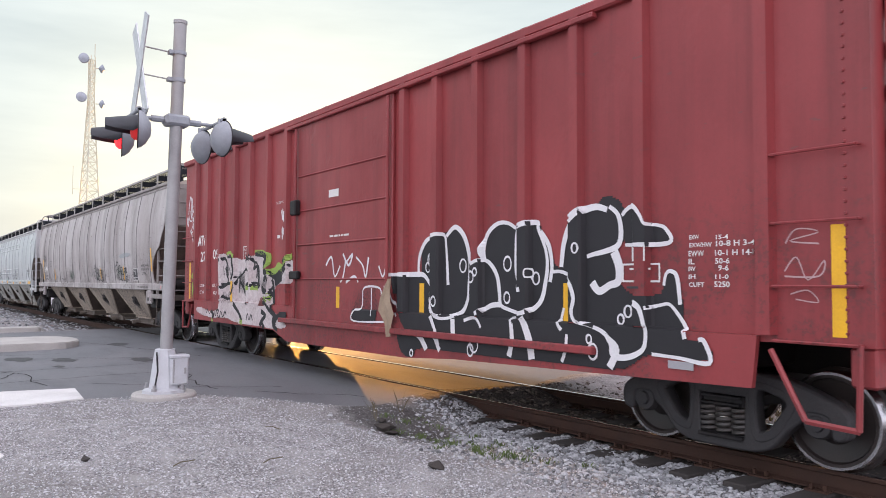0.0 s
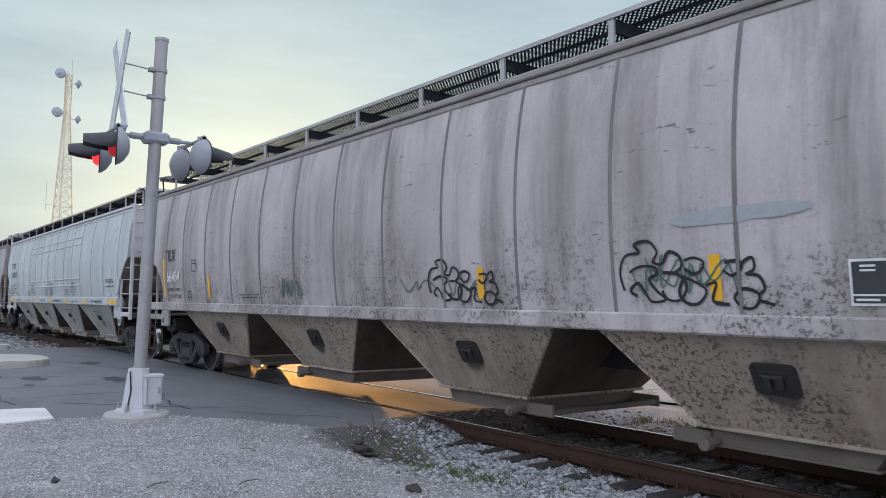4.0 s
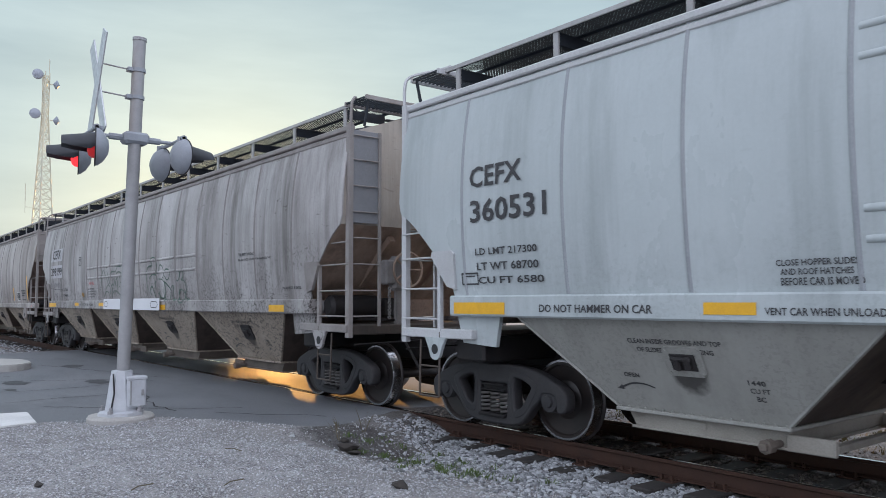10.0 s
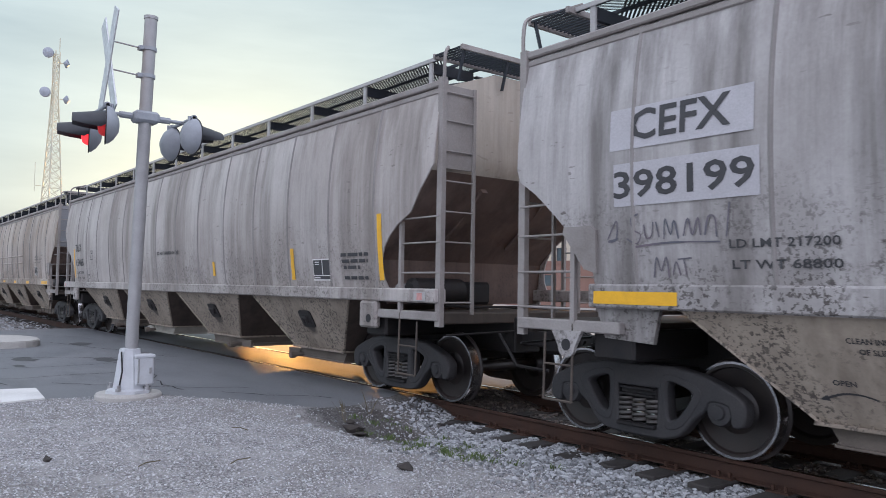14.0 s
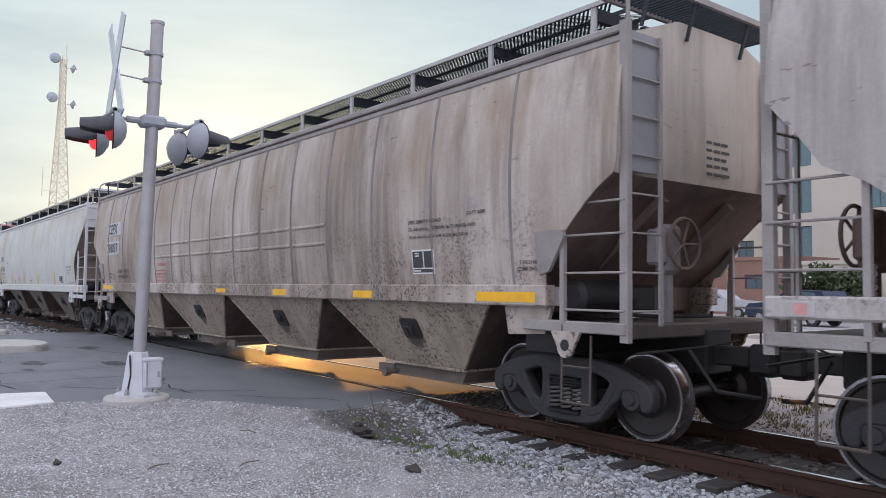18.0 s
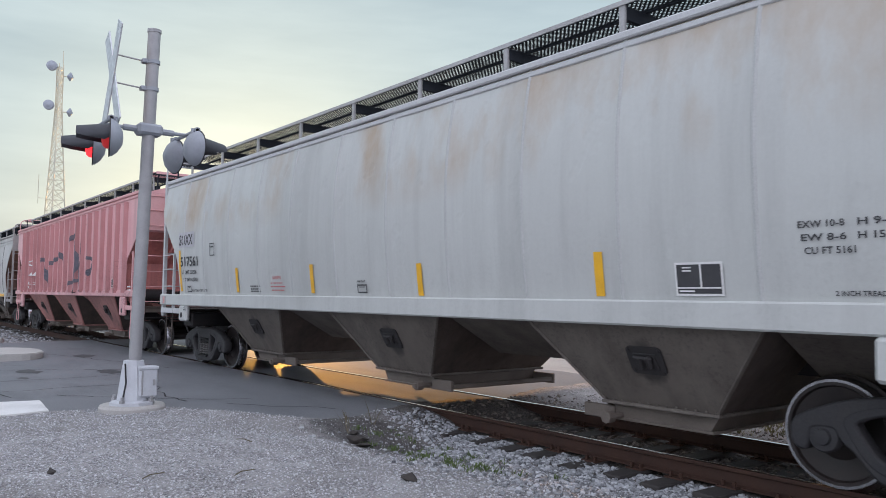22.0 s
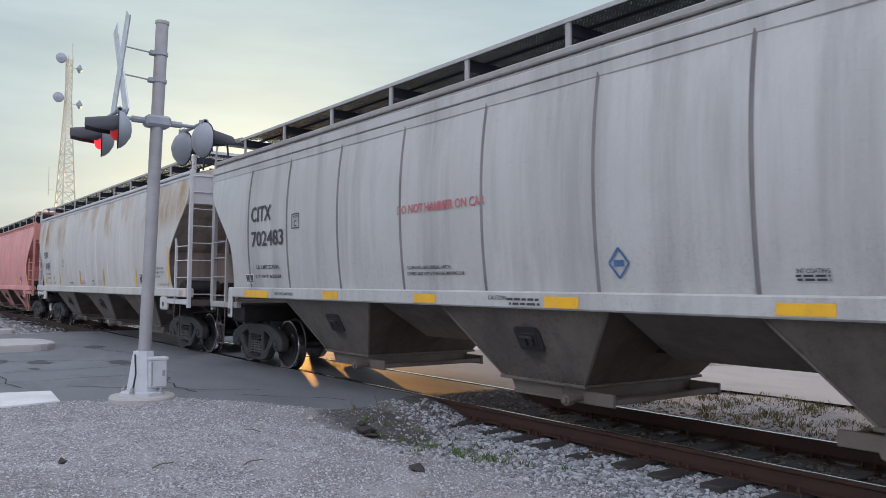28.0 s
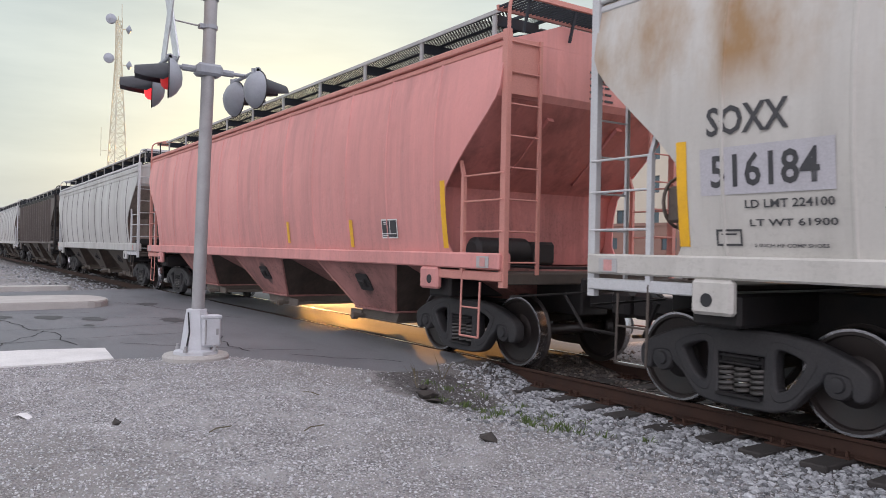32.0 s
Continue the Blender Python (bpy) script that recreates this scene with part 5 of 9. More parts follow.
# trucks: built once, then shared
def truck_meshes(r):
    w = Mesh()
    for s in (-1, 1):
        y = s * GAUGE / 2
        f = -s                                      # the flange lies inside the gauge
        w.lathe([(y - s * -0.07, r - 0.01), (y + f * 0.055, r), (y + f * 0.068, r + 0.026), (y + f * 0.085, r + 0.026), (y + f * 0.09, r - 0.04), (y + f * 0.045, r - 0.07), (y + f * 0.02, r * 0.45), (y + f * 0.07, r * 0.3), (y + f * 0.07, 0.1),
                 (y - f * 0.07, 0.1), (y - f * 0.07, r * 0.3), (y - f * 0.02, r * 0.48), (y - f * 0.04, r - 0.075), (y - f * 0.07, r - 0.06)], (0, 0, 0), "y", 32, closed=True)
    w.rod((0, -0.98, 0), (0, 0.98, 0), 0.075, 14)
    wheel = w.data("wheelset", WHEEL, smooth=35)
    tread = Mesh().lathe([(0.073, r - 0.034), (0.0735, r - 0.011), (0.066, r - 0.0065), (-0.05, r + 0.002), (-0.05, r - 0.003), (0.066, r - 0.014), (0.068, r - 0.034)], (0, 0, 0), "y", 32, closed=True).data("tread", TREAD, smooth=35)
    half = 0.89
    frame_me = cut_plate("side_frame", [FRAME_OUT, [(-x, z) for x, z in FRAME_HOLE][::-1], FRAME_HOLE, [(-0.25, 0.22), (-0.26, 0.62), (0.26, 0.62), (0.25, 0.22)]], 0.055, 0.022, TRUCK_STEEL)
    rim_me = cut_plate("window_rim", [RIM_HOLE, FRAME_HOLE], 0.07, 0.012, TRUCK_STEEL)
    spring = Mesh()
    turns, seg = 5, 10
    pts = [(0.076 * math.cos(6.283 * k / seg), 0.076 * math.sin(6.283 * k / seg), 0.235 + 0.24 * k / (turns * seg)) for k in range(turns * seg + 1)]
    spring.hose(pts, 0.02, 6)
    spring_me = spring.data("coil_spring", SPRING, smooth=50)
    cap = Mesh().lathe([(0.0, 0.13), (0.06, 0.13), (0.085, 0.115), (0.09, 0.07), (0.115, 0.06), (0.12, 0.0)], (0, 0, 0), "y", 18).data("bearing_cap", TRUCK_STEEL, smooth=40)
    bol = Mesh().soft(-0.22, 0.22, -1.05, 1.05, 0.475, 0.6, 0.02).soft(-0.17, 0.17, -0.5, 0.5, 0.6, 0.76, 0.02)
    for y in (-1.07, 1.07):
        bol.soft(-0.2, 0.2, y - 0.03, y + 0.03, 0.5, 0.525, 0.006).soft(-0.2, 0.2, y - 0.03, y + 0.03, 0.565, 0.59, 0.006).soft(-0.23, 0.23, y - 0.05, y + 0.03, 0.205, 0.24, 0.008)
    for s in (-1, 1):
        bol.soft(s * 0.48 - 0.05, s * 0.48 + 0.05, -0.85, 0.85, 0.34, 0.44, 0.015)
        for y in (-0.74, 0.74):
            bol.soft(s * 0.46 - 0.045, s * 0.46 + 0.045, y - 0.06, y + 0.06, 0.32, 0.6, 0.015)
    bol_me = bol.data("truck", STEEL_DARK)
    return wheel, tread, frame_me, spring_me, cap, bol_me, half, rim_me


SPRING = worn("dull_spring_steel", (0.06, 0.056, 0.054), (0.1, 0.085, 0.075), 0.6, 4.0, 0.55)
TRUCKS = {0.457: truck_meshes(0.457), 0.419: truck_meshes(0.419)}


def add_truck(car, x, r, start):
    wheel, tread, frame_me, spring_me, cap, bol, half, rim_me = TRUCKS[r]
    t = part("truck", bol, car, "sooty cast steel truck", at=pose(x, 0, r - 0.457))
    for s in (-1, 1):
        part("side_frame", frame_me, t, at=pose(0, s * 1.0, 0))
        for k in (0, 180):
            part("window_rim", rim_me, t, at=pose(0, s * 1.0, 0, 0, 0, k))
        for k in (-0.165, 0.0, 0.165):
            part("coil_spring", spring_me, t, at=pose(k, s * 1.0, 0))
        for k in (-half, half):
            part("bearing_cap", cap, t, at=pose(k, s * 0.98, 0.457, 0, 0, 0 if s > 0 else 180))
    for k in (-half, half):
        w = part("wheelset", wheel, t, at=pose(k, 0, 0.457))
        MOVING.append((w, "wheel", k, r))
        for s in (-1, 1):
            part("tread", tread, t, "bright worn wheel tread", at=pose(k, s * GAUGE / 2, 0.457, 0, 0, 0 if s > 0 else 180))


def curved(z):
    """Half-width of a curved-side hopper at a height."""
    k = (z - 2.75) / 1.3
    return 1.62 - 0.15 * k * k if k > 0 else 1.62 - 0.11 * k * k


def flat_side(z):
    return 1.56


CUTS = {"step": [(4.3, 0.04), (3.06, 0.04), (2.9, 0.18), (2.72, 0.34), (2.5, 0.48), (2.42, 0.7), (2.22, 0.98), (2.05, 1.14), (1.85, 1.22), (1.65, 1.18), (1.45, 1.06)],
        "low": [(4.3, 0.03), (2.7, 0.03), (2.62, 0.18), (2.5, 0.34), (2.32, 0.54), (2.1, 0.76), (1.9, 0.94), (1.7, 1.04), (1.4, 1.05)],
        "round": [(4.3, 0.04), (3.4, 0.04), (3.2, 0.2), (2.92, 0.5), (2.55, 0.9), (2.3, 1.12), (2.0, 1.18), (1.6, 1.16), (1.4, 1.03)]}
TURN = {"step": 3.0, "low": 2.68, "round": 3.34, "plate": 3.1}      # height at which the end sheet begins to slope in
TRUCK_IN = {"step": 1.5, "low": 1.2, "round": 1.44, "plate": 1.5}
# how much nearer to (+) or farther from (-) the middle each end lies: leading end, trailing end
TRIM_ENDS = {1: (0.22, -0.15), 2: (0.3, 0.0), 3: (0.11, -0.08), 4: (0.12, -0.1), 5: (0.15, -0.14), 6: (0.13, -0.17), 7: (0.25, -0.08), 8: (0.22, -0.15), 9: (0.15, -0.17), 10: (0.12, -0.1)}


def end_cut(z, style):
    """How far the side sheet stops short of the car's end at a height."""
    if style == "plate":                            # straight slanting cut
        return 0.0 if z > 3.36 else min(1.36, (3.36 - z) * 1.36)
    pts = CUTS[style]
    for (za, a), (zb, b) in zip(pts, pts[1:]):
        if z >= zb:
            return a + (b - a) * (za - z) / (za - zb)
    return pts[-1][1]


def build_hopper(i, paint, under, trim, label, cut="round", bays=3, eave=4.05, sill=(1.38, 1.6), seams=(), ribs=0, side=curved, sill_short=0.0, beads=(), dense=False, sill_mat=None, wheel_end=True, dark_end=None, fascia=0.0, seam_mat=None, rib_mat=None, truck_in=0.0, shield=None):
    u0, u1 = CARS[i]
    L, mid = u0 - u1, (u0 + u1) / 2
    H = L / 2
    trim_r, trim_l = TRIM_ENDS.get(i, (0.15, -0.1))
    HS = {1: H - trim_r, -1: H - trim_l}              # the car's two ends, from its middle
    HR, HL = HS[1], HS[-1]
    car = thing("hopper_car", label, "freight car", "cars of the train", at=pose(mid, YC, 0))
    MOVING.append((car, "car", mid, 0))
    sill_mat = sill_mat or paint
    truck_in = truck_in or TRUCK_IN[cut]
    end_mat = dark_end or under
    upper_brown = UPPER_BROWN if dark_end in (DARK_END, WARM_END, RUST_END) else None
    step_mat = UNDER_DARK if trim.name.startswith(('grey', 'light', 'brown')) else trim
    # side sheets
    sill_w = max(side(sill[1]) + 0.03, 1.59)
    zs = [sill[1] - 0.02 + (eave - sill[1] + 0.02) * k / 18 for k in range(19)]
    xs = sorted(set([-HL + (HR + HL) * k / 44 for k in range(45)] + [HR - 1.35 + 0.09 * k for k in range(16)] + [-HL + 1.35 - 0.09 * k for k in range(16)] + [x + d for x in seams for d in (-0.25, -0.1, 0.0, 0.1, 0.25)]))

    def slack(x):
        """How far the sheet lies in between two welded seams."""
        for a, b in zip(seams, seams[1:]):
            if a <= x <= b:
                return 0.009 * (1 - abs(2 * (x - a) / (b - a) - 1) ** 2.5)
        return 0.0
    for s in (-1, 1):
        m = Mesh()
        pts = [(max(-HL + end_cut(z, cut), min(HR - end_cut(z, cut), x)), s * (side(z) - slack(x)), z) for z in zs for x in xs]
        pts += [(x, y - s * 0.02, z) for x, y, z in pts]
        n, o = len(xs), len(xs) * len(zs)
        faces = []
        for j in range(len(zs) - 1):
            for k in range(n - 1):
                a = (j * n + k, j * n + k + 1, (j + 1) * n + k + 1, (j + 1) * n + k)
                faces.append(a)
                faces.append(tuple(o + q for q in a[::-1]))
            for k in (0, n - 1):
                faces.append((j * n + k, (j + 1) * n + k, o + (j + 1) * n + k, o + j * n + k))
        m.add(pts, faces)
        part("side_sheet", m.data("side_sheet", paint, weld=0.0008, smooth=30), car)
    rib_x = [-H + 1.6 + (L - 3.2) * k / (ribs - 1) for k in range(ribs)] if ribs else []

    def depth(x, z):
        d = min((abs(x - r) for r in rib_x), default=1.0)
        return (sill_w if z < sill[1] else side(z)) + (0.11 if d < 0.056 else 0.11 * (0.09 - d) / 0.034 if d < 0.09 else 0)
    # corner gussets and roping eyes
    if cut == "low":
        for e in (-1, 1):
            for s in (-1, 1):
                E = HS[e]
                q = [(E - 1.1, 1.7), (E - 1.12, 2.12), (E - 1.07, 2.16), (E - 0.72, 2.16), (E - 0.7, 2.1), (E - 0.95, 1.74)]
                m = Mesh()
                m.add([(e * x, s * (side(z) + d), z) for d in (-0.01, 0.035) for x, z in q], [tuple(range(6)), tuple(range(11, 5, -1))] + [(k, (k + 1) % 6, 6 + (k + 1) % 6, 6 + k) for k in range(6)])
                part("corner_gusset", m.data("corner_gusset", trim), car)
    # welded seams or pressed ribs on the sides
    for s in (-1, 1):
        for x in seams:
            m = Mesh()
            za = [z for z in zs if abs(x) < HS[1 if x > 0 else -1] - end_cut(z, cut) - 0.02]
            for a, b in zip(za, za[1:]):
                m.add([(x + d, s * (side(z) + e), z) for z in (a, b) for d, e in ((-0.026, -0.004), (-0.01, 0.014), (0.01, 0.014), (0.026, -0.004))], [(0, 1, 5, 4), (1, 2, 6, 5), (2, 3, 7, 6)])
            part("seam", m.data("seam", seam_mat or paint, smooth=40), car)
        if ribs:
            for k in range(ribs):
                x = -H + 1.6 + (L - 3.2) * k / (ribs - 1)
                part("rib", Mesh().prism([(x - 0.045, s * (side(2) - 0.01)), (x - 0.033, s * (side(2) + 0.11)), (x + 0.033, s * (side(2) + 0.11)), (x + 0.045, s * (side(2) - 0.01))], "z", sill[0] + 0.1, eave - 0.12).data("rib", rib_mat or paint), car)
        if beads and s < 0:
            for x, nxt in zip(seams, seams[1:]):
                for z in beads if abs(x + nxt) < 8.4 else ():
                    step = nxt - x
                    part("bead", Mesh().rod((x + 0.06, s * (side(z) - 0.018), z), (x + step - 0.06, s * (side(z) - 0.018), z), 0.034, 10).data("bead", paint, smooth=40), car)
        # eave rail, fascia and side sill
        part("top_chord", Mesh().soft(-HL, HR, min(s * (side(eave) - 0.06), s * (side(eave) + 0.045)), max(s * (side(eave) - 0.06), s * (side(eave) + 0.045)), eave + 0.005, eave + 0.085, 0.015).data("top_chord", trim), car)
        part("eave_strip", Mesh().soft(-HL + 0.02, HR - 0.02, *sorted((s * (side(eave) - 0.05), s * (side(eave) + 0.03))), eave - 0.085, eave - 0.02, 0.012).data("eave_strip", trim), car)
        if fascia:
            m = Mesh()
            for k in range(3):
                m.soft(-HL, HR, *sorted((s * (side(eave) - 0.03), s * (side(eave) + 0.085 - 0.014 * k))), eave - 0.06 - fascia * (k + 1) / 3, eave - 0.065 - fascia * k / 3, 0.012)
            part("roof_fascia", m.data("roof_fascia", paint), car)
        w = side(sill[1])
        lo, hi = sorted((s * (w - 0.12), s * sill_w))
        part("side_sill", Mesh().soft(-HL + sill_short, HR - sill_short, lo, hi, sill[0], sill[1], 0.018).data("side_sill", sill_mat), car)
    # roof, trough and hatches
    rf = Mesh()
    w = side(eave)
    prof = [(-w, eave + 0.03), (-0.62, eave + 0.26), (-0.55, eave + 0.33), (0.55, eave + 0.33), (0.62, eave + 0.26), (w, eave + 0.03), (w - 0.1, eave - 0.05), (-w + 0.1, eave - 0.05)]
    rf.prism(prof, "x", -HL + 0.12, HR - 0.12)
    roof = part("roof", rf.data("roof", SHADED_ROOF), car, "roof sheet coloured dark for the shade below the walkway")
    nh = max(6, int(L / 2.6))
    hm = Mesh().soft(-0.95, 0.95, -0.36, 0.36, 0.0, 0.09, 0.03)
    for k in (-0.6, 0.0, 0.6):
        hm.soft(k - 0.04, k + 0.04, -0.42, 0.42, 0.09, 0.12, 0.01)
    hm = hm.data("hatch_cover", SHADED_ROOF)
    for k in range(nh):
        part("hatch_cover", hm, roof, at=pose(-H + L * (k + 0.5) / nh, 0, eave + 0.33))
    # end sheets: upright above, sloping in below
    for s in (-1, 1):
        H, turn_z = HS[s], TURN[cut]
        a = s * (H - 0.05)

        def cross(z):
            """Place along the car and half-width of the end sheet at a height."""
            inset = max(end_cut(z, cut) + 0.012, min(1.3, 0.05 + max(0.0, turn_z - 0.1 - z) * 1.31))
            return s * (H - inset), side(z) - 0.022 if z > sill[1] else side(sill[1]) - 0.125

        def loft(levels):
            m = Mesh()
            for za, zb in zip(levels, levels[1:]):
                (xa, wa), (xb, wb) = cross(za), cross(zb)
                m.add([(xa, -wa, za), (xa, wa, za), (xb, wb, zb), (xb, -wb, zb), (xa - s * 0.03, -wa, za), (xa - s * 0.03, wa, za), (xb - s * 0.03, wb, zb), (xb - s * 0.03, -wb, zb)],
                      [(0, 1, 2, 3), (7, 6, 5, 4), (0, 3, 7, 4), (1, 5, 6, 2)])
            return m
        m = loft([turn_z - (turn_z - 1.3) * k / 14 for k in range(15)])
        es = part("end_sheet", m.data("end_sheet", end_mat, weld=0.0005, smooth=25), car, "sloping end sheet, streaked with dirt")
        m = loft([eave + 0.02 - (eave + 0.02 - turn_z) * k / 8 for k in range(9)])
        part("upper_end", m.data("upper_end", upper_brown or paint, weld=0.0005, smooth=25), es)
        part("end_gable", Mesh().prism([(-w + 0.03, eave), (-0.6, eave + 0.3), (0.6, eave + 0.3), (w - 0.03, eave)], "x", *sorted((a, a - s * 0.06))).data("end_gable", upper_brown or paint), es)
        for y in (-0.62, 0.62):
            part("slope_brace", Mesh().bar((s * (H - 0.22), y, turn_z - 0.16), (s * (H - 1.08), y, turn_z - 0.86), 0.1, 0.1).data("slope_brace", end_mat), es)
        # platform, end sill and corner ladders
        pf = part("end_platform", Mesh().soft(*sorted((s * (H - 1.35), s * H)), -1.45, 1.45, 1.16, 1.22, 0.012).soft(*sorted((s * (H - 0.1), s * H)), -1.45, 1.45, 1.08, 1.22, 0.015).data("end_platform", UNDER_DARK), car)
        for q in (-1, 1):
            part("platform_channel", Mesh().soft(*sorted((s * (H - 1.36), s * (H + 0.01))), *sorted((q * 1.46, q * 1.56)), 1.12, 1.235, 0.012).data("platform_channel", trim), car)
        part("draft_sill", Mesh().soft(*sorted((s * (H - 2.6), s * (H + 0.02))), -0.24, 0.24, 0.68, 1.16, 0.02).data("draft_sill", STEEL_DARK), car)
        for q in (-1, 1):
            y = q * 1.5
            lad = Mesh().box(*sorted((s * (H - 0.06), s * (H + 0.035))), y - 0.035, y + 0.035, 1.05, eave + 0.1).box(*sorted((s * H, s * (H + 0.03))), y - q * 0.5 - 0.022, y - q * 0.5 + 0.022, 1.2, eave + 0.02)
            ld = part("corner_ladder", lad.data("corner_ladder", trim), car)
            for z in (1.35, 1.72, 2.1, 2.48, 2.86, 3.24, 3.62, 3.98):
                part("rung", Mesh().rod((s * (H + 0.02), y, z), (s * (H + 0.02), y - q * 0.5, z), 0.012, 6).data("rung", trim), ld)
            x2 = s * (H - 0.78)
            sl = part("side_ladder", Mesh().box(x2 - 0.028, x2 + 0.028, y + q * 0.02, y + q * 0.07, 1.2, 2.42).bar((x2, y + q * 0.045, 2.42), (x2 - s * 0.07, y + q * 0.045, 2.62), 0.04, 0.04).data("side_ladder", trim), car)
            for z in (1.35, 1.72, 2.1, 2.42):
                part("rung", Mesh().rod((x2, y + q * 0.05, z), (s * H, y + q * 0.04, z), 0.012, 6).data("rung", trim), sl)
            part("stirrup_step", Mesh().tube([(x2, y + q * 0.05, 1.2), (x2, y + q * 0.07, 0.42), (x2 + s * 0.38, y + q * 0.07, 0.42), (x2 + s * 0.38, y + q * 0.05, 1.1)], 0.014).rod((x2, y + q * 0.06, 0.78), (x2 + s * 0.38, y + q * 0.06, 0.78), 0.012).data("stirrup_step", step_mat), car)
            if cut == "low":                        # a rounded lug that hangs from the platform channel
                c, zt, out = 0.72, 1.13, 1.585
                ring = [(s * (H - c + 0.11 * math.cos(radians(k))), 0.97 + 0.11 * math.sin(radians(k))) for k in range(180, 361, 20)]
                pad = Mesh().prism([(s * (H - c - 0.2), zt)] + ring + [(s * (H - c + 0.2), zt)], "y", *sorted((q * 1.545, q * out)))
                pad.prism([(s * (H - 1.75), sill[0]), (s * (H - 1.02), sill[0]), (s * (H - 1.12), 1.08), (s * (H - 1.68), 1.05)], "y", *sorted((q * 1.42, q * 1.47)))
                hole = (s * (H - c), 0.99)
            elif sill_short:                        # an upright plate with a slot
                c, out = 1.12, 1.605
                pad = Mesh().soft(*sorted((s * (H - c - 0.09), s * (H - c + 0.09))), *sorted((q * 1.56, q * out)), 0.94, 1.5, 0.02)
                hole = (s * (H - c), 1.06)
            else:
                c, out = 1.5, 1.6
                pad = Mesh().soft(*sorted((s * (H - c - 0.21), s * (H - c + 0.21))), *sorted((q * 1.5, q * out)), 0.97, sill[0], 0.03)
                hole = (s * (H - c + 0.04), 1.1)
            part("jacking_pad", pad.data("jacking_pad", sill_mat), car)
            # no opening is cut: a black disc paints the hole's dark inside
            part("pad_hole", Mesh().lathe([(0, 0.06), (q * 0.004, 0.06)], (hole[0], q * (out + 0.001), hole[1]), "y", 14).data("pad_hole", BLACK), car, "flat black disc for the shade inside the jacking hole")
            if shield:                              # plate behind the upper rungs
                part("ladder_shield", Mesh().soft(*sorted((s * (H - 0.012), s * (H - 0.002))), *sorted((y - q * 0.03, y - q * 0.5)), turn_z + 0.02, eave + 0.02, 0.003).data("ladder_shield", shield), ld, "plate behind the rungs")
            # hand rail that bends from the ladder's top over the walkway's end
            part("corner_rail", Mesh().hose(smooth_line([(s * (H + 0.015), y, eave - 0.1), (s * (H + 0.02), y, eave + 0.35), (s * (H - 0.02), y - q * 0.08, eave + 0.5), (s * (H - 0.3), y - q * 0.28, eave + 0.55), (s * (H - 0.55), y - q * 0.31, eave + 0.55)], 4), 0.022, 6).data("corner_rail", trim, smooth=50), ld)
        # coupler
        part("coupler", Mesh().soft(*sorted((s * H, s * (H + 0.42))), -0.1, 0.1, 0.78, 0.98, 0.02).soft(*sorted((s * (H + 0.4), s * (H + 0.7))), -0.14, 0.16, 0.7, 1.02, 0.05).tube([(s * (H - 0.02), -0.5, 0.95), (s * (H + 0.25), -0.42, 0.55), (s * (H + 0.6), -0.2, 0.5)], 0.022).data("coupler", STEEL_DARK), car)
        part("uncoupling_lever", Mesh().tube([(s * (H + 0.06), -1.45, 0.95), (s * (H + 0.07), -0.3, 0.98), (s * (H + 0.35), -0.15, 1.05)], 0.013).data("uncoupling_lever", STEEL_DARK), car)
        part("bolster", Mesh().soft(*sorted((s * (H - truck_in - 0.25), s * (H - truck_in + 0.25))), -1.45, 1.45, 0.86, 1.16, 0.03).data("bolster", STEEL_DARK), car)
    # brake gear on the leading end
    H = HR
    bx = HR - 0.34 if wheel_end else -HL + 0.34
    sx = 1 if wheel_end else -1
    bw = Mesh()
    ring = [(bx + sx * 0.18, -0.35 + 0.27 * math.cos(6.283 * k / 20), 2.05 + 0.27 * math.sin(6.283 * k / 20)) for k in range(21)]
    bw.hose(ring, 0.02, 6)
    for k in range(0, 20, 4):
        bw.rod((bx + sx * 0.16, -0.35, 2.05), ring[k], 0.015, 5)
    part("brake_wheel", bw.data("brake_wheel", end_mat, smooth=50), car, "spoked hand brake wheel")
    part("brake_stand", Mesh().soft(bx - 0.08, bx + 0.1, -0.56, -0.26, 1.72, 2.26, 0.05).soft(bx - 0.05, bx + 0.12, -0.72, -0.54, 1.82, 2.2, 0.03).box(bx - 0.04, bx + 0.04, -0.46, -0.36, 1.2, 1.75).data("brake_stand", BRAKE_GREY if cut == "low" else end_mat), car, "hand brake gear housing")
    chain = Mesh()
    for k in range(9):
        chain.lathe([(-0.012, 0.028), (0.012, 0.028), (0.012, 0.016), (-0.012, 0.016)], (bx + 0.1, -0.64, 1.76 - 0.055 * k), "xy"[k % 2], 8, closed=True)
    part("brake_chain", chain.data("brake_chain", BRAKE_GREY), car)
    if cut in ("low", "step"):
        part("tank_end", Mesh().lathe([(-0.16, 0.1), (-0.03, 0.1), (0.02, 0.075), (0.04, 0.0)], (HR - 0.98, -1.28, 1.48), "y", 16).data("tank_end", BRAKE_GREY, smooth=40), car)
    if cut != "plate":
        for row in range(5):
            for a, b in ((0.0, 0.09), (0.13, 0.24), (0.27, 0.42 - 0.03 * (row % 3))):
                part("end_print", Mesh().box(HR - 0.05, HR - 0.043, -0.1 + a, -0.1 + b, TURN[cut] + 0.12 + 0.085 * row, TURN[cut] + 0.148 + 0.085 * row).data("end_print", INK["k"]), car)
    if not sill_short and not ribs:
        for e in (-1, 1):                             # small reflective placard on each sill end
            x = e * (HS[e] - 0.3)
            part("placard", Mesh().soft(x - 0.12, x + 0.12, -sill_w - 0.012, -sill_w - 0.002, sill[0] + 0.02, sill[1] - 0.04, 0.003).data("placard", POST), car, "small plate with a pink square")
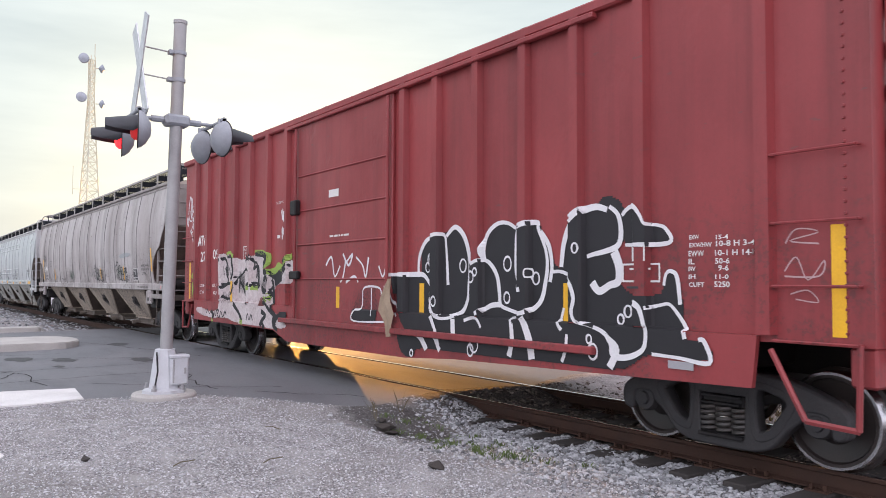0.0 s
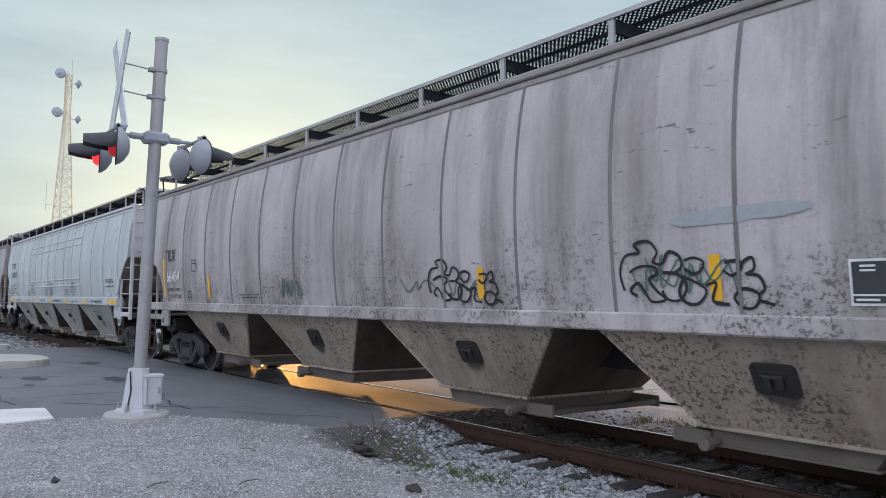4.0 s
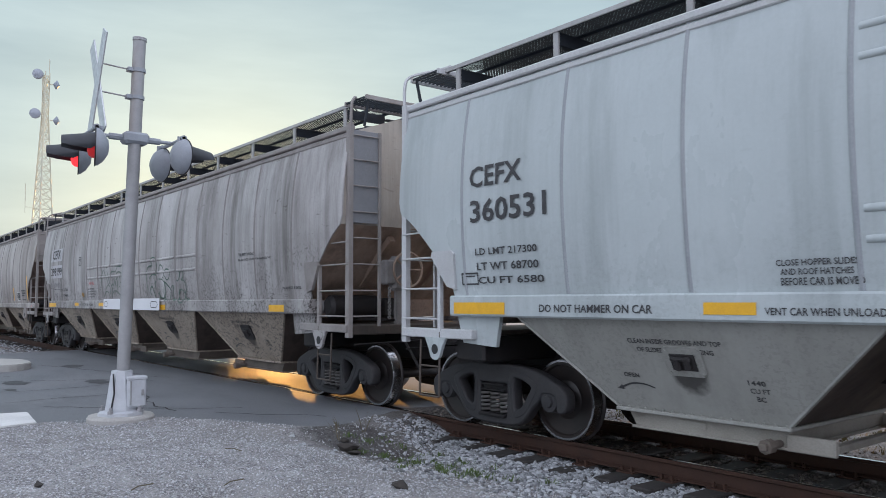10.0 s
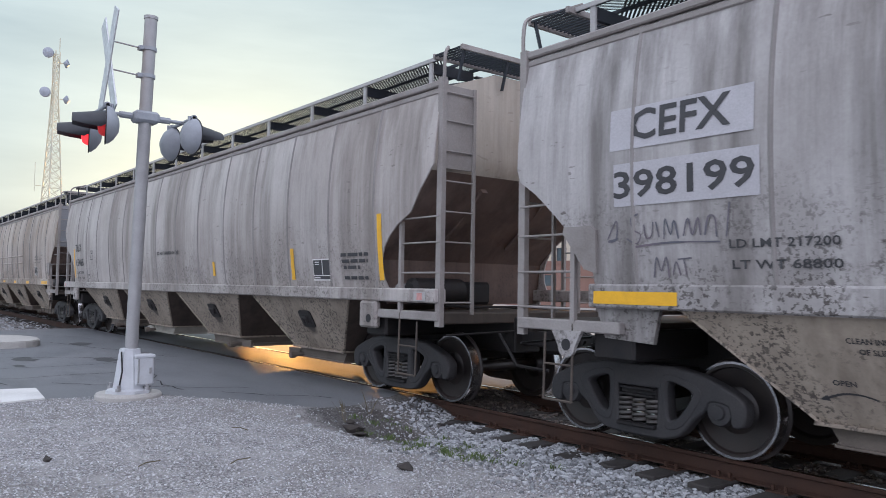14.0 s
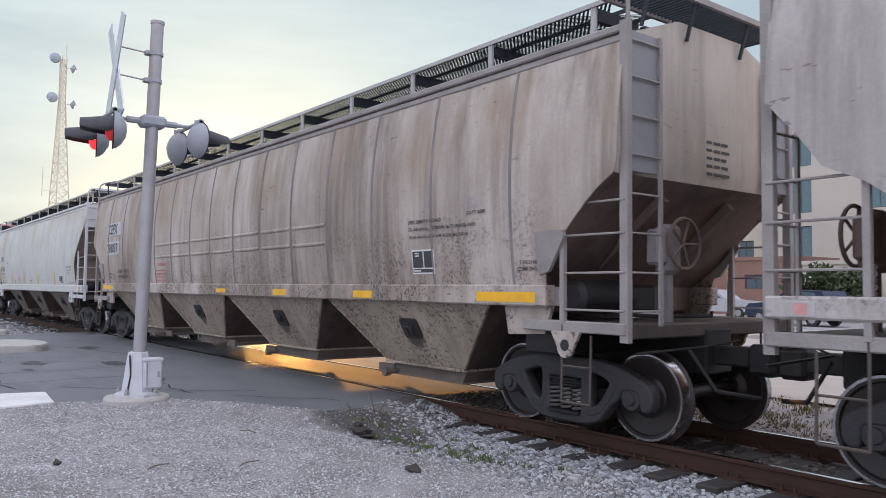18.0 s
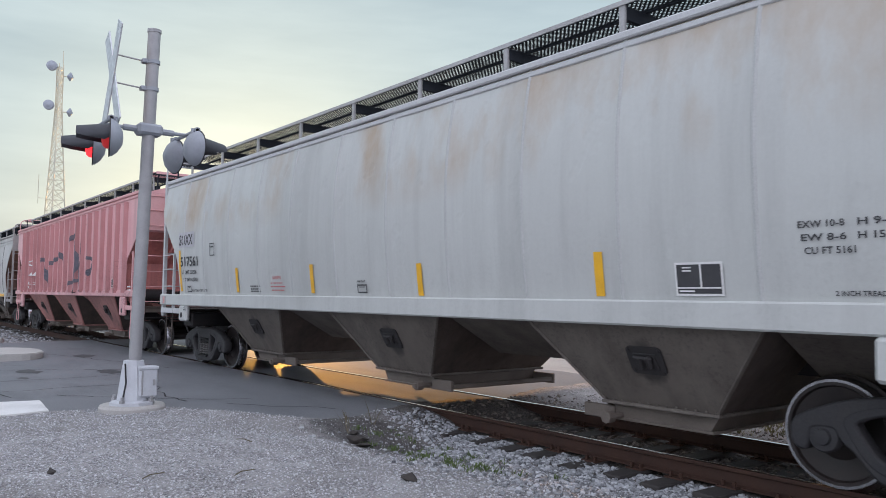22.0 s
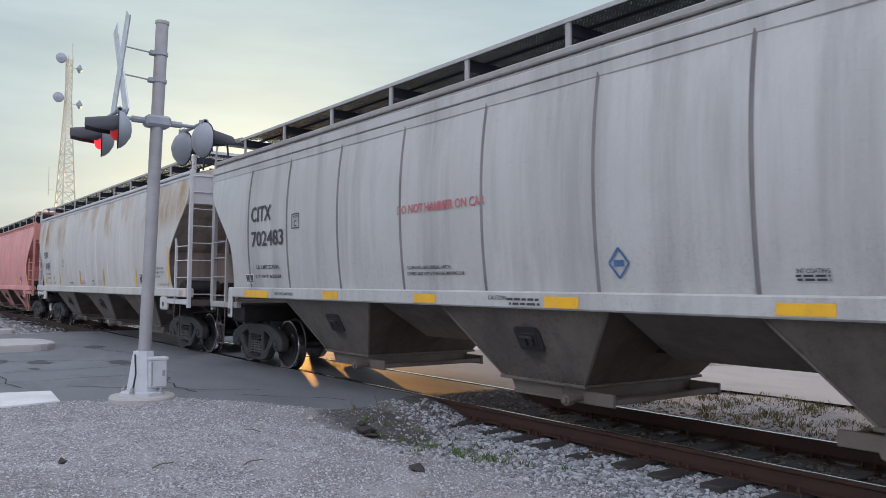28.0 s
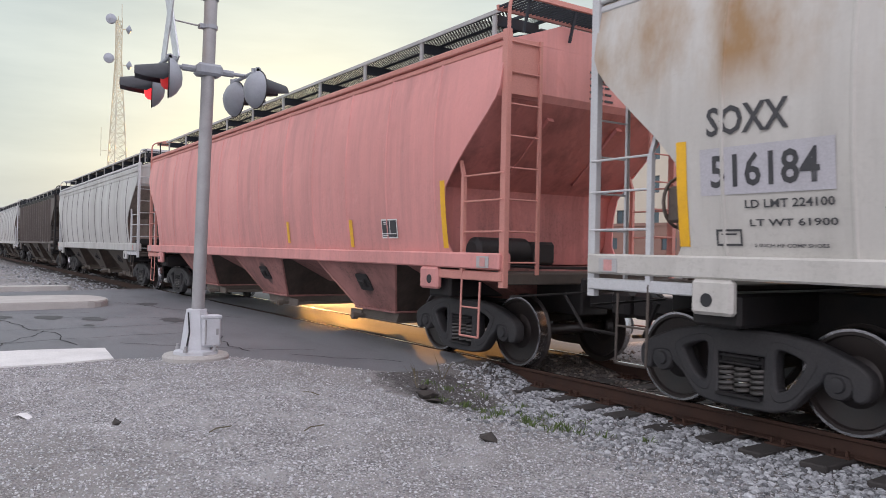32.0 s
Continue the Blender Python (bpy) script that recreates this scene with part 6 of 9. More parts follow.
            part("placard_square", Mesh().box(x - 0.05, x + 0.06, -sill_w - 0.015, -sill_w - 0.012, sill[0] + 0.035, sill[1] - 0.055).data("placard_square", PLACARD_PINK), car)
    part("air_reservoir", Mesh().lathe([(-0.45, 0.12), (-0.4, 0.18), (0.4, 0.18), (0.45, 0.12)], (H - 0.8, -0.95, 1.48), "y", 16).data("air_reservoir", STEEL_DARK, smooth=40), car)
    part("brake_valve", Mesh().soft(H - 1.2, H - 0.85, -0.35, 0.1, 1.3, 1.62, 0.04).data("brake_valve", STEEL_DARK), car)
    part("brake_pipe", Mesh().tube([(H - 0.8, -0.9, 1.3), (H - 0.4, -0.6, 1.28), (H - 0.2, 0.2, 1.28)], 0.02).data("brake_pipe", STEEL_DARK), car)
    # running boards on stanchions
    zb, yo, yi = eave + 0.52, 1.18, 0.46
    for s in (-1, 1):
        g = Mesh()
        lo, hi = sorted((s * yo, s * yi))
        for y in (s * yo, s * yi, s * (yo + yi) / 2):
            g.box(-HL + 0.45, HR - 0.45, y - 0.012, y + 0.012, zb - 0.03, zb + 0.01)
        pitch = 0.05 if dense else 0.062
        wd = 0.041 if dense else 0.036
        x = -HL + 0.45
        dx = hi - lo
        while x < HR - 0.45 - dx:
            for a, b in ((lo, hi), (hi, lo)):
                g.add([(x - wd / 2, a, zb), (x + wd / 2, a, zb), (x + dx + wd / 2, b, zb), (x + dx - wd / 2, b, zb)], [(0, 1, 2, 3)])
            x += pitch
        rb = part("running_board", g.data("running_board", GRATE), car, "open grating roof walkway")
        part("walkway_edge", Mesh().box(-HL + 0.45, HR - 0.45, *sorted((s * (yo + 0.012), s * (yo + 0.03))), zb - 0.03, zb + 0.02).data("walkway_edge", POST), rb)
        n = int((L - 1.4) / 1.6)
        for k in range(n + 1):
            x = -HL + 0.7 + (L - 1.4) * k / n
            part("stanchion", Mesh().box(x - 0.036, x + 0.036, s * yo - 0.014, s * yo + 0.014, eave + 0.12, zb + 0.01).data("stanchion", POST), rb, "pale steel post")
            part("walkway_beam", Mesh().bar((x, s * (yo - 0.03), zb - 0.1), (x, s * yi, zb - 0.1), 0.05, 0.14).data("walkway_beam", GRATE), rb)
    for s in (-1, 1):
        H = HS[s]
        g = Mesh()
        x0, x1 = sorted((s * (H - 0.45), s * (H + 0.12)))
        for k in range(40):
            y = -1.3 + 2.6 * k / 39
            g.box(x0, x1, y - 0.012, y + 0.012, zb - 0.02, zb)
        fr = Mesh()
        for x in (x0, x1):
            fr.box(x - 0.02, x + 0.02, -1.32, 1.32, zb - 0.05, zb + 0.012)
        part("walkway_frame", fr.data("walkway_frame", trim), car)
        for y in (-1.25, -0.5, 0.5, 1.25):
            g.bar((s * (H + 0.1), y, zb), (s * (H - 0.02), y, eave + 0.1), 0.03, 0.03)
        tagged(part("end_walkway", g.data("end_walkway", GRATE), car, "open grating walkway across the end"), kind="stuff")
    # discharge hoppers: centres along the car, half lengths above and below, side to which each gate opens
    centres, t, b, ways = BAYS[cut, bays]
    z0, z1, y1, y0 = 0.49, sill[0] + 0.02, side(sill[1]) - 0.04, 1.02
    tilt = math.degrees(math.atan2(y1 - y0, z1 - z0))
    for c, way in zip(centres, ways):
        bay = part("discharge_hopper", bay_mesh(t, b, y1, y0, z0, z1, under), car, at=pose(c, 0, 0))
        part("hopper_flange", flange_mesh(b, y0, z0, under), bay, "riveted flange")
        gate = part("outlet_gate", gate_mesh(b, y0, z0, UNDER_PALE if under is UNDER_GREY or (i, c) == (4, centres[1]) else UNDER_GATE), bay, at=pose(0, 0, 0, 0, 0, 0 if way > 0 else 180))
        part("gate_shaft", GATE_SHAFT, gate, at=pose(b - 0.12, 0, z0 - 0.14))
        yq, zq = -y1 + (y1 - y0) * 0.42, z1 + (z0 - z1) * 0.42
        vb = part("vibrator_bracket", BRACKET_PLATE[under.name], bay, at=pose(0.06, yq, zq, tilt, 0, 0))
        part("bracket_pocket", BRACKET_POCKET, vb, "soot-blackened pocket")
        if bays == 3:
            part("slope_hood", Mesh().prism([(-1.34, z1), (-0.45, 0.82), (0.45, 0.82), (1.34, z1)], "x", t, t + 1.7).data("slope_hood", under), bay)
    if i in (2, 3):
        for c in centres:
            for words, xa, xb, z, h in (("CLEAN INSIDE GROOVES AND TOP", -0.5, 0.48, 1.17, 0.045), ("OF SLIDES BEFORE CLOSING", -0.42, 0.38, 1.09, 0.045), ("OPEN", -0.68, -0.5, 0.83, 0.045), ("1440", 0.62, 0.78, 0.85, 0.045), ("CU FT", 0.62, 0.8, 0.78, 0.045), ("BC", 0.66, 0.74, 0.71, 0.045)):
                me = lettering(words, c + xa, c + xb, z, h, lambda x, z: y1 + (y0 - y1) * (z1 - z) / (z1 - z0))
                me.materials.append(INK["k"])
                part("lettering", me, car)
            arrow = smooth_line([(c - 0.75, 0.72), (c - 0.62, 0.765), (c - 0.48, 0.77), (c - 0.36, 0.74)], 4)
            me = rib_line([Vector(p) for p in arrow], 0.016, lambda x, z: y1 + (y0 - y1) * (z1 - z) / (z1 - z0))
            me.add([(x, -(y1 + (y0 - y1) * (z1 - z) / (z1 - z0)) - 0.008, z) for x, z in ((c - 0.82, 0.7), (c - 0.73, 0.695), (c - 0.75, 0.745))], [(0, 1, 2)])
            part("arrow_mark", me.data("arrow_mark", INK["k"]), car)
    part("center_sill", Mesh().box(-H + 2.4, H - 2.4, -0.2, 0.2, 0.85, 1.12).data("center_sill", STEEL_DARK), car)
    for s in (-1, 1):
        add_truck(car, s * (HS[s] - truck_in), 0.457, mid)
    add_marks(i, car, depth)
    return car, depth


def add_marks(i, car, depth):
    for words, x0, x1, z0, h, ink in TEXTS.get(i, ()):
        me = lettering(words, x0, x1, z0, h, depth)
        me.materials.append(INK[ink])
        part("lettering", me, car)
    for x0, x1, z0, z1 in MARKS.get(i, ()):
        part("reflector", patch_mesh(x0, x1, z0, z1, depth).data("reflector", YELLOW), car, "yellow reflective strip")


GRATE = worn("dark_walkway_grating", (0.028, 0.034, 0.044), (0.05, 0.056, 0.066), 0.5, 3.0, 0.6, 0.0, sheen=0.3)
# roof colour darkened to stand for the shade below the walkway
SHADED_ROOF = worn("shaded_roof_steel", (0.085, 0.09, 0.1), (0.14, 0.14, 0.14), 0.6, 1.5, 0.6, sheen=0.3)
BRAKE_GREY = worn("grey_brake_casting", (0.27, 0.265, 0.265), (0.13, 0.11, 0.1), 0.7, 4.0, 0.6)
PLACARD_PINK = plain("faded_pink_reflector", (0.6, 0.3, 0.28), 0.5)
POST = worn("pale_walkway_post", (0.42, 0.42, 0.42), (0.26, 0.25, 0.24), 0.6, 2.0, 0.55)
UNDER_GATE = worn("grimy_gate_steel", (0.15, 0.125, 0.105), (0.06, 0.05, 0.043), 0.6, 2.0, 0.7)
UNDER_PALE = worn("cream_gate_steel", (0.36, 0.34, 0.3), (0.13, 0.11, 0.095), 0.7, 1.6, 0.65)
SOOT = worn("sooty_bracket", (0.02, 0.019, 0.02), (0.06, 0.05, 0.048), 0.5, 6.0, 0.7)
LOW4 = ((-6.0, -2.08, 1.86, 5.8), 1.88, 0.86, (1, 1, -1, -1))
BAYS = {("low", 4): LOW4, ("step", 4): ((-5.95, -2.03, 1.9, 5.83), 1.66, 0.8, (1, -1, 1, -1)),
        ("round", 3): ((-4.2, 0.2, 4.5), 1.36, 0.64, (1, 1, -1)), ("plate", 3): ((-4.4, 0.0, 4.4), 1.5, 0.66, (1, 1, -1))}


@functools.lru_cache(None)
def bay_mesh(t, b, y1, y0, z0, z1, mat):
    """One funnel, open slopes to all four sides, with a folded edge."""
    m = Mesh()
    m.add([(-t, -y1, z1), (t, -y1, z1), (t, y1, z1), (-t, y1, z1), (-b, -y0, z0), (b, -y0, z0), (b, y0, z0), (-b, y0, z0)],
          [(0, 1, 2, 3), (7, 6, 5, 4), (0, 4, 5, 1), (2, 6, 7, 3), (1, 5, 6, 2), (3, 7, 4, 0)])
    for s in (-1, 1):
        m.bar((s * t, -y1 - 0.006, z1), (s * b, -y0 - 0.006, z0), 0.03, 0.022)
    me = m.data("discharge_hopper", mat)
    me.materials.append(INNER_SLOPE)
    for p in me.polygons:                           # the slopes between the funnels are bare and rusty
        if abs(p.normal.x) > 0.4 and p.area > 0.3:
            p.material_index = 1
    return me


@functools.lru_cache(None)
def flange_mesh(b, y0, z0, mat):
    m = Mesh().soft(-b - 0.04, b + 0.04, -y0 - 0.05, y0 + 0.05, z0 - 0.015, z0 + 0.02, 0.006)
    n = int(2 * b / 0.1)
    for k in range(n + 1):
        m.rod((-b + 2 * b * k / n, -y0 - 0.03, z0 + 0.015), (-b + 2 * b * k / n, -y0 - 0.03, z0 + 0.04), 0.013, 6)
    return m.data("hopper_flange", mat)


@functools.lru_cache(None)
def gate_mesh(b, y0, z0, mat):
    """Gate frame under the funnel with two arms that carry the shaft."""
    y0 -= 0.07
    m = Mesh().prism([(-b + 0.03, z0 - 0.015), (b - 0.03, z0 - 0.015), (b - 0.06, z0 - 0.16), (-b + 0.12, z0 - 0.16)], "y", -y0, y0)
    m.soft(-b + 0.08, b - 0.02, -y0 - 0.03, y0 + 0.03, z0 - 0.185, z0 - 0.16, 0.006)
    for y in (-y0 - 0.03, y0 - 0.02):
        m.soft(b - 0.05, b + 0.36, y, y + 0.05, z0 - 0.19, z0 - 0.05, 0.008)
    m.soft(b + 0.28, b + 0.36, -y0 + 0.03, y0 - 0.03, z0 - 0.16, z0 - 0.1, 0.008)
    m.soft(-b + 0.6, -b + 0.9, -y0 - 0.012, -y0 + 0.01, z0 - 0.12, z0 - 0.05, 0.002)
    return m.data("outlet_gate", mat)


GATE_SHAFT = Mesh().rod((0, -1.17, 0), (0, 1.17, 0), 0.035, 8).rod((0, -1.2, 0), (0, -1.1, 0), 0.062, 8).rod((0, 1.1, 0), (0, 1.2, 0), 0.062, 8).soft(-0.03, 0.03, -1.24, -1.19, -0.03, 0.03, 0.006).data("gate_shaft", UNDER_GATE)
BRACKET_POCKET = Mesh().soft(-0.13, 0.13, -0.03, -0.018, -0.085, 0.085, 0.005).soft(-0.075, -0.02, -0.075, -0.026, -0.07, 0.06, 0.012).soft(0.03, 0.085, -0.075, -0.026, -0.06, 0.07, 0.012).rod((-0.1, -0.05, 0.05), (0.1, -0.05, 0.04), 0.02, 6).data("bracket_pocket", SOOT)


def bracket_plate(mat):
    ring = [(x + 0.05 * math.cos(radians(k)), z + 0.05 * math.sin(radians(k))) for x, z, o in ((0.15, 0.1, 0), (-0.15, 0.1, 90), (-0.15, -0.1, 180), (0.15, -0.1, 270)) for k in range(o, o + 91, 30)]
    m = Mesh().prism(ring, "y", -0.02, 0.0)
    for x, z in ((0.165, 0.115), (-0.165, 0.115), (-0.165, -0.115), (0.165, -0.115)):
        m.rod((x, -0.03, z), (x, -0.015, z), 0.015, 6)
    return m.data("vibrator_bracket", mat)


def seam_list(L, n):
    return [-L / 2 + 1.5 + (L - 3.0) * k / (n - 1) for k in range(n)]


def grey_car(name, base, grime, **k):
    return car_paint(name, base, grime, **k)


UNDER_TAN = car_paint("tan_dusty_underbody", (0.42, 0.36, 0.295), (0.25, 0.205, 0.165), 0.8, 0.6, 0.85, low=0.25, rough=0.7, seed=3, soot=True)
UNDER_DARK = car_paint("dark_brown_underbody", (0.1, 0.08, 0.065), (0.05, 0.042, 0.038), 0.7, 0.5, 0.4, rough=0.75, seed=5)
UNDER_BROWN = car_paint("grey_brown_dusty_underbody", (0.16, 0.14, 0.12), (0.085, 0.07, 0.06), 0.7, 0.5, 0.4, rough=0.7, seed=15, soot=True)
UNDER_GREY = car_paint("pale_grey_underbody", (0.35, 0.35, 0.325), (0.25, 0.245, 0.225), 0.5, 0.3, 0.15, low=0.15, rough=0.6, seed=6, soot=True)
TAUPE = car_paint("brownish_grey_end", (0.34, 0.28, 0.24), (0.14, 0.11, 0.095), 0.8, 0.7, 0.3, rough=0.7, seed=8)
PINK_END = car_paint("dull_red_end", (0.6, 0.23, 0.21), (0.34, 0.13, 0.12), 0.7, 0.7, 0.3, rough=0.65, seed=9)
RUST_END = car_paint("red_brown_rusty_end", (0.26, 0.135, 0.1), (0.13, 0.075, 0.06), 0.8, 0.7, 0.3, rough=0.75, seed=19)
UNDER_PINK = car_paint("brown_pink_underbody", (0.44, 0.2, 0.18), (0.2, 0.1, 0.09), 0.7, 0.5, 0.4, rough=0.7, seed=10, soot=True)
# brown upper end, lightened to include warm light bounced off the ground
UPPER_BROWN = car_paint("bounce_lit_brown_end", (0.56, 0.52, 0.465), (0.35, 0.305, 0.255), 0.75, 0.6, 0.3, rough=0.7, seed=14)
DARK_END = car_paint("dark_rusty_end", (0.2, 0.14, 0.12), (0.09, 0.066, 0.058), 0.8, 0.7, 0.3, rough=0.75, seed=12)
# rusty brown end, its colour raised for the sun's warm bounce
WARM_END = car_paint("bounce_lit_rusty_end", (0.44, 0.33, 0.26), (0.22, 0.155, 0.12), 0.8, 0.7, 0.3, rough=0.75, seed=22)
SHIELD = worn("blue_grey_plate", (0.24, 0.25, 0.27), (0.17, 0.17, 0.175), 0.6, 1.5, 0.5)
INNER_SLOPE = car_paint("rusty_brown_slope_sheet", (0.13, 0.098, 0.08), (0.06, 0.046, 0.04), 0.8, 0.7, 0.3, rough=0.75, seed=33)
BRACKET_PLATE = {m.name: bracket_plate(m if m is UNDER_GREY else SOOT) for m in (UNDER_TAN, UNDER_DARK, UNDER_BROWN, UNDER_GREY, UNDER_PINK)}

cars = {}


def build_train():
    g = {}
    g[1] = grey_car("grey_brown_paint", (0.5, 0.475, 0.475), (0.25, 0.215, 0.205), amount=0.75, streak=0.7, spots=0.9, low=0.5, seed=1)
    g[2] = grey_car("clean_light_grey_paint", (0.475, 0.52, 0.53), (0.37, 0.41, 0.415), amount=0.6, streak=0.45, spots=0.1, low=0.2, rough=0.32, seed=2)
    g[3] = grey_car("dirty_grey_paint", (0.5, 0.485, 0.485), (0.2, 0.18, 0.17), amount=0.75, streak=0.85, spots=1.0, low=0.5, seed=3)
    g[4] = grey_car("dusty_grey_paint", (0.475, 0.445, 0.43), (0.24, 0.205, 0.185), amount=0.75, streak=0.75, spots=0.7, low=0.5, seed=4)
    g[5] = grey_car("brown_stained_grey_paint", (0.5, 0.45, 0.412), (0.24, 0.18, 0.14), amount=0.85, streak=0.85, spots=1.0, low=0.5, rust=(0.27, 0.19, 0.125), rusty=0.6, seed=5)
    g[6] = grey_car("off_white_paint", (0.51, 0.525, 0.505), (0.44, 0.445, 0.43), amount=0.45, streak=0.3, spots=0.05, low=0.1, rust=(0.36, 0.23, 0.12), rusty=0.65, rough=0.45, seed=6)
    g[7] = grey_car("faded_pink_red_paint", (0.74, 0.42, 0.43), (0.56, 0.29, 0.29), amount=0.5, streak=0.4, spots=0.4, low=0.4, seed=7)
    g[8] = grey_car("pale_grey_paint", (0.5, 0.5, 0.485), (0.38, 0.37, 0.35), amount=0.55, streak=0.5, spots=0.1, low=0.15, rough=0.45, seed=8)
    g[9] = grey_car("rust_stained_white_paint", (0.55, 0.535, 0.5), (0.43, 0.41, 0.37), amount=0.45, streak=0.3, spots=0.08, low=0.1, rust=(0.31, 0.18, 0.08), rusty=1.0, rough=0.5, seed=9.4)
    g[10] = grey_car("salmon_pink_paint", (0.7, 0.29, 0.27), (0.48, 0.24, 0.225), amount=0.5, streak=0.4, spots=0.1, low=0.2, seed=10)
    g[12] = grey_car("dark_brown_paint", (0.12, 0.1, 0.09), (0.08, 0.065, 0.06), amount=0.5, streak=0.5, spots=0.1, seed=12)
    trim_a = worn("grey_steel_trim", (0.34, 0.325, 0.315), (0.2, 0.18, 0.165), 0.7, 2.0, 0.55)
    trim_d = worn("brown_steel_trim", (0.3, 0.28, 0.27), (0.15, 0.13, 0.12), 0.7, 2.0, 0.6)
    trim_b = worn("light_steel_trim", (0.52, 0.53, 0.54), (0.4, 0.4, 0.4), 0.5, 2.0, 0.5)
    trim_p = worn("pink_steel_trim", (0.68, 0.38, 0.38), (0.45, 0.22, 0.21), 0.5, 2.0, 0.6)
    trim_s = worn("salmon_steel_trim", (0.55, 0.24, 0.2), (0.4, 0.18, 0.16), 0.5, 2.0, 0.6)
    # dark weld lines: grime, with the seam's shading put into the colour
    dirt = worn("grimy_shaded_weld_line", (0.14, 0.135, 0.135), (0.3, 0.28, 0.275), 0.7, 1.5, 0.7)
    # soft shading along the seam ridge, painted as a greyer tone
    faint = worn("faint_shading_weld_line", (0.2, 0.185, 0.18), (0.36, 0.34, 0.33), 0.7, 1.5, 0.65)
    pale_line = worn("pale_weld_line", (0.42, 0.43, 0.42), (0.52, 0.53, 0.52), 0.6, 1.5, 0.5)
    # darker tone painted for the way the glossy seams reflect light
    soft_line = worn("soft_shading_weld_line", (0.27, 0.29, 0.31), (0.4, 0.42, 0.43), 0.6, 1.5, 0.5)
    L = [a - b for a, b in CARS]
    cars[1] = build_hopper(1, g[1], UNDER_TAN, trim_d, "grey-brown covered hopper car with faint scrawls, mud-spattered", "step", 4, 4.08, (1.34, 1.52), [-8.6, -7.5, -6.2, -4.88, -3.55, -2.22, -0.89, 0.44, 1.77, 3.1, 4.43, 5.74, 7.07, 8.4], dark_end=DARK_END, seam_mat=dirt, shield=trim_d, wheel_end=False)
    cars[2] = build_hopper(2, g[2], UNDER_GREY, trim_b, "clean light grey covered hopper car with black lettering", "low", 4, 4.02, (1.39, 1.63), [-8.65, -7.1, -5.7, -4.3, -3.1, -1.95, -0.75, 0.55, 1.95, 3.1, 4.3, 5.7, 7.1, 8.65], beads=(3.55, 3.32, 2.22, 2.0), dense=True, sill_short=1.0, dark_end=TAUPE, seam_mat=soft_line, shield=trim_b)
    cars[3] = build_hopper(3, g[3], UNDER_TAN, trim_d, "dirty grey covered hopper car with green scrawls and white panel", "low", 4, 4.04, (1.37, 1.6), [-8.3, -6.96, -5.6, -4.2, -3.05, -1.85, -0.68, 0.5, 1.7, 2.9, 4.1, 5.4, 6.75, 8.1], sill_short=1.0, dark_end=WARM_END, beads=(2.5, 2.22), seam_mat=faint, shield=SHIELD)
    cars[4] = build_hopper(4, g[4], UNDER_TAN, trim_d, "dusty grey covered hopper car with worn yellow strips", "step", 4, 4.06, (1.34, 1.52), [-8.2, -7.1, -6.0, -4.75, -3.45, -2.15, -0.85, 0.45, 1.77, 3.1, 4.43, 5.74, 7.07, 8.3], dark_end=DARK_END, seam_mat=faint, shield=trim_d, wheel_end=False)
    cars[5] = build_hopper(5, g[5], UNDER_TAN, trim_d, "brown-stained grey covered hopper car, mud-spattered", "low", 4, 4.06, (1.37, 1.6), [-8.3, -6.9, -5.4, -4.25, -3.08, -1.87, -0.73, 0.45, 1.65, 2.85, 4.05, 5.32, 6.69, 8.14], sill_short=1.0, dark_end=DARK_END, beads=(2.5, 2.22), seam_mat=dirt, shield=SHIELD)
    cars[6] = build_hopper(6, g[6], UNDER_BROWN, trim_b, "off-white covered hopper car with rust stains near the roof", "round", 3, 4.05, (1.3, 1.54), [-7.2, -6.09, -4.83, -3.52, -2.25, -0.83, 0.55, 1.85, 3.17, 4.47, 5.86, 7.1], dark_end=TAUPE, seam_mat=pale_line, shield=trim_b, wheel_end=False)
    # ribs get a darker pink: their side shading is painted in
    cars[7] = build_hopper(7, g[7], UNDER_PINK, trim_p, "faded pink-red ribbed covered hopper car with black scrawls", "plate", 3, 4.05, (1.46, 1.62), (), 20, flat_side, dark_end=PINK_END, wheel_end=False, rib_mat=car_paint("shaded_pink_rib_paint", (0.58, 0.29, 0.29), (0.42, 0.19, 0.19), 0.6, 0.5, 0.3, seed=17), shield=trim_p)
    cars[8] = build_hopper(8, g[8], UNDER_BROWN, trim_a, "pale grey covered hopper car with yellow sill strips", "round", 3, 4.0, (1.33, 1.52), [-6.86, -5.27, -3.57, -1.89, -0.22, 1.48, 3.16, 4.85, 6.5], dense=True, sill_short=1.0, dark_end=RUST_END, fascia=0.42, seam_mat=dirt, truck_in=1.17, shield=trim_a)
    cars[9] = build_hopper(9, g[9], UNDER_BROWN, trim_b, "white covered hopper car with broad rust stains", "round", 3, 4.02, (1.28, 1.48), [-7.2, -6.09, -4.83, -3.52, -2.25, -0.83, 0.55, 1.85, 3.17, 4.47, 5.86, 7.1], dark_end=TAUPE, shield=trim_b, wheel_end=False)
    cars[10] = build_hopper(10, g[10], UNDER_PINK, trim_s, "salmon pink covered hopper car with faded lettering", "round", 3, 4.02, (1.26, 1.46), seam_list(L[10], 12), dark_end=PINK_END, shield=trim_s, wheel_end=False)
    cars[11] = build_hopper(11, g[8], UNDER_DARK, trim_b, "pale grey covered hopper car", "round", 3, 4.0, (1.25, 1.5), seam_list(L[11], 11), dense=True, dark_end=TAUPE, fascia=0.42, seam_mat=dirt)
    cars[12] = build_hopper(12, g[12], UNDER_DARK, STEEL_DARK, "dark brown ribbed hopper car", "plate", 3, 3.9, (1.4, 1.56), (), 15, flat_side, dark_end=UNDER_DARK)
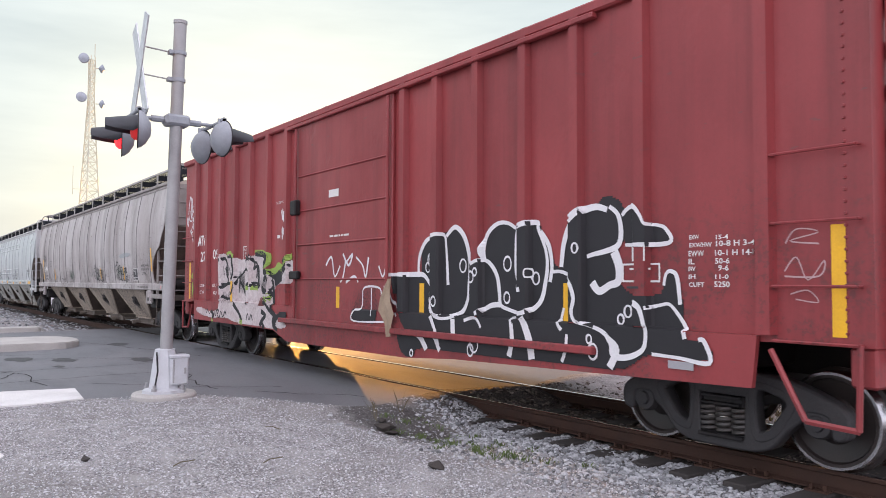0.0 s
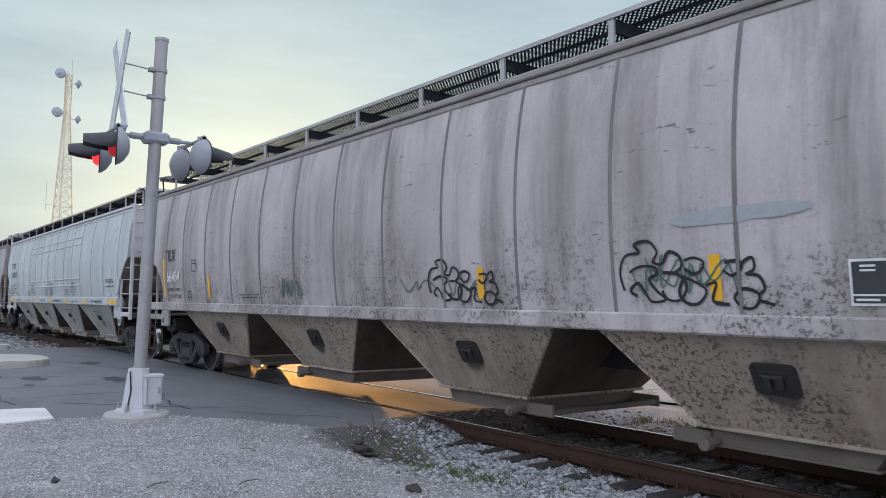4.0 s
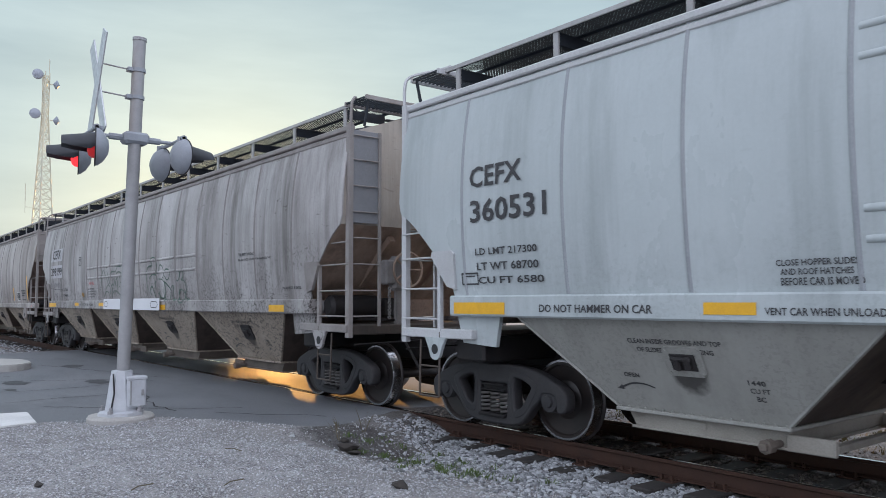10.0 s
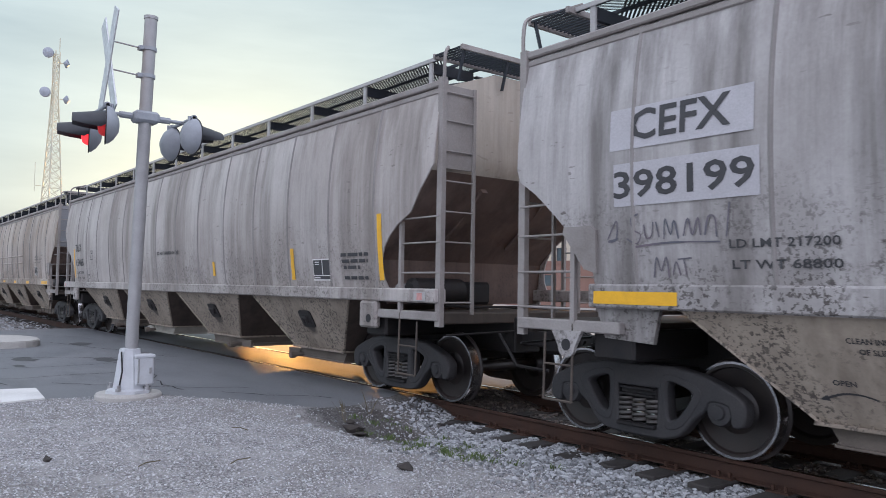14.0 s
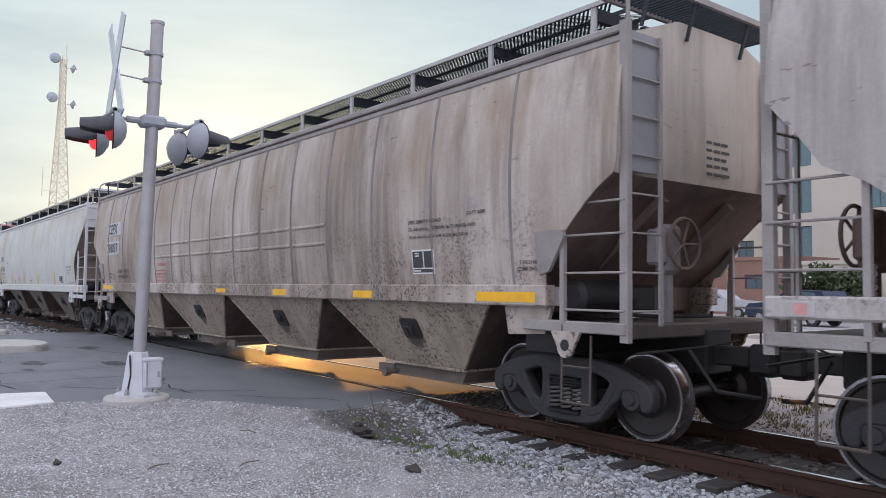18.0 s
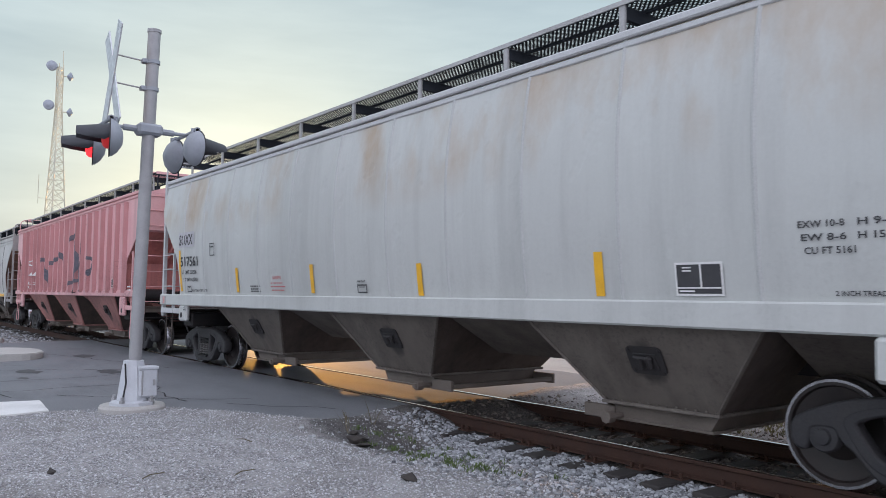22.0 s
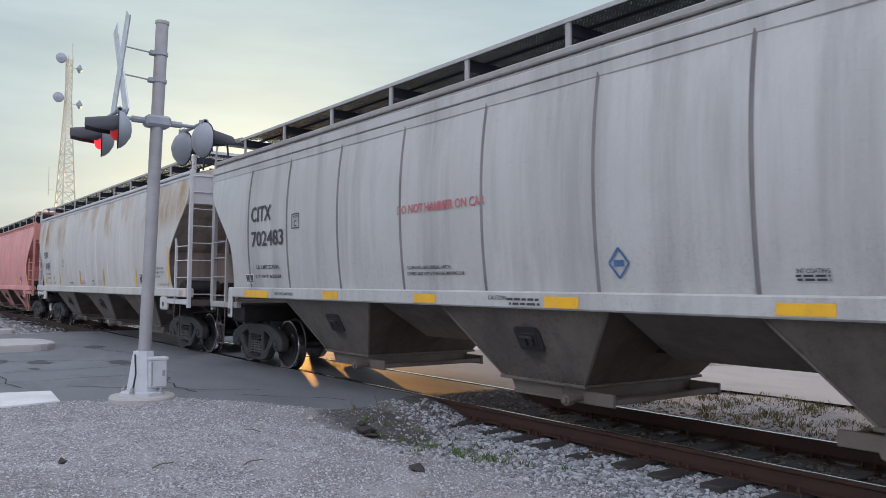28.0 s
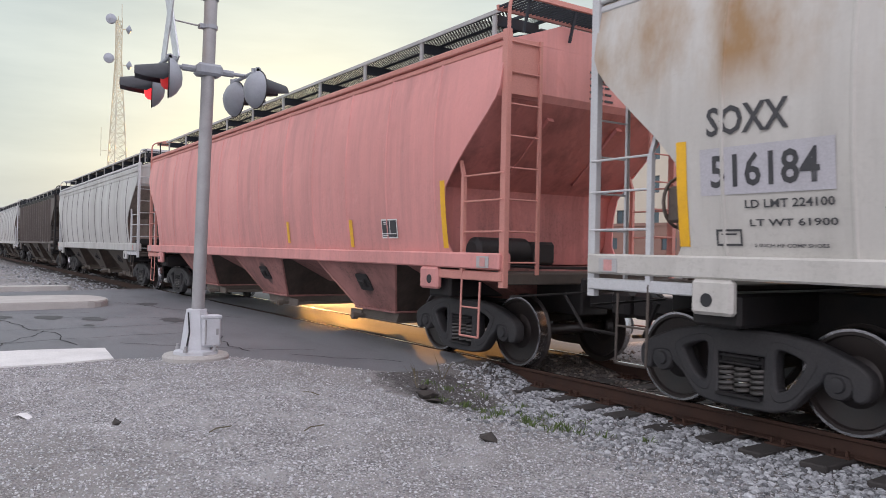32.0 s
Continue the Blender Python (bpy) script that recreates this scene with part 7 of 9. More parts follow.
    cars[13] = build_hopper(13, g[8], UNDER_DARK, trim_b, "pale grey covered hopper car", "round", 3, 4.0, (1.3, 1.5), seam_list(L[13], 11), dark_end=TAUPE, seam_mat=dirt)
    cars[14] = build_hopper(14, g[4], UNDER_DARK, trim_a, "dusty grey covered hopper car", "round", 3, 4.05, (1.3, 1.5), seam_list(L[14], 9), dark_end=TAUPE)
    cars[15] = build_hopper(15, g[1], UNDER_DARK, trim_a, "grey-brown covered hopper car", "round", 3, 4.05, (1.3, 1.5), seam_list(L[15], 9), dark_end=TAUPE)


build_train()


# ---------------------------------------------------------------- boxcar
def build_boxcar():
    u0, u1 = CARS[0]
    L, mid = u0 - u1, (u0 + u1) / 2
    H = L / 2
    red = car_paint("oxide_red_paint", (0.32, 0.047, 0.051), (0.18, 0.028, 0.031), 0.7, 0.5, 0.5, low=0.4, rough=0.5, seed=11)
    car = thing("boxcar", "oxide red steel boxcar with ribbed sides, covered in graffiti", "freight car", "cars of the train", at=pose(mid, YC, 0))
    MOVING.append((car, "car", mid, 0))
    W, z0, z1 = 1.52, 1.1, 4.42
    ribs = [x for x in BOX_RIBS]

    def depth(x, z):
        if z < z0 + 0.06:
            return W + 0.064
        if -1.72 < x < 1.5:
            return W + 0.05
        for r in ribs:
            d = abs(x - r)
            if d < 0.08:
                return W + 0.08
            if d < 0.11:
                return W + 0.08 * (0.11 - d) / 0.03
        return W
    body = part("body_shell", Mesh().box(-H, H, -W, W, z0, z1).data("body_shell", red), car)
    for s in (-1, 1):
        for x in ribs:
            part("side_post", Mesh().prism([(x - 0.085, s * (W - 0.005)), (x - 0.06, s * (W + 0.08)), (x + 0.06, s * (W + 0.08)), (x + 0.085, s * (W - 0.005))], "z", z0 + 0.06, z1 - 0.08).data("side_post", red), car)
        lo, hi = sorted((s * (W - 0.03), s * (W + 0.075)))
        part("top_chord", Mesh().soft(-H, H, lo, hi, z1 - 0.1, z1 + 0.02, 0.02).data("top_chord", red), car)
        part("side_sill", Mesh().prism([(-H + 0.9, z0 + 0.05), (H - 0.9, z0 + 0.05), (H - 0.95, 0.72), (2.9, 0.62), (1.8, 0.55), (-2.0, 0.53), (-2.6, 0.7), (-H + 0.9, 0.72)], "y", *sorted((s * (W + 0.01), s * (W + 0.06)))).data("side_sill", red), car)
        # plug door with its tracks and locking bars
        door = part("plug_door", Mesh().soft(-1.68, 1.46, *sorted((s * (W - 0.01), s * (W + 0.055))), 0.95, z1 - 0.16, 0.015).data("plug_door", red), car, "sliding door with pressed panels")
        for z in (1.62, 2.2, 2.78, 3.38):
            part("door_crease", Mesh().prism([(s * (W + 0.05), z - 0.025), (s * (W + 0.075), z), (s * (W + 0.05), z + 0.025)], "x", -1.6, 1.38).data("door_crease", red), door)
        for x in (-1.62, 1.4):
            part("lock_bar", Mesh().rod((x, s * (W + 0.1), 0.95), (x, s * (W + 0.1), z1 - 0.2), 0.025, 8).data("lock_bar", red), door)
        part("door_gear", Mesh().soft(-1.72, -1.5, *sorted((s * (W + 0.05), s * (W + 0.16))), 2.72, 2.98, 0.02).soft(-1.78, -1.45, *sorted((s * (W + 0.06), s * (W + 0.14))), 1.62, 1.76, 0.02).data("door_gear", STEEL_DARK), door)
        part("door_track", Mesh().soft(-2.2, 5.3, *sorted((s * (W + 0.03), s * (W + 0.14))), 0.86, 0.94, 0.01).data("door_track", red), car)
        part("door_rail", Mesh().soft(-2.0, 5.3, *sorted((s * (W + 0.03), s * (W + 0.11))), z1 - 0.17, z1 - 0.11, 0.01).data("door_rail", red), car)
        for e in (-1, 1):
            for z in (1.12, 1.55, 2.05, 2.6):
                part("grab_iron", Mesh().tube([(e * (H - 0.08), s * (W + 0.02), z), (e * (H - 0.08), s * (W + 0.08), z), (e * (H - 0.75), s * (W + 0.08), z), (e * (H - 0.75), s * (W + 0.02), z)], 0.013).data("grab_iron", red), car)
            part("stirrup_step", Mesh().tube([(e * (H - 0.08), s * (W + 0.06), 1.12), (e * (H - 0.1), s * (W + 0.06), 0.5), (e * (H - 0.5), s * (W + 0.06), 0.52), (e * (H - 0.78), s * (W + 0.06), 1.05)], 0.025).data("stirrup_step", red), car)
            rv = Mesh()
            for k in range(34):
                z = 1.2 + k * 0.09
                rv.lathe([(0, 0.016), (s * 0.012, 0.01)], (e * (H - 0.2), s * W, z), "y", 6)
            tagged(part("rivets", rv.data("rivets", red), car), kind="stuff")
    # roof with raised seams
    rf = Mesh().prism([(-W - 0.05, z1), (W + 0.05, z1), (0.6, z1 + 0.16), (-0.6, z1 + 0.16)], "x", -H, H)
    roof = part("roof", rf.data("roof", GALV), car)
    n = 13
    for k in range(n + 1):
        x = -H + 0.1 + (L - 0.2) * k / n
        part("roof_seam", Mesh().prism([(-W - 0.06, z1 + 0.02), (W + 0.06, z1 + 0.02), (0.62, z1 + 0.21), (-0.62, z1 + 0.21)], "x", x - 0.05, x + 0.05).data("roof_seam", GALV), roof)
    for e in (-1, 1):
        for k in range(9):
            z = 1.35 + k * 0.33
            part("end_corrugation", Mesh().rod((e * H, -W + 0.25, z), (e * H, W - 0.25, z), 0.07, 8).data("end_corrugation", red, smooth=40), car)
        for y in (-1.3, -0.85):
            part("end_ladder", Mesh().box(*sorted((e * (H + 0.02), e * (H + 0.1))), y - 0.025, y + 0.025, 1.0, z1).data("end_ladder", red), car)
        for z in (1.3, 1.8, 2.3, 2.8, 3.3, 3.8):
            part("rung", Mesh().rod((e * (H + 0.09), -1.3, z), (e * (H + 0.09), -0.85, z), 0.012).data("rung", red), car)
        part("coupler", Mesh().soft(*sorted((e * (H - 0.3), e * (H + 0.45))), -0.1, 0.1, 0.78, 0.98, 0.02).soft(*sorted((e * (H + 0.4), e * (H + 0.66))), -0.14, 0.16, 0.7, 1.02, 0.05).data("coupler", STEEL_DARK), car)
        part("end_sill", Mesh().soft(*sorted((e * (H - 0.2), e * H)), -1.5, 1.5, 0.8, 1.1, 0.02).data("end_sill", red), car)
        part("bolster", Mesh().soft(*sorted((e * (H - 1.8), e * (H - 1.35))), -1.4, 1.4, 0.8, 1.1, 0.03).data("bolster", STEEL_DARK), car)
        add_truck(car, e * (H - 1.58), 0.419, mid)
    part("center_sill", Mesh().box(-H + 0.3, H - 0.3, -0.22, 0.22, 0.72, 1.1).data("center_sill", STEEL_DARK), car)
    part("brake_rigging", Mesh().rod((-4.5, -0.5, 0.72), (4.5, -0.5, 0.72), 0.02).rod((-4, 0.4, 0.66), (3, 0.4, 0.68), 0.02).lathe([(-0.35, 0.16), (0.35, 0.16)], (0.8, 0.5, 0.78), "x", 14).data("brake_rigging", STEEL_DARK), car)
    add_marks(0, car, depth)
    return car, depth


BOX_RIBS = [-7.05, -6.25, -5.45, -4.62, -3.8, -2.95, -2.1, 1.72, 2.5, 3.35, 4.2, 5.0, 5.85, 7.1]
boxcar = build_boxcar()


# ---------------------------------------------------------------- graffiti, stencils and small panels on the cars
SPRAY = {"black": worn("black_spray_paint", (0.012, 0.012, 0.015), (0.03, 0.03, 0.034), 0.6, 2.0, 0.65, 0, 0.2, 0.02),
         "white": worn("white_spray_paint", (0.72, 0.72, 0.74), (0.55, 0.55, 0.58), 0.4, 3.0, 0.55, 0, 0.15, 0.02),
         "silver": worn("silver_spray_paint", (0.56, 0.51, 0.51), (0.3, 0.19, 0.19), 0.75, 3.5, 0.55, 0, 0.45, 0.02, 22.0),
         "green": worn("green_spray_paint", (0.28, 0.42, 0.08), (0.2, 0.3, 0.08), 0.5, 3.0, 0.6, 0, 0.2, 0.02),
         "faded": worn("faded_chalk_scrawl", (0.5, 0.34, 0.34), (0.36, 0.2, 0.2), 0.5, 6.0, 0.7, 0, 0.2, 0.02),
         "murk": worn("faded_dark_green_spray", (0.07, 0.125, 0.095), (0.2, 0.235, 0.21), 0.65, 4.0, 0.7, 0, 0.3, 0.02)}
INK["p"] = worn("pale_touch_up_paint", (0.45, 0.44, 0.47), (0.36, 0.35, 0.36), 0.6, 3.0, 0.4)
SPRAY["blue"] = worn("smeared_blue_paint", (0.3, 0.34, 0.36), (0.42, 0.42, 0.42), 0.8, 5.0, 0.7)
SPRAY["smoke"] = worn("thin_grey_blue_spray", (0.09, 0.1, 0.125), (0.24, 0.17, 0.19), 0.75, 2.5, 0.7, 0, 0.3, 0.02)
SPRAY["rust"] = worn("orange_rust_patch", (0.34, 0.2, 0.06), (0.2, 0.12, 0.06), 0.6, 9.0, 0.8)
INK["m"] = worn("primer_patch", (0.15, 0.035, 0.03), (0.11, 0.03, 0.028), 0.5, 4.0, 0.6)
LIFT = {"blue": 0.006, "smoke": 0.006, "rust": 0.006, "black": 0.005, "silver": 0.005, "green": 0.008, "white": 0.011, "faded": 0.006, "murk": 0.006}


def pairs(flat):
    return [Vector((flat[i], flat[i + 1])) for i in range(0, len(flat), 2)]


def fine_line(pts, step=0.03):
    out = [pts[0]]
    for a, b in zip(pts, pts[1:]):
        n = max(1, int((b - a).length / step))
        out += [a + (b - a) * k / n for k in range(1, n + 1)]
    return out


def stroke(car, ink, width, *flat):
    """A sprayed line through points."""
    ob, depth = car
    width *= 0.74 if ink == "white" and width > 0.03 else 1.0
    lift = LIFT[ink] + (0.003 if ink == "black" and len(flat) < 60 else 0)
    part("graffiti_stroke", rib_line(fine_line(smooth_line(pairs(flat), 5)), width, depth, lift).data("graffiti_stroke", SPRAY[ink]), ob, "sprayed %s line" % ("dark green" if ink == "murk" else ink))


def blot(car, ink, *flat):
    """A sprayed field, laid over the posts of the side."""
    ob, depth = car
    poly = [(p.x, p.y) for p in smooth_line(pairs(flat), 4, closed=True)]
    cell = 0.02
    x0, x1, z0, z1 = min(p[0] for p in poly), max(p[0] for p in poly), min(p[1] for p in poly), max(p[1] for p in poly)
    v, f, ids = [], [], {}
    def vert(i, j):
        if (i, j) not in ids:
            ids[i, j] = len(v)
            x, z = x0 + i * cell, z0 + j * cell
            v.append((x, -depth(x, z) - LIFT[ink], z))
        return ids[i, j]
    for j in range(int((z1 - z0) / cell) + 1):
        z = z0 + (j + 0.5) * cell
        cuts = sorted(a[0] + (z - a[1]) / (b[1] - a[1]) * (b[0] - a[0]) for a, b in zip(poly, poly[1:] + poly[:1]) if (a[1] > z) != (b[1] > z))
        for a, b in zip(cuts[::2], cuts[1::2]):
            for i in range(round((a - x0) / cell), round((b - x0) / cell)):
                f.append((vert(i, j), vert(i + 1, j), vert(i + 1, j + 1), vert(i, j + 1)))
    me = bpy.data.meshes.new("graffiti_field")
    me.from_pydata(v, [], f)
    me.materials.append(SPRAY[ink])
    part("graffiti_field", me, ob, "sprayed %s field" % ink)


def bubble(car, x, z, r):
    flat = []
    for k in range(13):
        flat += [x + r * math.cos(k * 0.5236), z + r * 1.25 * math.sin(k * 0.5236)]
    stroke(car, "white", 0.022, *flat)


def scribble(car, ink, x0, x1, z0, z1, seed, width=0.02):
    rnd = random.Random(seed)
    flat, n = [], 11
    for k in range(n):
        flat += [x0 + (x1 - x0) * (k + rnd.uniform(-0.8, 0.8)) / n, z0 + (z1 - z0) * (rnd.uniform(0, 0.35) if k % 2 else rnd.uniform(0.65, 1))]
    stroke(car, ink, width, *flat)


def panel(car, x0, x1, z0, z1, ink, solid, bar=True):
    ob, depth = car
    if solid:
        if ink == "k":
            part("panel_border", patch_mesh(x0 - 0.02, x1 + 0.02, z0 - 0.02, z1 + 0.02, depth, 0.006).data("panel_border", INK["w"]), ob)
        p = part("stencil_panel", patch_mesh(x0, x1, z0, z1, depth, 0.01).data("stencil_panel", INK[ink]), ob)
        if ink == "k":
            m, h = x0 + (x1 - x0) * 0.56, z1 - z0
            for a, b, c, d in ((m - 0.009, m + 0.009, z0 + h * 0.2, z1), (x0, x1, z0 + h * 0.17, z0 + h * 0.22), (x0 + 0.06, m - 0.09, z1 - h * 0.13, z1 - h * 0.08), (x0 + 0.06, m - 0.09, z1 - h * 0.24, z1 - h * 0.19), (x0 + 0.02, x0 + (x1 - x0) * 0.4, z0 + h * 0.05, z0 + h * 0.11)):
                part("table_line", patch_mesh(a, b, c, d, depth, 0.014).data("table_line", INK["w"]), p)
    else:
        t = min(0.018, (x1 - x0) * 0.12)
        m = Mesh()
        for a, b, c, d in ((x0, x1, z0, z0 + t), (x0, x1, z1 - t, z1), (x0, x0 + t, z0 + t, z1 - t), (x1 - t, x1, z0 + t, z1 - t)):
            q = patch_mesh(a, b, c, d, depth, 0.008)
            m.add(q.v, q.f)
        p = part("stencil_frame", m.data("stencil_frame", INK[ink]), ob)
        w = x1 - x0
        if bar:
            part("stencil_bar", patch_mesh(x0 + w * 0.2, x1 - w * 0.2, z0 + (z1 - z0) * 0.65, z0 + (z1 - z0) * 0.75, depth, 0.008).data("stencil_bar", INK[ink]), p)


def bar_line(car, x0, x1, z, h, ink):
    """Worn small print, too faint to read: a row of short bars."""
    ob, depth = car
    rnd = random.Random(int(x0 * 977) + int(z * 311))
    m, x = Mesh(), x0
    while x < x1:
        w = min(x1 - x, rnd.uniform(1.2, 4.5) * h)
        q = patch_mesh(x, x + max(w, 0.01), z, z + h * 0.8, depth, 0.007)
        m.add(q.v, q.f)
        x += w + h * 0.7
    part("small_print", m.data("small_print", INK[ink]), ob)


blot(boxcar, "black", 2.07, 1.65, 2.13, 1.95, 2.26, 2.12, 2.47, 2.19, 2.67, 2.21, 2.88, 2.27, 3.05, 2.19, 3.15, 1.99, 3.22, 1.81, 3.46, 1.87, 3.50, 2.11, 3.71, 2.27, 3.89, 2.27, 4.04, 2.20, 4.23, 2.24, 4.40, 2.24, 4.48, 2.12, 4.60, 1.94, 4.67, 1.76, 4.77, 1.77, 4.80, 2.00, 4.90, 2.20, 5.07, 2.32, 5.25, 2.36, 5.37, 2.44, 5.54, 2.39, 5.63, 2.23, 5.62, 2.01, 5.55, 1.90, 5.57, 1.58, 5.73, 1.46, 6.04, 1.48, 6.08, 1.63, 6.16, 1.69, 6.23, 1.62, 6.29, 1.38, 6.30, 1.18, 6.38, 1.08, 6.55, 1.07, 6.60, 0.91, 5.97, 0.91, 5.77, 0.81, 5.54, 0.74, 4.88, 0.73, 3.99, 0.72, 2.92, 0.72, 2.04, 0.82, 1.67, 1.11, 1.46, 1.67)
blot(boxcar, "black", 5.59, 2.25, 5.68, 2.30, 5.79, 2.30, 5.87, 2.19, 5.98, 2.11, 6.11, 2.08, 6.14, 1.94, 5.65, 1.94)
stroke(boxcar, "white", 0.07, 2.07, 1.68, 2.09, 1.91, 2.23, 2.11, 2.45, 2.18, 2.65, 2.18, 2.70, 2.00, 2.74, 1.54)
stroke(boxcar, "white", 0.08, 2.70, 2.16, 2.88, 2.27, 3.05, 2.17, 3.15, 1.99, 3.19, 1.78, 3.17, 1.57, 3.15, 1.37, 3.04, 1.21, 2.80, 1.14, 2.56, 1.14, 2.46, 1.22, 2.40, 1.43, 2.32, 1.57, 2.19, 1.67, 2.00, 1.68, 1.37, 1.68)
stroke(boxcar, "white", 0.07, 3.19, 1.73, 3.32, 1.81, 3.48, 1.84, 3.61, 1.77, 3.71, 1.64, 3.75, 1.45, 3.77, 1.32, 3.89, 1.27, 4.14, 1.23, 4.32, 1.28, 4.46, 1.39, 4.52, 1.58, 4.55, 1.76, 4.52, 1.94, 4.41, 2.16, 4.40, 2.23, 4.23, 2.23, 4.07, 2.16, 4.04, 1.96, 4.04, 1.70, 4.11, 1.51, 4.18, 1.50)
stroke(boxcar, "white", 0.07, 3.48, 1.84, 3.46, 1.98, 3.54, 2.16, 3.71, 2.26, 3.89, 2.26, 4.04, 2.19)
stroke(boxcar, "white", 0.08, 4.44, 2.13, 4.57, 1.98, 4.62, 1.76, 4.59, 1.58)
stroke(boxcar, "white", 0.06, 4.62, 1.69, 4.76, 1.69, 4.89, 1.64, 4.97, 1.53, 5.01, 1.41, 4.98, 1.28, 5.03, 1.18, 5.20, 1.15, 5.35, 1.11, 5.43, 1.07)
stroke(boxcar, "white", 0.09, 4.76, 1.74, 4.80, 1.99, 4.90, 2.19, 5.05, 2.30, 5.25, 2.34, 5.40, 2.30)
stroke(boxcar, "white", 0.07, 5.43, 2.33, 5.54, 2.24, 5.58, 2.07, 5.54, 1.94, 5.39, 1.89, 5.21, 1.86, 5.13, 1.84)
stroke(boxcar, "white", 0.12, 5.20, 1.58, 5.29, 1.49, 5.43, 1.55, 5.54, 1.59, 5.55, 1.74, 5.49, 1.88)
stroke(boxcar, "white", 0.07, 5.77, 1.39, 5.85, 1.34, 5.90, 1.21, 5.92, 1.08, 5.88, 0.95, 5.71, 0.87, 5.53, 0.87, 5.50, 0.98, 5.43, 1.07)
stroke(boxcar, "white", 0.05, 5.91, 1.34, 6.04, 1.37, 6.14, 1.38, 6.23, 1.30, 6.32, 1.18, 6.35, 1.08)
stroke(boxcar, "white", 0.05, 5.99, 0.92, 6.28, 0.91, 6.60, 0.89, 6.55, 1.07, 6.49, 1.08)
stroke(boxcar, "white", 0.09, 2.43, 1.14, 2.56, 0.92, 2.62, 0.74)
stroke(boxcar, "white", 0.1, 2.92, 1.12, 2.93, 0.93)
stroke(boxcar, "white", 0.06, 3.15, 1.11, 3.37, 1.15, 3.48, 1.04)
stroke(boxcar, "white", 0.1, 4.01, 1.19, 4.04, 0.94, 3.99, 0.74)
stroke(boxcar, "white", 0.12, 4.20, 1.19, 4.32, 0.96, 4.37, 0.74)
stroke(boxcar, "white", 0.05, 4.90, 1.04, 4.88, 0.88, 4.83, 0.75)
stroke(boxcar, "white", 0.05, 5.59, 2.23, 5.68, 2.30, 5.79, 2.30, 5.87, 2.21, 5.92, 2.13, 6.02, 2.11, 6.11, 2.07, 6.14, 1.94, 5.63, 1.94)
stroke(boxcar, "white", 0.05, 6.08, 1.55, 6.11, 1.66, 6.17, 1.68, 6.23, 1.62, 6.26, 1.38)
stroke(boxcar, "white", 0.08, 3.37, 1.20, 3.59, 1.30, 3.79, 1.32)
stroke(boxcar, "white", 0.05, 4.80, 1.31, 4.76, 1.16, 4.82, 1.08)
stroke(boxcar, "white", 0.1, 5.46, 1.03, 5.57, 0.93, 5.48, 0.75)
bubble(boxcar, 2.36, 1.87, 0.070)
bubble(boxcar, 2.29, 1.77, 0.050)
bubble(boxcar, 3.05, 1.78, 0.064)
bubble(boxcar, 2.52, 1.33, 0.050)
bubble(boxcar, 3.30, 1.64, 0.053)
bubble(boxcar, 3.38, 1.70, 0.036)
bubble(boxcar, 3.89, 1.79, 0.065)
bubble(boxcar, 3.88, 1.40, 0.049)
bubble(boxcar, 4.29, 1.68, 0.038)
bubble(boxcar, 4.37, 1.62, 0.053)
bubble(boxcar, 5.03, 1.93, 0.040)
bubble(boxcar, 3.35, 0.83, 0.073)
bubble(boxcar, 3.28, 0.76, 0.056)
bubble(boxcar, 5.26, 0.89, 0.061)
bubble(boxcar, 5.21, 1.01, 0.034)
bubble(boxcar, 5.66, 1.30, 0.044)
bubble(boxcar, 5.57, 1.22, 0.038)
blot(boxcar, "silver", -5.45, 2.06, -5.14, 2.14, -4.57, 2.06, -4.02, 1.99, -3.74, 2.07, -3.54, 2.10, -2.99, 2.05, -3.05, 1.76, -2.95, 1.80, -2.63, 1.65, -2.28, 1.75, -2.07, 1.90, -1.90, 1.95, -1.91, 1.56, -2.60, 1.50, -2.64, 1.02, -2.42, 0.99, -2.30, 0.92, -1.99, 0.78, -2.65, 0.72, -3.13, 0.74, -4.30, 0.75, -5.02, 0.83, -5.87, 0.80, -6.73, 0.88, -6.73, 1.01, -5.45, 1.00)
stroke(boxcar, "black", 0.06, -5.43, 2.03, -5.22, 2.06, -5.10, 1.94, -5.14, 1.80, -5.02, 1.56, -5.43, 1.44)
stroke(boxcar, "black", 0.07, -5.10, 2.09, -4.71, 2.08, -4.64, 1.96, -4.58, 1.79, -4.68, 1.62, -4.94, 1.54, -5.35, 1.50)
stroke(boxcar, "black", 0.06, -5.35, 1.27, -5.02, 1.22, -4.72, 1.29, -4.57, 1.46, -4.50, 1.68)
stroke(boxcar, "black", 0.06, -4.46, 1.65, -4.22, 1.73, -3.99, 1.88)
stroke(boxcar, "black", 0.08, -4.39, 1.62, -4.19, 1.47, -4.03, 1.31, -3.90, 1.17)
stroke(boxcar, "black", 0.07, -4.09, 1.98, -3.77, 2.03, -3.60, 1.92, -3.66, 1.82, -3.43, 1.87, -3.40, 1.58, -3.43, 1.48, -3.90, 1.52, -4.03, 1.47)
stroke(boxcar, "black", 0.09, -3.59, 2.11, -2.95, 2.06, -3.00, 1.90, -3.11, 1.76, -2.91, 1.76, -2.96, 1.58)
stroke(boxcar, "black", 0.07, -3.22, 1.48, -3.11, 1.39, -2.73, 1.36, -2.87, 1.27, -3.02, 1.17, -3.17, 1.30)
stroke(boxcar, "black", 0.08, -2.87, 1.13, -2.69, 1.06, -2.70, 1.49, -2.79, 1.62)
stroke(boxcar, "black", 0.14, -2.65, 1.56, -2.45, 1.63, -2.20, 1.73, -2.00, 1.90)
stroke(boxcar, "black", 0.1, -4.57, 1.13, -4.23, 0.94, -4.10, 0.80)
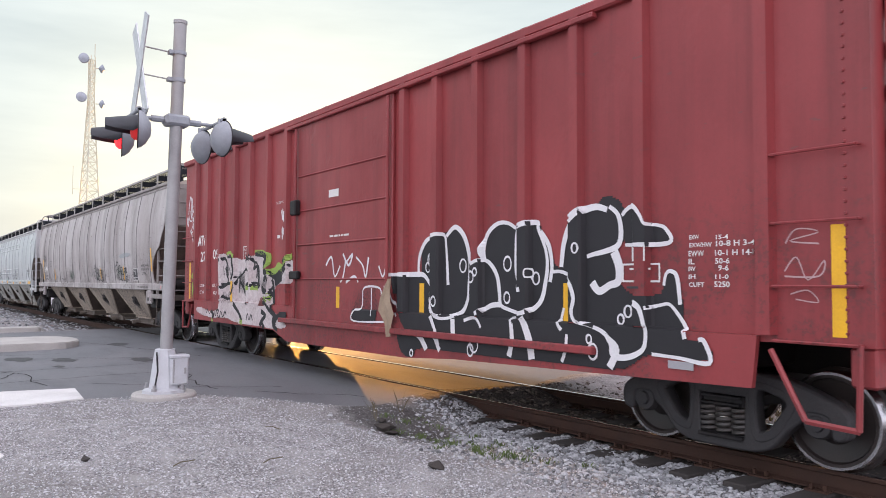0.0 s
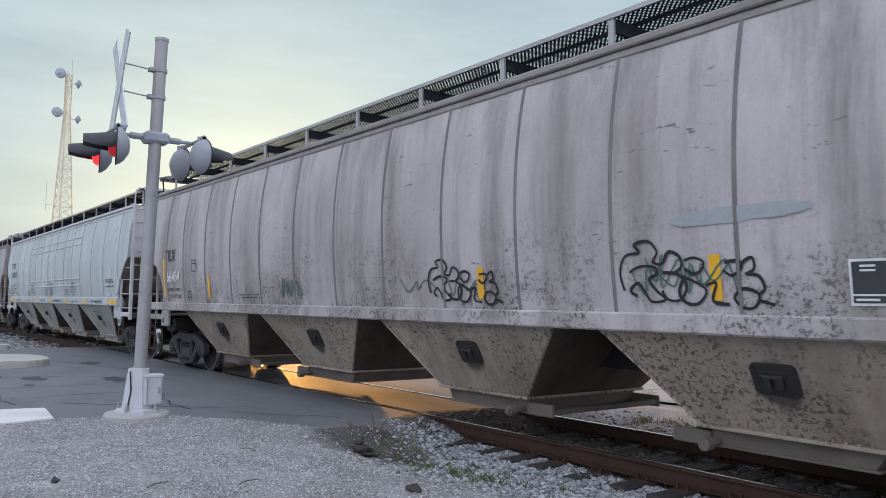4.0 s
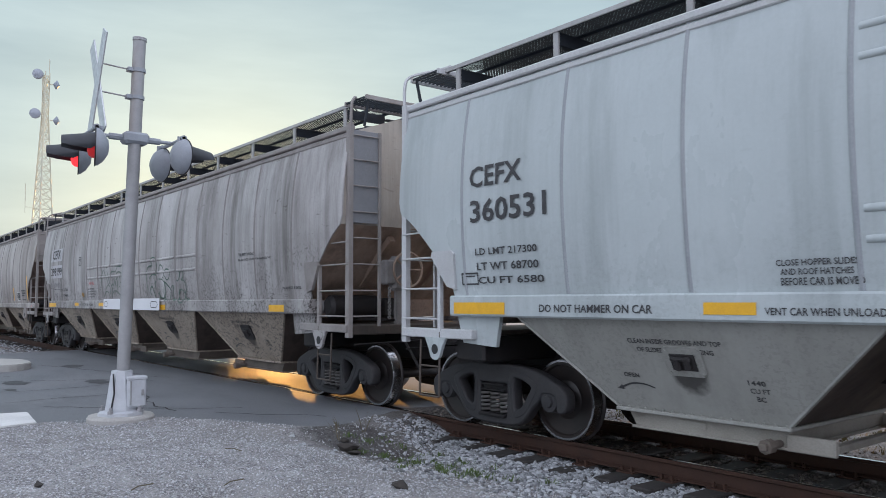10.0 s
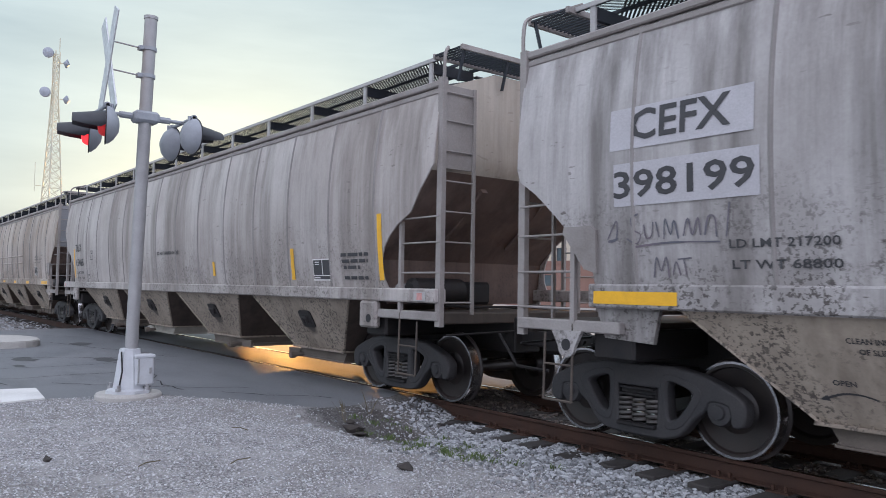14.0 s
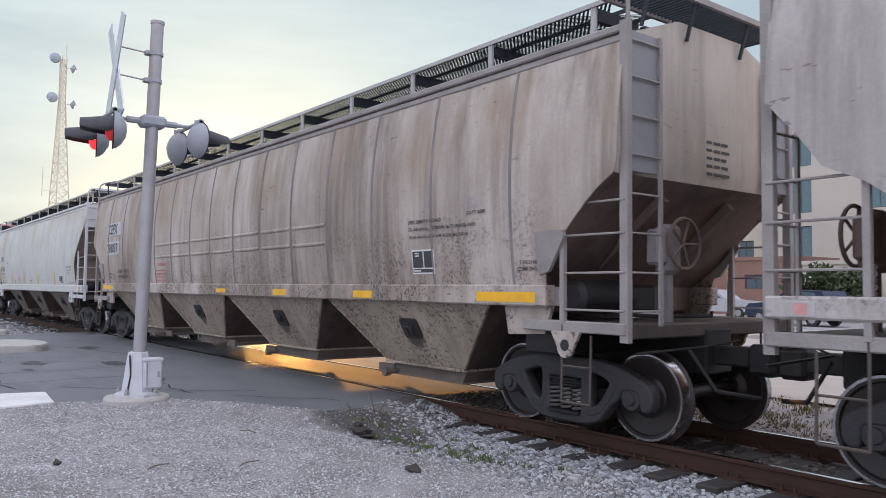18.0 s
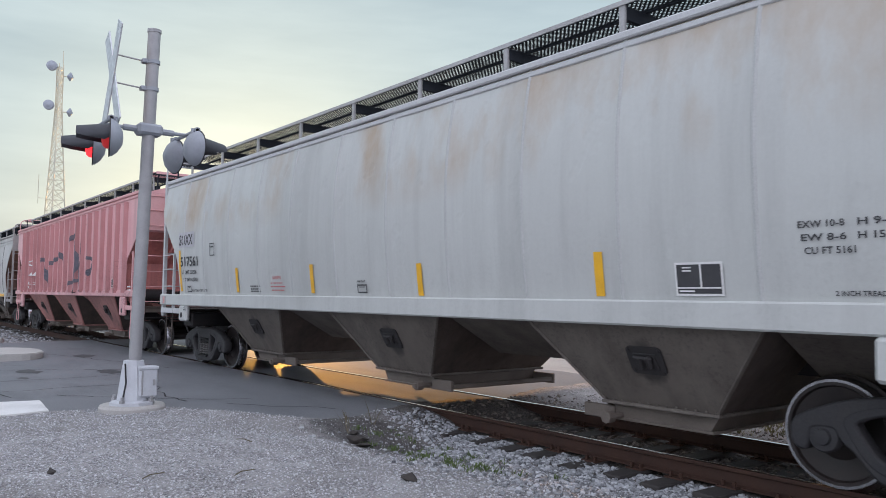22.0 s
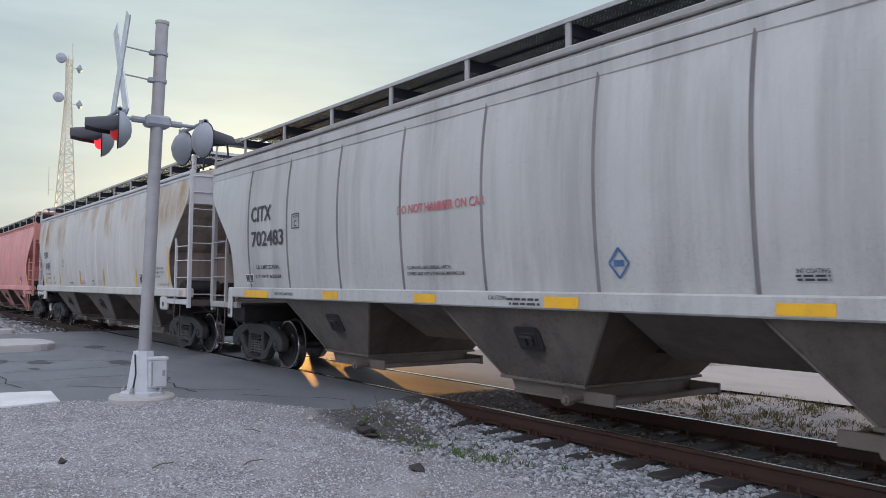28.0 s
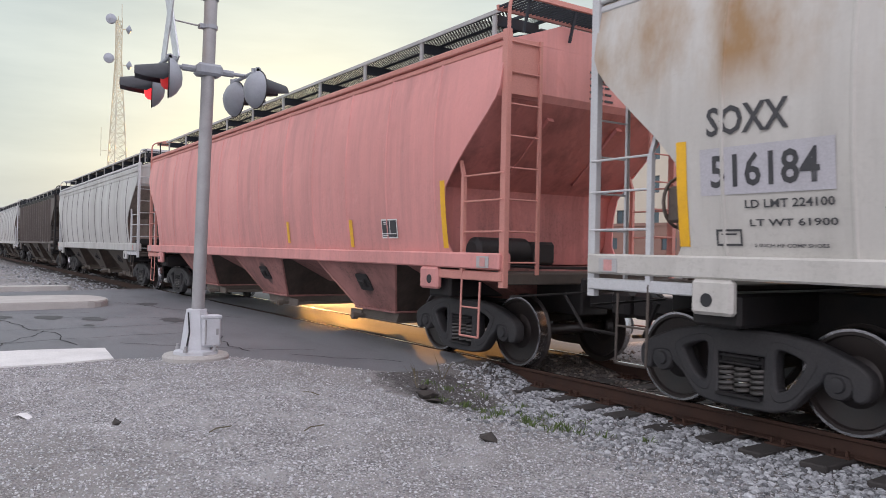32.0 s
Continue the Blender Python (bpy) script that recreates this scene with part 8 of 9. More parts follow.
stroke(boxcar, "black", 0.08, -5.88, 0.94, -5.69, 0.86, -5.80, 0.81)
stroke(boxcar, "black", 0.1, -3.18, 0.74, -3.07, 0.85, -2.92, 0.95, -3.12, 1.02)
stroke(boxcar, "black", 0.12, -2.47, 0.76, -2.56, 0.88, -2.30, 0.96)
stroke(boxcar, "black", 0.03, -5.56, 0.84, -5.52, 0.96, -5.39, 0.97, -5.47, 0.87, -5.35, 0.82, -5.26, 0.95, -5.14, 0.84, -5.02, 0.95, -4.94, 0.89)
stroke(boxcar, "black", 0.03, -3.85, 0.82, -3.79, 0.95, -3.70, 0.83, -3.61, 0.94, -3.53, 0.83)
stroke(boxcar, "green", 0.08, -5.14, 2.15, -4.94, 2.18, -4.56, 2.09)
stroke(boxcar, "green", 0.08, -3.62, 2.16, -3.00, 2.11, -2.85, 2.06, -2.88, 1.90, -3.00, 1.85)
stroke(boxcar, "green", 0.12, -2.91, 1.76, -2.62, 1.78, -2.49, 1.86, -2.28, 1.81, -2.07, 1.97, -1.92, 2.04)
stroke(boxcar, "green", 0.1, -3.87, 1.46, -3.43, 1.45)
stroke(boxcar, "green", 0.1, -2.99, 1.28, -2.89, 1.24, -2.82, 1.34)
stroke(boxcar, "green", 0.08, -4.20, 0.79, -4.07, 0.77)
stroke(boxcar, "green", 0.08, -5.83, 0.77, -5.76, 0.72)
for leaf in ((-7.34, 1.93, -7.25, 1.96, -7.14, 1.92, -7.16, 1.86, -7.27, 1.87), (-7.42, 1.7, -7.32, 1.79, -7.19, 1.79, -7.08, 1.74, -7.12, 1.66, -7.28, 1.62, -7.37, 1.64),
             (-7.38, 1.48, -7.28, 1.53, -7.1, 1.55, -7.04, 1.45, -7.06, 1.32, -7.11, 1.19, -7.17, 1.23, -7.22, 1.16, -7.26, 1.27, -7.36, 1.22, -7.31, 1.35)):
    blot(boxcar, "green", *leaf)
for tag in ((-7.75, 3.11, -7.8, 3.0, -7.72, 2.89, -7.7, 3.0, -7.75, 3.11), (-7.59, 3.58, -7.67, 3.36, -7.69, 3.15, -7.59, 3.01, -7.44, 3.01, -7.52, 3.12, -7.56, 3.24), (-7.59, 3.58, -7.49, 3.46, -7.52, 3.19, -7.44, 3.03),
            (-7.46, 3.53, -7.44, 3.26, -7.37, 3.02, -7.28, 2.98), (-7.25, 3.54, -7.3, 3.4, -7.34, 3.31), (-7.3, 3.28, -7.37, 3.2, -7.27, 3.21),
            (-7.23, 2.99, -7.28, 3.12, -7.37, 2.97, -7.33, 2.81, -7.24, 2.81, -7.26, 2.95, -7.42, 2.84, -7.52, 2.72, -7.38, 2.74), (-7.55, 2.77, -7.43, 2.66, -7.35, 2.5)):
    stroke(boxcar, "white", 0.05, *tag)
stroke(boxcar, "white", 0.045, 0.14, 1.92, 0.06, 1.66, -0.03, 1.57)
stroke(boxcar, "white", 0.05, -0.52, 1.84, -0.33, 1.97, -0.22, 1.66, -0.04, 1.83)
stroke(boxcar, "white", 0.05, 0.05, 2.01, 0.23, 1.83, 0.35, 2.00, 0.14, 1.87)
stroke(boxcar, "white", 0.05, 0.46, 1.95, 0.66, 1.82, 0.75, 1.65, 0.83, 1.94)
stroke(boxcar, "white", 0.05, 0.15, 1.57, 0.41, 1.66, 0.53, 1.57)
stroke(boxcar, "white", 0.05, 1.12, 1.81, 1.23, 1.65, 1.31, 1.77)
stroke(boxcar, "white", 0.035, 0.67, 1.45, 0.75, 1.50, 1.00, 1.51, 1.19, 1.45, 1.19, 1.17)
stroke(boxcar, "white", 0.035, 0.67, 1.45, 0.64, 1.19, 0.42, 1.15, 0.42, 0.99, 1.47, 1.02)
stroke(boxcar, "white", 0.035, 0.92, 1.49, 0.92, 1.08)
stroke(boxcar, "white", 0.035, 1.43, 1.41, 1.61, 1.10)
stroke(boxcar, "faded", 0.012, 7.26, 1.89, 7.35, 2.00, 7.53, 1.97, 7.30, 1.91, 7.53, 1.88)
stroke(boxcar, "faded", 0.012, 7.25, 1.67, 7.35, 1.78, 7.44, 1.60, 7.57, 1.75, 7.53, 1.63, 7.25, 1.63)
stroke(boxcar, "faded", 0.012, 7.30, 1.49, 7.44, 1.52, 7.52, 1.43, 7.34, 1.45)
stroke(cars[3], "murk", 0.026, -2.86, 1.78, -2.72, 2.10, -2.52, 2.40)
stroke(cars[3], "murk", 0.026, -2.45, 2.40, -2.20, 2.17, -2.08, 2.02, -1.96, 1.96)
stroke(cars[3], "murk", 0.026, -2.14, 2.37, -1.99, 2.14, -1.93, 2.03, -1.82, 2.15)
stroke(cars[3], "murk", 0.026, -1.90, 2.28, -1.63, 2.35, -1.42, 2.33, -1.22, 2.44)
stroke(cars[3], "murk", 0.026, -2.32, 1.89, -2.20, 1.97, -2.02, 2.02)
stroke(cars[3], "murk", 0.026, -2.52, 1.72, -2.32, 1.83, -2.14, 1.82, -2.02, 1.74, -1.82, 1.96, -1.63, 2.02, -1.74, 1.86, -1.82, 1.71, -1.63, 1.83, -1.42, 1.84, -1.28, 1.80, -1.04, 1.71)
stroke(cars[3], "murk", 0.026, -1.52, 2.18, -1.47, 1.99, -1.37, 2.12, -1.22, 2.18)
stroke(cars[3], "murk", 0.026, -1.32, 2.28, -1.13, 2.32, -0.92, 2.27, -1.08, 2.15, -1.13, 1.97, -1.04, 1.93)
stroke(cars[3], "murk", 0.026, -1.22, 2.11, -1.32, 1.89, -1.37, 1.85)
stroke(cars[3], "murk", 0.026, -1.04, 2.06, -0.81, 2.02)
stroke(cars[3], "murk", 0.026, -0.90, 1.70, -0.73, 1.83)
stroke(cars[3], "murk", 0.026, -0.60, 2.20, -0.32, 2.24, -0.23, 2.21)
stroke(cars[3], "murk", 0.026, -0.48, 2.11, -0.37, 1.86, -0.25, 2.01)
stroke(cars[3], "murk", 0.026, -1.47, 2.48, -0.94, 2.45)
stroke(cars[7], "smoke", 0.12, -3.72, 2.37, -3.26, 2.74, -2.64, 2.46, -2.38, 1.69)
stroke(cars[7], "smoke", 0.12, -2.45, 2.39, -1.56, 2.54, -1.31, 1.57)
stroke(cars[7], "smoke", 0.12, -1.39, 2.47, -0.51, 2.90, -0.11, 2.48, 0.08, 1.91)
stroke(cars[7], "smoke", 0.12, 0.63, 2.23, 0.97, 3.07, 1.34, 3.41)
stroke(cars[7], "smoke", 0.12, 1.72, 3.37, 1.90, 2.39, 1.59, 1.58)
stroke(cars[7], "smoke", 0.12, 2.32, 3.31, 2.58, 2.75, 2.02, 2.38, 2.19, 1.58)
stroke(cars[7], "smoke", 0.12, 2.90, 2.73, 3.05, 1.96)
stroke(cars[7], "smoke", 0.12, 3.12, 2.62, 3.63, 2.49, 3.35, 2.09)
stroke(cars[7], "smoke", 0.12, 0.67, 1.63, 1.32, 1.89, 1.83, 1.58)
stroke(cars[7], "smoke", 0.12, 1.57, 1.89, 2.51, 1.97)
panel(cars[1], -6.97, -6.70, 2.18, 2.43, "k", False)
panel(cars[1], -7.27, -7.04, 1.63, 1.77, "k", False)
panel(cars[4], -6.64, -6.39, 2.16, 2.42, "k", False)
panel(cars[4], -7.01, -6.80, 1.62, 1.75, "k", False)
panel(cars[5], -5.14, -4.88, 2.58, 2.84, "k", False)
panel(cars[5], -8.31, -8.07, 1.75, 1.88, "k", False)
panel(cars[6], -5.72, -5.48, 2.31, 2.56, "k", False)
panel(cars[6], -7.06, -6.84, 1.59, 1.72, "k", False)
panel(cars[6], -0.24, 0.01, 1.59, 1.71, "k", False)
panel(cars[7], -6.91, -6.66, 1.70, 1.85, "k", False)
panel(cars[8], -5.08, -4.81, 2.50, 2.75, "k", False, bar=False)
panel(cars[9], -7.28, -7.03, 1.57, 1.71, "k", False)
panel(cars[9], -4.21, -3.96, 2.14, 2.39, "k", False)
panel(cars[9], -0.06, 0.19, 1.54, 1.67, "k", False)
panel(cars[2], -8.71, -8.42, 1.75, 1.89, "k", False)
panel(cars[8], 4.36, 4.91, 1.68, 2.01, "k", True)
panel(cars[6], 5.09, 5.52, 1.60, 1.85, "k", True)
panel(cars[9], 4.98, 5.43, 1.54, 1.81, "k", True)
panel(cars[7], 5.76, 6.32, 1.71, 1.92, "k", True)
panel(cars[10], 5.60, 6.01, 1.66, 1.90, "k", True)
panel(cars[4], 6.57, 7.07, 1.63, 1.92, "k", True)
panel(cars[5], 6.27, 6.70, 1.75, 2.02, "k", True)
panel(cars[8], -7.03, -6.73, 1.61, 1.75, "k", True)
panel(boxcar, -4.22, -3.95, 2.00, 2.28, "w", False, bar=False)
panel(boxcar, 5.59, 6.04, 1.58, 1.76, "w", False)
panel(boxcar, 5.71, 5.93, 1.78, 1.93, "w", True)
panel(boxcar, -0.45, -0.12, 2.93, 3.05, "w", True)
panel(boxcar, 6.17, 6.44, 0.81, 0.88, "g", True)
panel(boxcar, -3.28, -2.99, 1.12, 1.28, "m", True)
bar_line(cars[5], -4.19, -3.48, 1.89, 0.039, "r")
bar_line(cars[5], -4.17, -3.48, 1.81, 0.039, "r")
bar_line(cars[5], -4.17, -3.48, 1.74, 0.039, "r")
bar_line(cars[5], -4.17, -3.49, 1.66, 0.039, "r")
bar_line(cars[6], -3.89, -3.48, 1.69, 0.026, "k")
bar_line(cars[6], -3.87, -3.46, 1.64, 0.026, "k")
bar_line(cars[6], -3.87, -3.46, 1.60, 0.025, "k")
bar_line(cars[6], -3.04, -2.59, 1.74, 0.024, "r")
bar_line(cars[6], -3.04, -2.51, 1.68, 0.024, "r")
bar_line(cars[6], -3.02, -2.55, 1.62, 0.024, "r")
bar_line(cars[9], -1.43, -0.95, 1.64, 0.029, "r")
bar_line(cars[9], -1.41, -0.93, 1.60, 0.029, "r")
bar_line(cars[9], -1.41, -0.96, 1.55, 0.029, "r")
bar_line(cars[9], -3.22, -2.62, 1.59, 0.028, "k")
bar_line(cars[9], -3.21, -2.62, 1.54, 0.028, "k")
bar_line(cars[9], 0.72, 1.25, 1.64, 0.027, "g")
bar_line(cars[9], 0.73, 1.21, 1.59, 0.027, "g")
bar_line(cars[9], 0.73, 1.19, 1.54, 0.027, "g")
bar_line(cars[8], 0.21, 0.73, 1.42, 0.031, "k")
bar_line(cars[8], 0.24, 0.73, 1.37, 0.031, "k")
bar_line(cars[8], 3.48, 3.75, 1.66, 0.022, "k")
bar_line(cars[8], 3.49, 3.75, 1.63, 0.022, "k")
bar_line(cars[4], 7.40, 8.14, 1.96, 0.060, "k")
bar_line(cars[4], 7.42, 8.12, 1.87, 0.059, "k")
bar_line(cars[4], 7.47, 7.91, 1.78, 0.059, "k")
bar_line(cars[4], 7.47, 8.10, 1.63, 0.059, "k")
bar_line(cars[1], -4.54, -3.62, 1.68, 0.022, "k")
bar_line(cars[1], -4.40, -3.70, 1.63, 0.022, "k")
bar_line(cars[8], 5.03, 6.76, 2.81, 0.038, "g")
bar_line(cars[8], 5.07, 6.20, 2.73, 0.038, "g")
bar_line(cars[8], 5.12, 5.68, 1.84, 0.038, "k")
bar_line(cars[8], 5.17, 5.72, 1.77, 0.037, "k")
bar_line(cars[7], 7.20, 7.64, 1.70, 0.042, "w")
bar_line(cars[7], 7.26, 7.65, 1.62, 0.041, "w")
bar_line(cars[2], 7.39, 8.06, 2.10, 0.040, "k")
bar_line(cars[2], 7.40, 8.17, 2.04, 0.040, "k")
bar_line(cars[2], 7.40, 8.24, 1.92, 0.040, "k")
bar_line(boxcar, -0.41, 0.24, 2.29, 0.037, "w")
bar_line(boxcar, -2.57, -2.44, 2.37, 0.070, "w")
bar_line(boxcar, 5.64, 5.85, 1.52, 0.027, "k")

for x0, x1, z0, z1, s in ((-2.8, -1.9, 1.6, 2.05, 1), (-2.7, -2.0, 1.62, 2.0, 2), (0.9, 2.5, 1.66, 1.95, 3), (4.7, 5.9, 1.66, 2.0, 4), (4.8, 5.7, 1.68, 2.05, 5)):
    scribble(cars[1], "murk", x0, x1, z0, z1, s, 0.018)
for n, xa, xb, z0, z1 in ((9, -7.42, -6.22, 2.0, 2.4), (6, -7.5, -6.6, 2.54, 2.86)):
    part("paint_patch", patch_mesh(xa, xb, z0, z1, cars[n][1], 0.004).data("paint_patch", INK["p"]), cars[n][0], "pale lavender repainted patch behind the lettering")
scribble(cars[9], "murk", -5.85, -5.5, 1.7, 1.86, 8, 0.012)
scribble(cars[9], "murk", -5.85, -5.5, 1.52, 1.66, 9, 0.012)
scribble(cars[7], "murk", -6.9, -6.6, 1.9, 2.1, 10, 0.012)


panel(cars[3], -5.01, -4.77, 2.61, 2.86, "k", False)
panel(cars[1], 6.64, 7.1, 1.62, 1.92, "k", True)
for x, z0, z1 in ((-7.9, 2.85, 3.24), (-7.85, 2.32, 2.72)):
    part("paint_patch", patch_mesh(x - 0.66, x + 0.8, z0, z1, cars[3][1], 0.004).data("paint_patch", INK["p"]), cars[3][0], "pale repainted patch behind the lettering")
for x, z0, z1 in ((-7.75, 2.9, 3.26), (-7.85, 2.38, 2.74)):
    part("paint_patch", patch_mesh(x - 0.64, x + 0.62, z0, z1, cars[5][1], 0.004).data("paint_patch", INK["p"]), cars[5][0], "pale repainted patch behind the lettering")
for line in ((-8.6, 2.02, -8.49, 2.19, -8.5, 2.02, -8.6, 2.0, -8.48, 2.02), (-8.24, 2.24, -8.32, 2.2, -8.3, 2.1, -8.22, 2.05, -8.27, 1.97, -8.38, 2.02), (-8.18, 2.14, -8.16, 2.02, -8.1, 2.04, -8.08, 2.16),
             (-8.05, 2.16, -8.02, 2.02), (-7.97, 2.0, -7.95, 2.18, -7.9, 2.04, -7.86, 2.16, -7.82, 2.0), (-7.77, 2.02, -7.72, 2.17, -7.68, 2.03, -7.62, 2.17, -7.6, 2.02), (-7.56, 2.02, -7.52, 2.17, -7.46, 2.16, -7.45, 2.0), (-7.32, 2.28, -7.36, 2.0), (-8.3, 1.94, -7.9, 1.97, -7.42, 1.96),
             (-8.1, 1.66, -8.06, 1.84, -8.02, 1.72, -7.96, 1.84, -7.94, 1.66), (-7.9, 1.68, -7.86, 1.8, -7.82, 1.68), (-7.78, 1.82, -7.76, 1.68), (-7.84, 1.82, -7.7, 1.83)):
    stroke(cars[3], "smoke", 0.016, *line)
blot(cars[3], "rust", -4.82, 1.8, -4.72, 1.83, -4.6, 1.79, -4.56, 1.73, -4.68, 1.71, -4.78, 1.74)

# more of the sprayed outlines on the boxcar
for k, (x0, x1, z0, z1) in enumerate(((-2.38, -2.08, 2.62, 2.92), (-2.36, -2.1, 2.3, 2.6))):
    scribble(boxcar, "white", x0, x1, z0, z1, 80 + k, 0.04)
for k, (x0, x1, z0, z1) in enumerate(((-5.3, -4.8, 1.6, 1.95), (-5.3, -4.7, 1.1, 1.4), (-4.45, -4.05, 1.3, 1.8), (-3.3, -2.85, 1.3, 1.7), (-6.2, -5.4, 0.84, 0.98))):
    scribble(boxcar, "black", x0, x1, z0, z1, 60 + k, 0.02)
stroke(boxcar, "black", 0.09, -3.53, 2.13, -2.95, 2.07, -2.95, 1.96, -3.07, 1.77, -2.88, 1.74, -2.65, 1.67, -2.34, 1.79, -2.07, 2.00)
stroke(boxcar, "black", 0.06, -3.92, 1.51, -3.64, 1.55, -3.38, 1.54)
stroke(boxcar, "black", 0.07, -3.07, 1.48, -2.88, 1.41, -2.74, 1.47)
stroke(boxcar, "black", 0.05, -4.05, 1.37, -3.96, 1.24, -3.85, 1.12)
stroke(boxcar, "black", 0.07, -2.79, 1.07, -2.95, 1.20, -3.09, 1.35, -3.17, 1.48)
stroke(boxcar, "black", 0.08, -3.03, 1.01, -2.92, 0.93, -3.07, 0.84, -2.98, 0.71)
stroke(boxcar, "black", 0.09, -2.68, 1.04, -2.43, 0.92, -2.56, 0.79, -2.37, 0.71)
stroke(boxcar, "black", 0.05, -3.75, 2.12, -3.67, 1.98, -3.48, 1.91, -3.50, 1.64)
stroke(boxcar, "black", 0.05, -3.83, 2.09, -3.92, 1.92, -3.78, 1.78)
part("stencil_panel", patch_mesh(-2.30, -1.99, 0.87, 1.04, boxcar[1], 0.012).data("stencil_panel", SPRAY["black"]), boxcar[0])
blot(boxcar, "black", 0.36, 1.16, 0.44, 1.27, 0.61, 1.46, 0.79, 1.52, 1.02, 1.50, 1.06, 1.34, 1.03, 1.00, 0.71, 0.99, 0.39, 1.00)
blot(boxcar, "black", 1.64, 0.89, 1.89, 0.89, 2.38, 0.88, 2.97, 0.87, 3.04, 0.86, 3.04, 0.71, 2.59, 0.72, 2.12, 0.69, 2.04, 0.59, 1.84, 0.58, 1.69, 0.69)
bubble(boxcar, 2.00, 0.63, 0.035)
stroke(boxcar, "white", 0.1, 2.07, 0.91, 2.22, 0.84, 2.31, 0.75, 2.35, 0.70)
stroke(boxcar, "white", 0.1, 2.49, 0.91, 2.56, 0.83, 2.62, 0.74, 2.65, 0.71)
stroke(boxcar, "white", 0.05, 1.27, 1.52, 1.32, 1.42, 1.38, 1.32)


def throw_line(car, shift, grow, *flat):
    """One outline of a throw-up, grown about its foot."""
    pts = [(v - (4.53, 1.61)[i % 2]) * grow + (4.53 + shift, 1.61)[i % 2] for i, v in enumerate(flat)]
    stroke(car, "black" if grow < 1.2 else "murk", 0.028, *pts)


# sprayed outline letters low on two of the cars
for car, shift, grow in ((cars[1], 0.0, 1.0), (cars[1], -3.05, 0.9), (cars[3], -3.5, 1.7)):
    throw_line(car, shift, grow, 4.56, 1.72, 4.52, 1.89, 4.59, 2.04, 4.75, 2.07, 4.70, 2.14, 4.80, 2.17, 4.89, 2.15, 4.95, 2.06, 4.90, 1.98, 5.00, 1.96, 5.07, 2.06, 5.18, 2.02, 5.20, 1.93, 5.13, 1.88)
    throw_line(car, shift, grow, 4.63, 1.89, 4.75, 1.94, 4.91, 1.93, 4.94, 1.87, 4.85, 1.82, 4.92, 1.72, 5.01, 1.64, 4.86, 1.62, 4.79, 1.71, 4.72, 1.79, 4.63, 1.72, 4.70, 1.67)
    throw_line(car, shift, grow, 5.00, 1.88, 5.16, 1.86, 5.24, 1.76, 5.17, 1.64, 5.04, 1.64, 4.98, 1.72)
    throw_line(car, shift, grow, 5.20, 1.84, 5.31, 1.80, 5.43, 1.72, 5.35, 1.61, 5.23, 1.61, 5.16, 1.70, 5.21, 1.82)
    throw_line(car, shift, grow, 5.23, 1.98, 5.33, 2.00, 5.42, 1.96, 5.39, 1.89, 5.31, 1.86, 5.23, 1.91)
    throw_line(car, shift, grow, 5.62, 1.95, 5.74, 1.96, 5.77, 1.90, 5.68, 1.84, 5.60, 1.89)
    throw_line(car, shift, grow, 5.43, 1.76, 5.53, 1.78, 5.49, 1.63, 5.64, 1.60)
    throw_line(car, shift, grow, 5.74, 1.87, 5.79, 1.95, 5.87, 1.98, 5.88, 1.89, 5.80, 1.85)
    throw_line(car, shift, grow, 5.72, 1.72, 5.81, 1.73, 5.91, 1.68, 5.86, 1.58, 5.75, 1.58, 5.69, 1.66, 5.75, 1.72)
    throw_line(car, shift, grow, 5.81, 1.85, 5.92, 1.83, 5.96, 1.73, 5.91, 1.69)
    throw_line(car, shift, grow, 5.89, 1.64, 6.04, 1.60)
blot(cars[1], "blue", 5.13, 2.36, 5.72, 2.41, 6.36, 2.39, 6.26, 2.31, 5.72, 2.28, 5.21, 2.28)


HEXES = ((-2.16, -1.8), (1.5, 2.0))


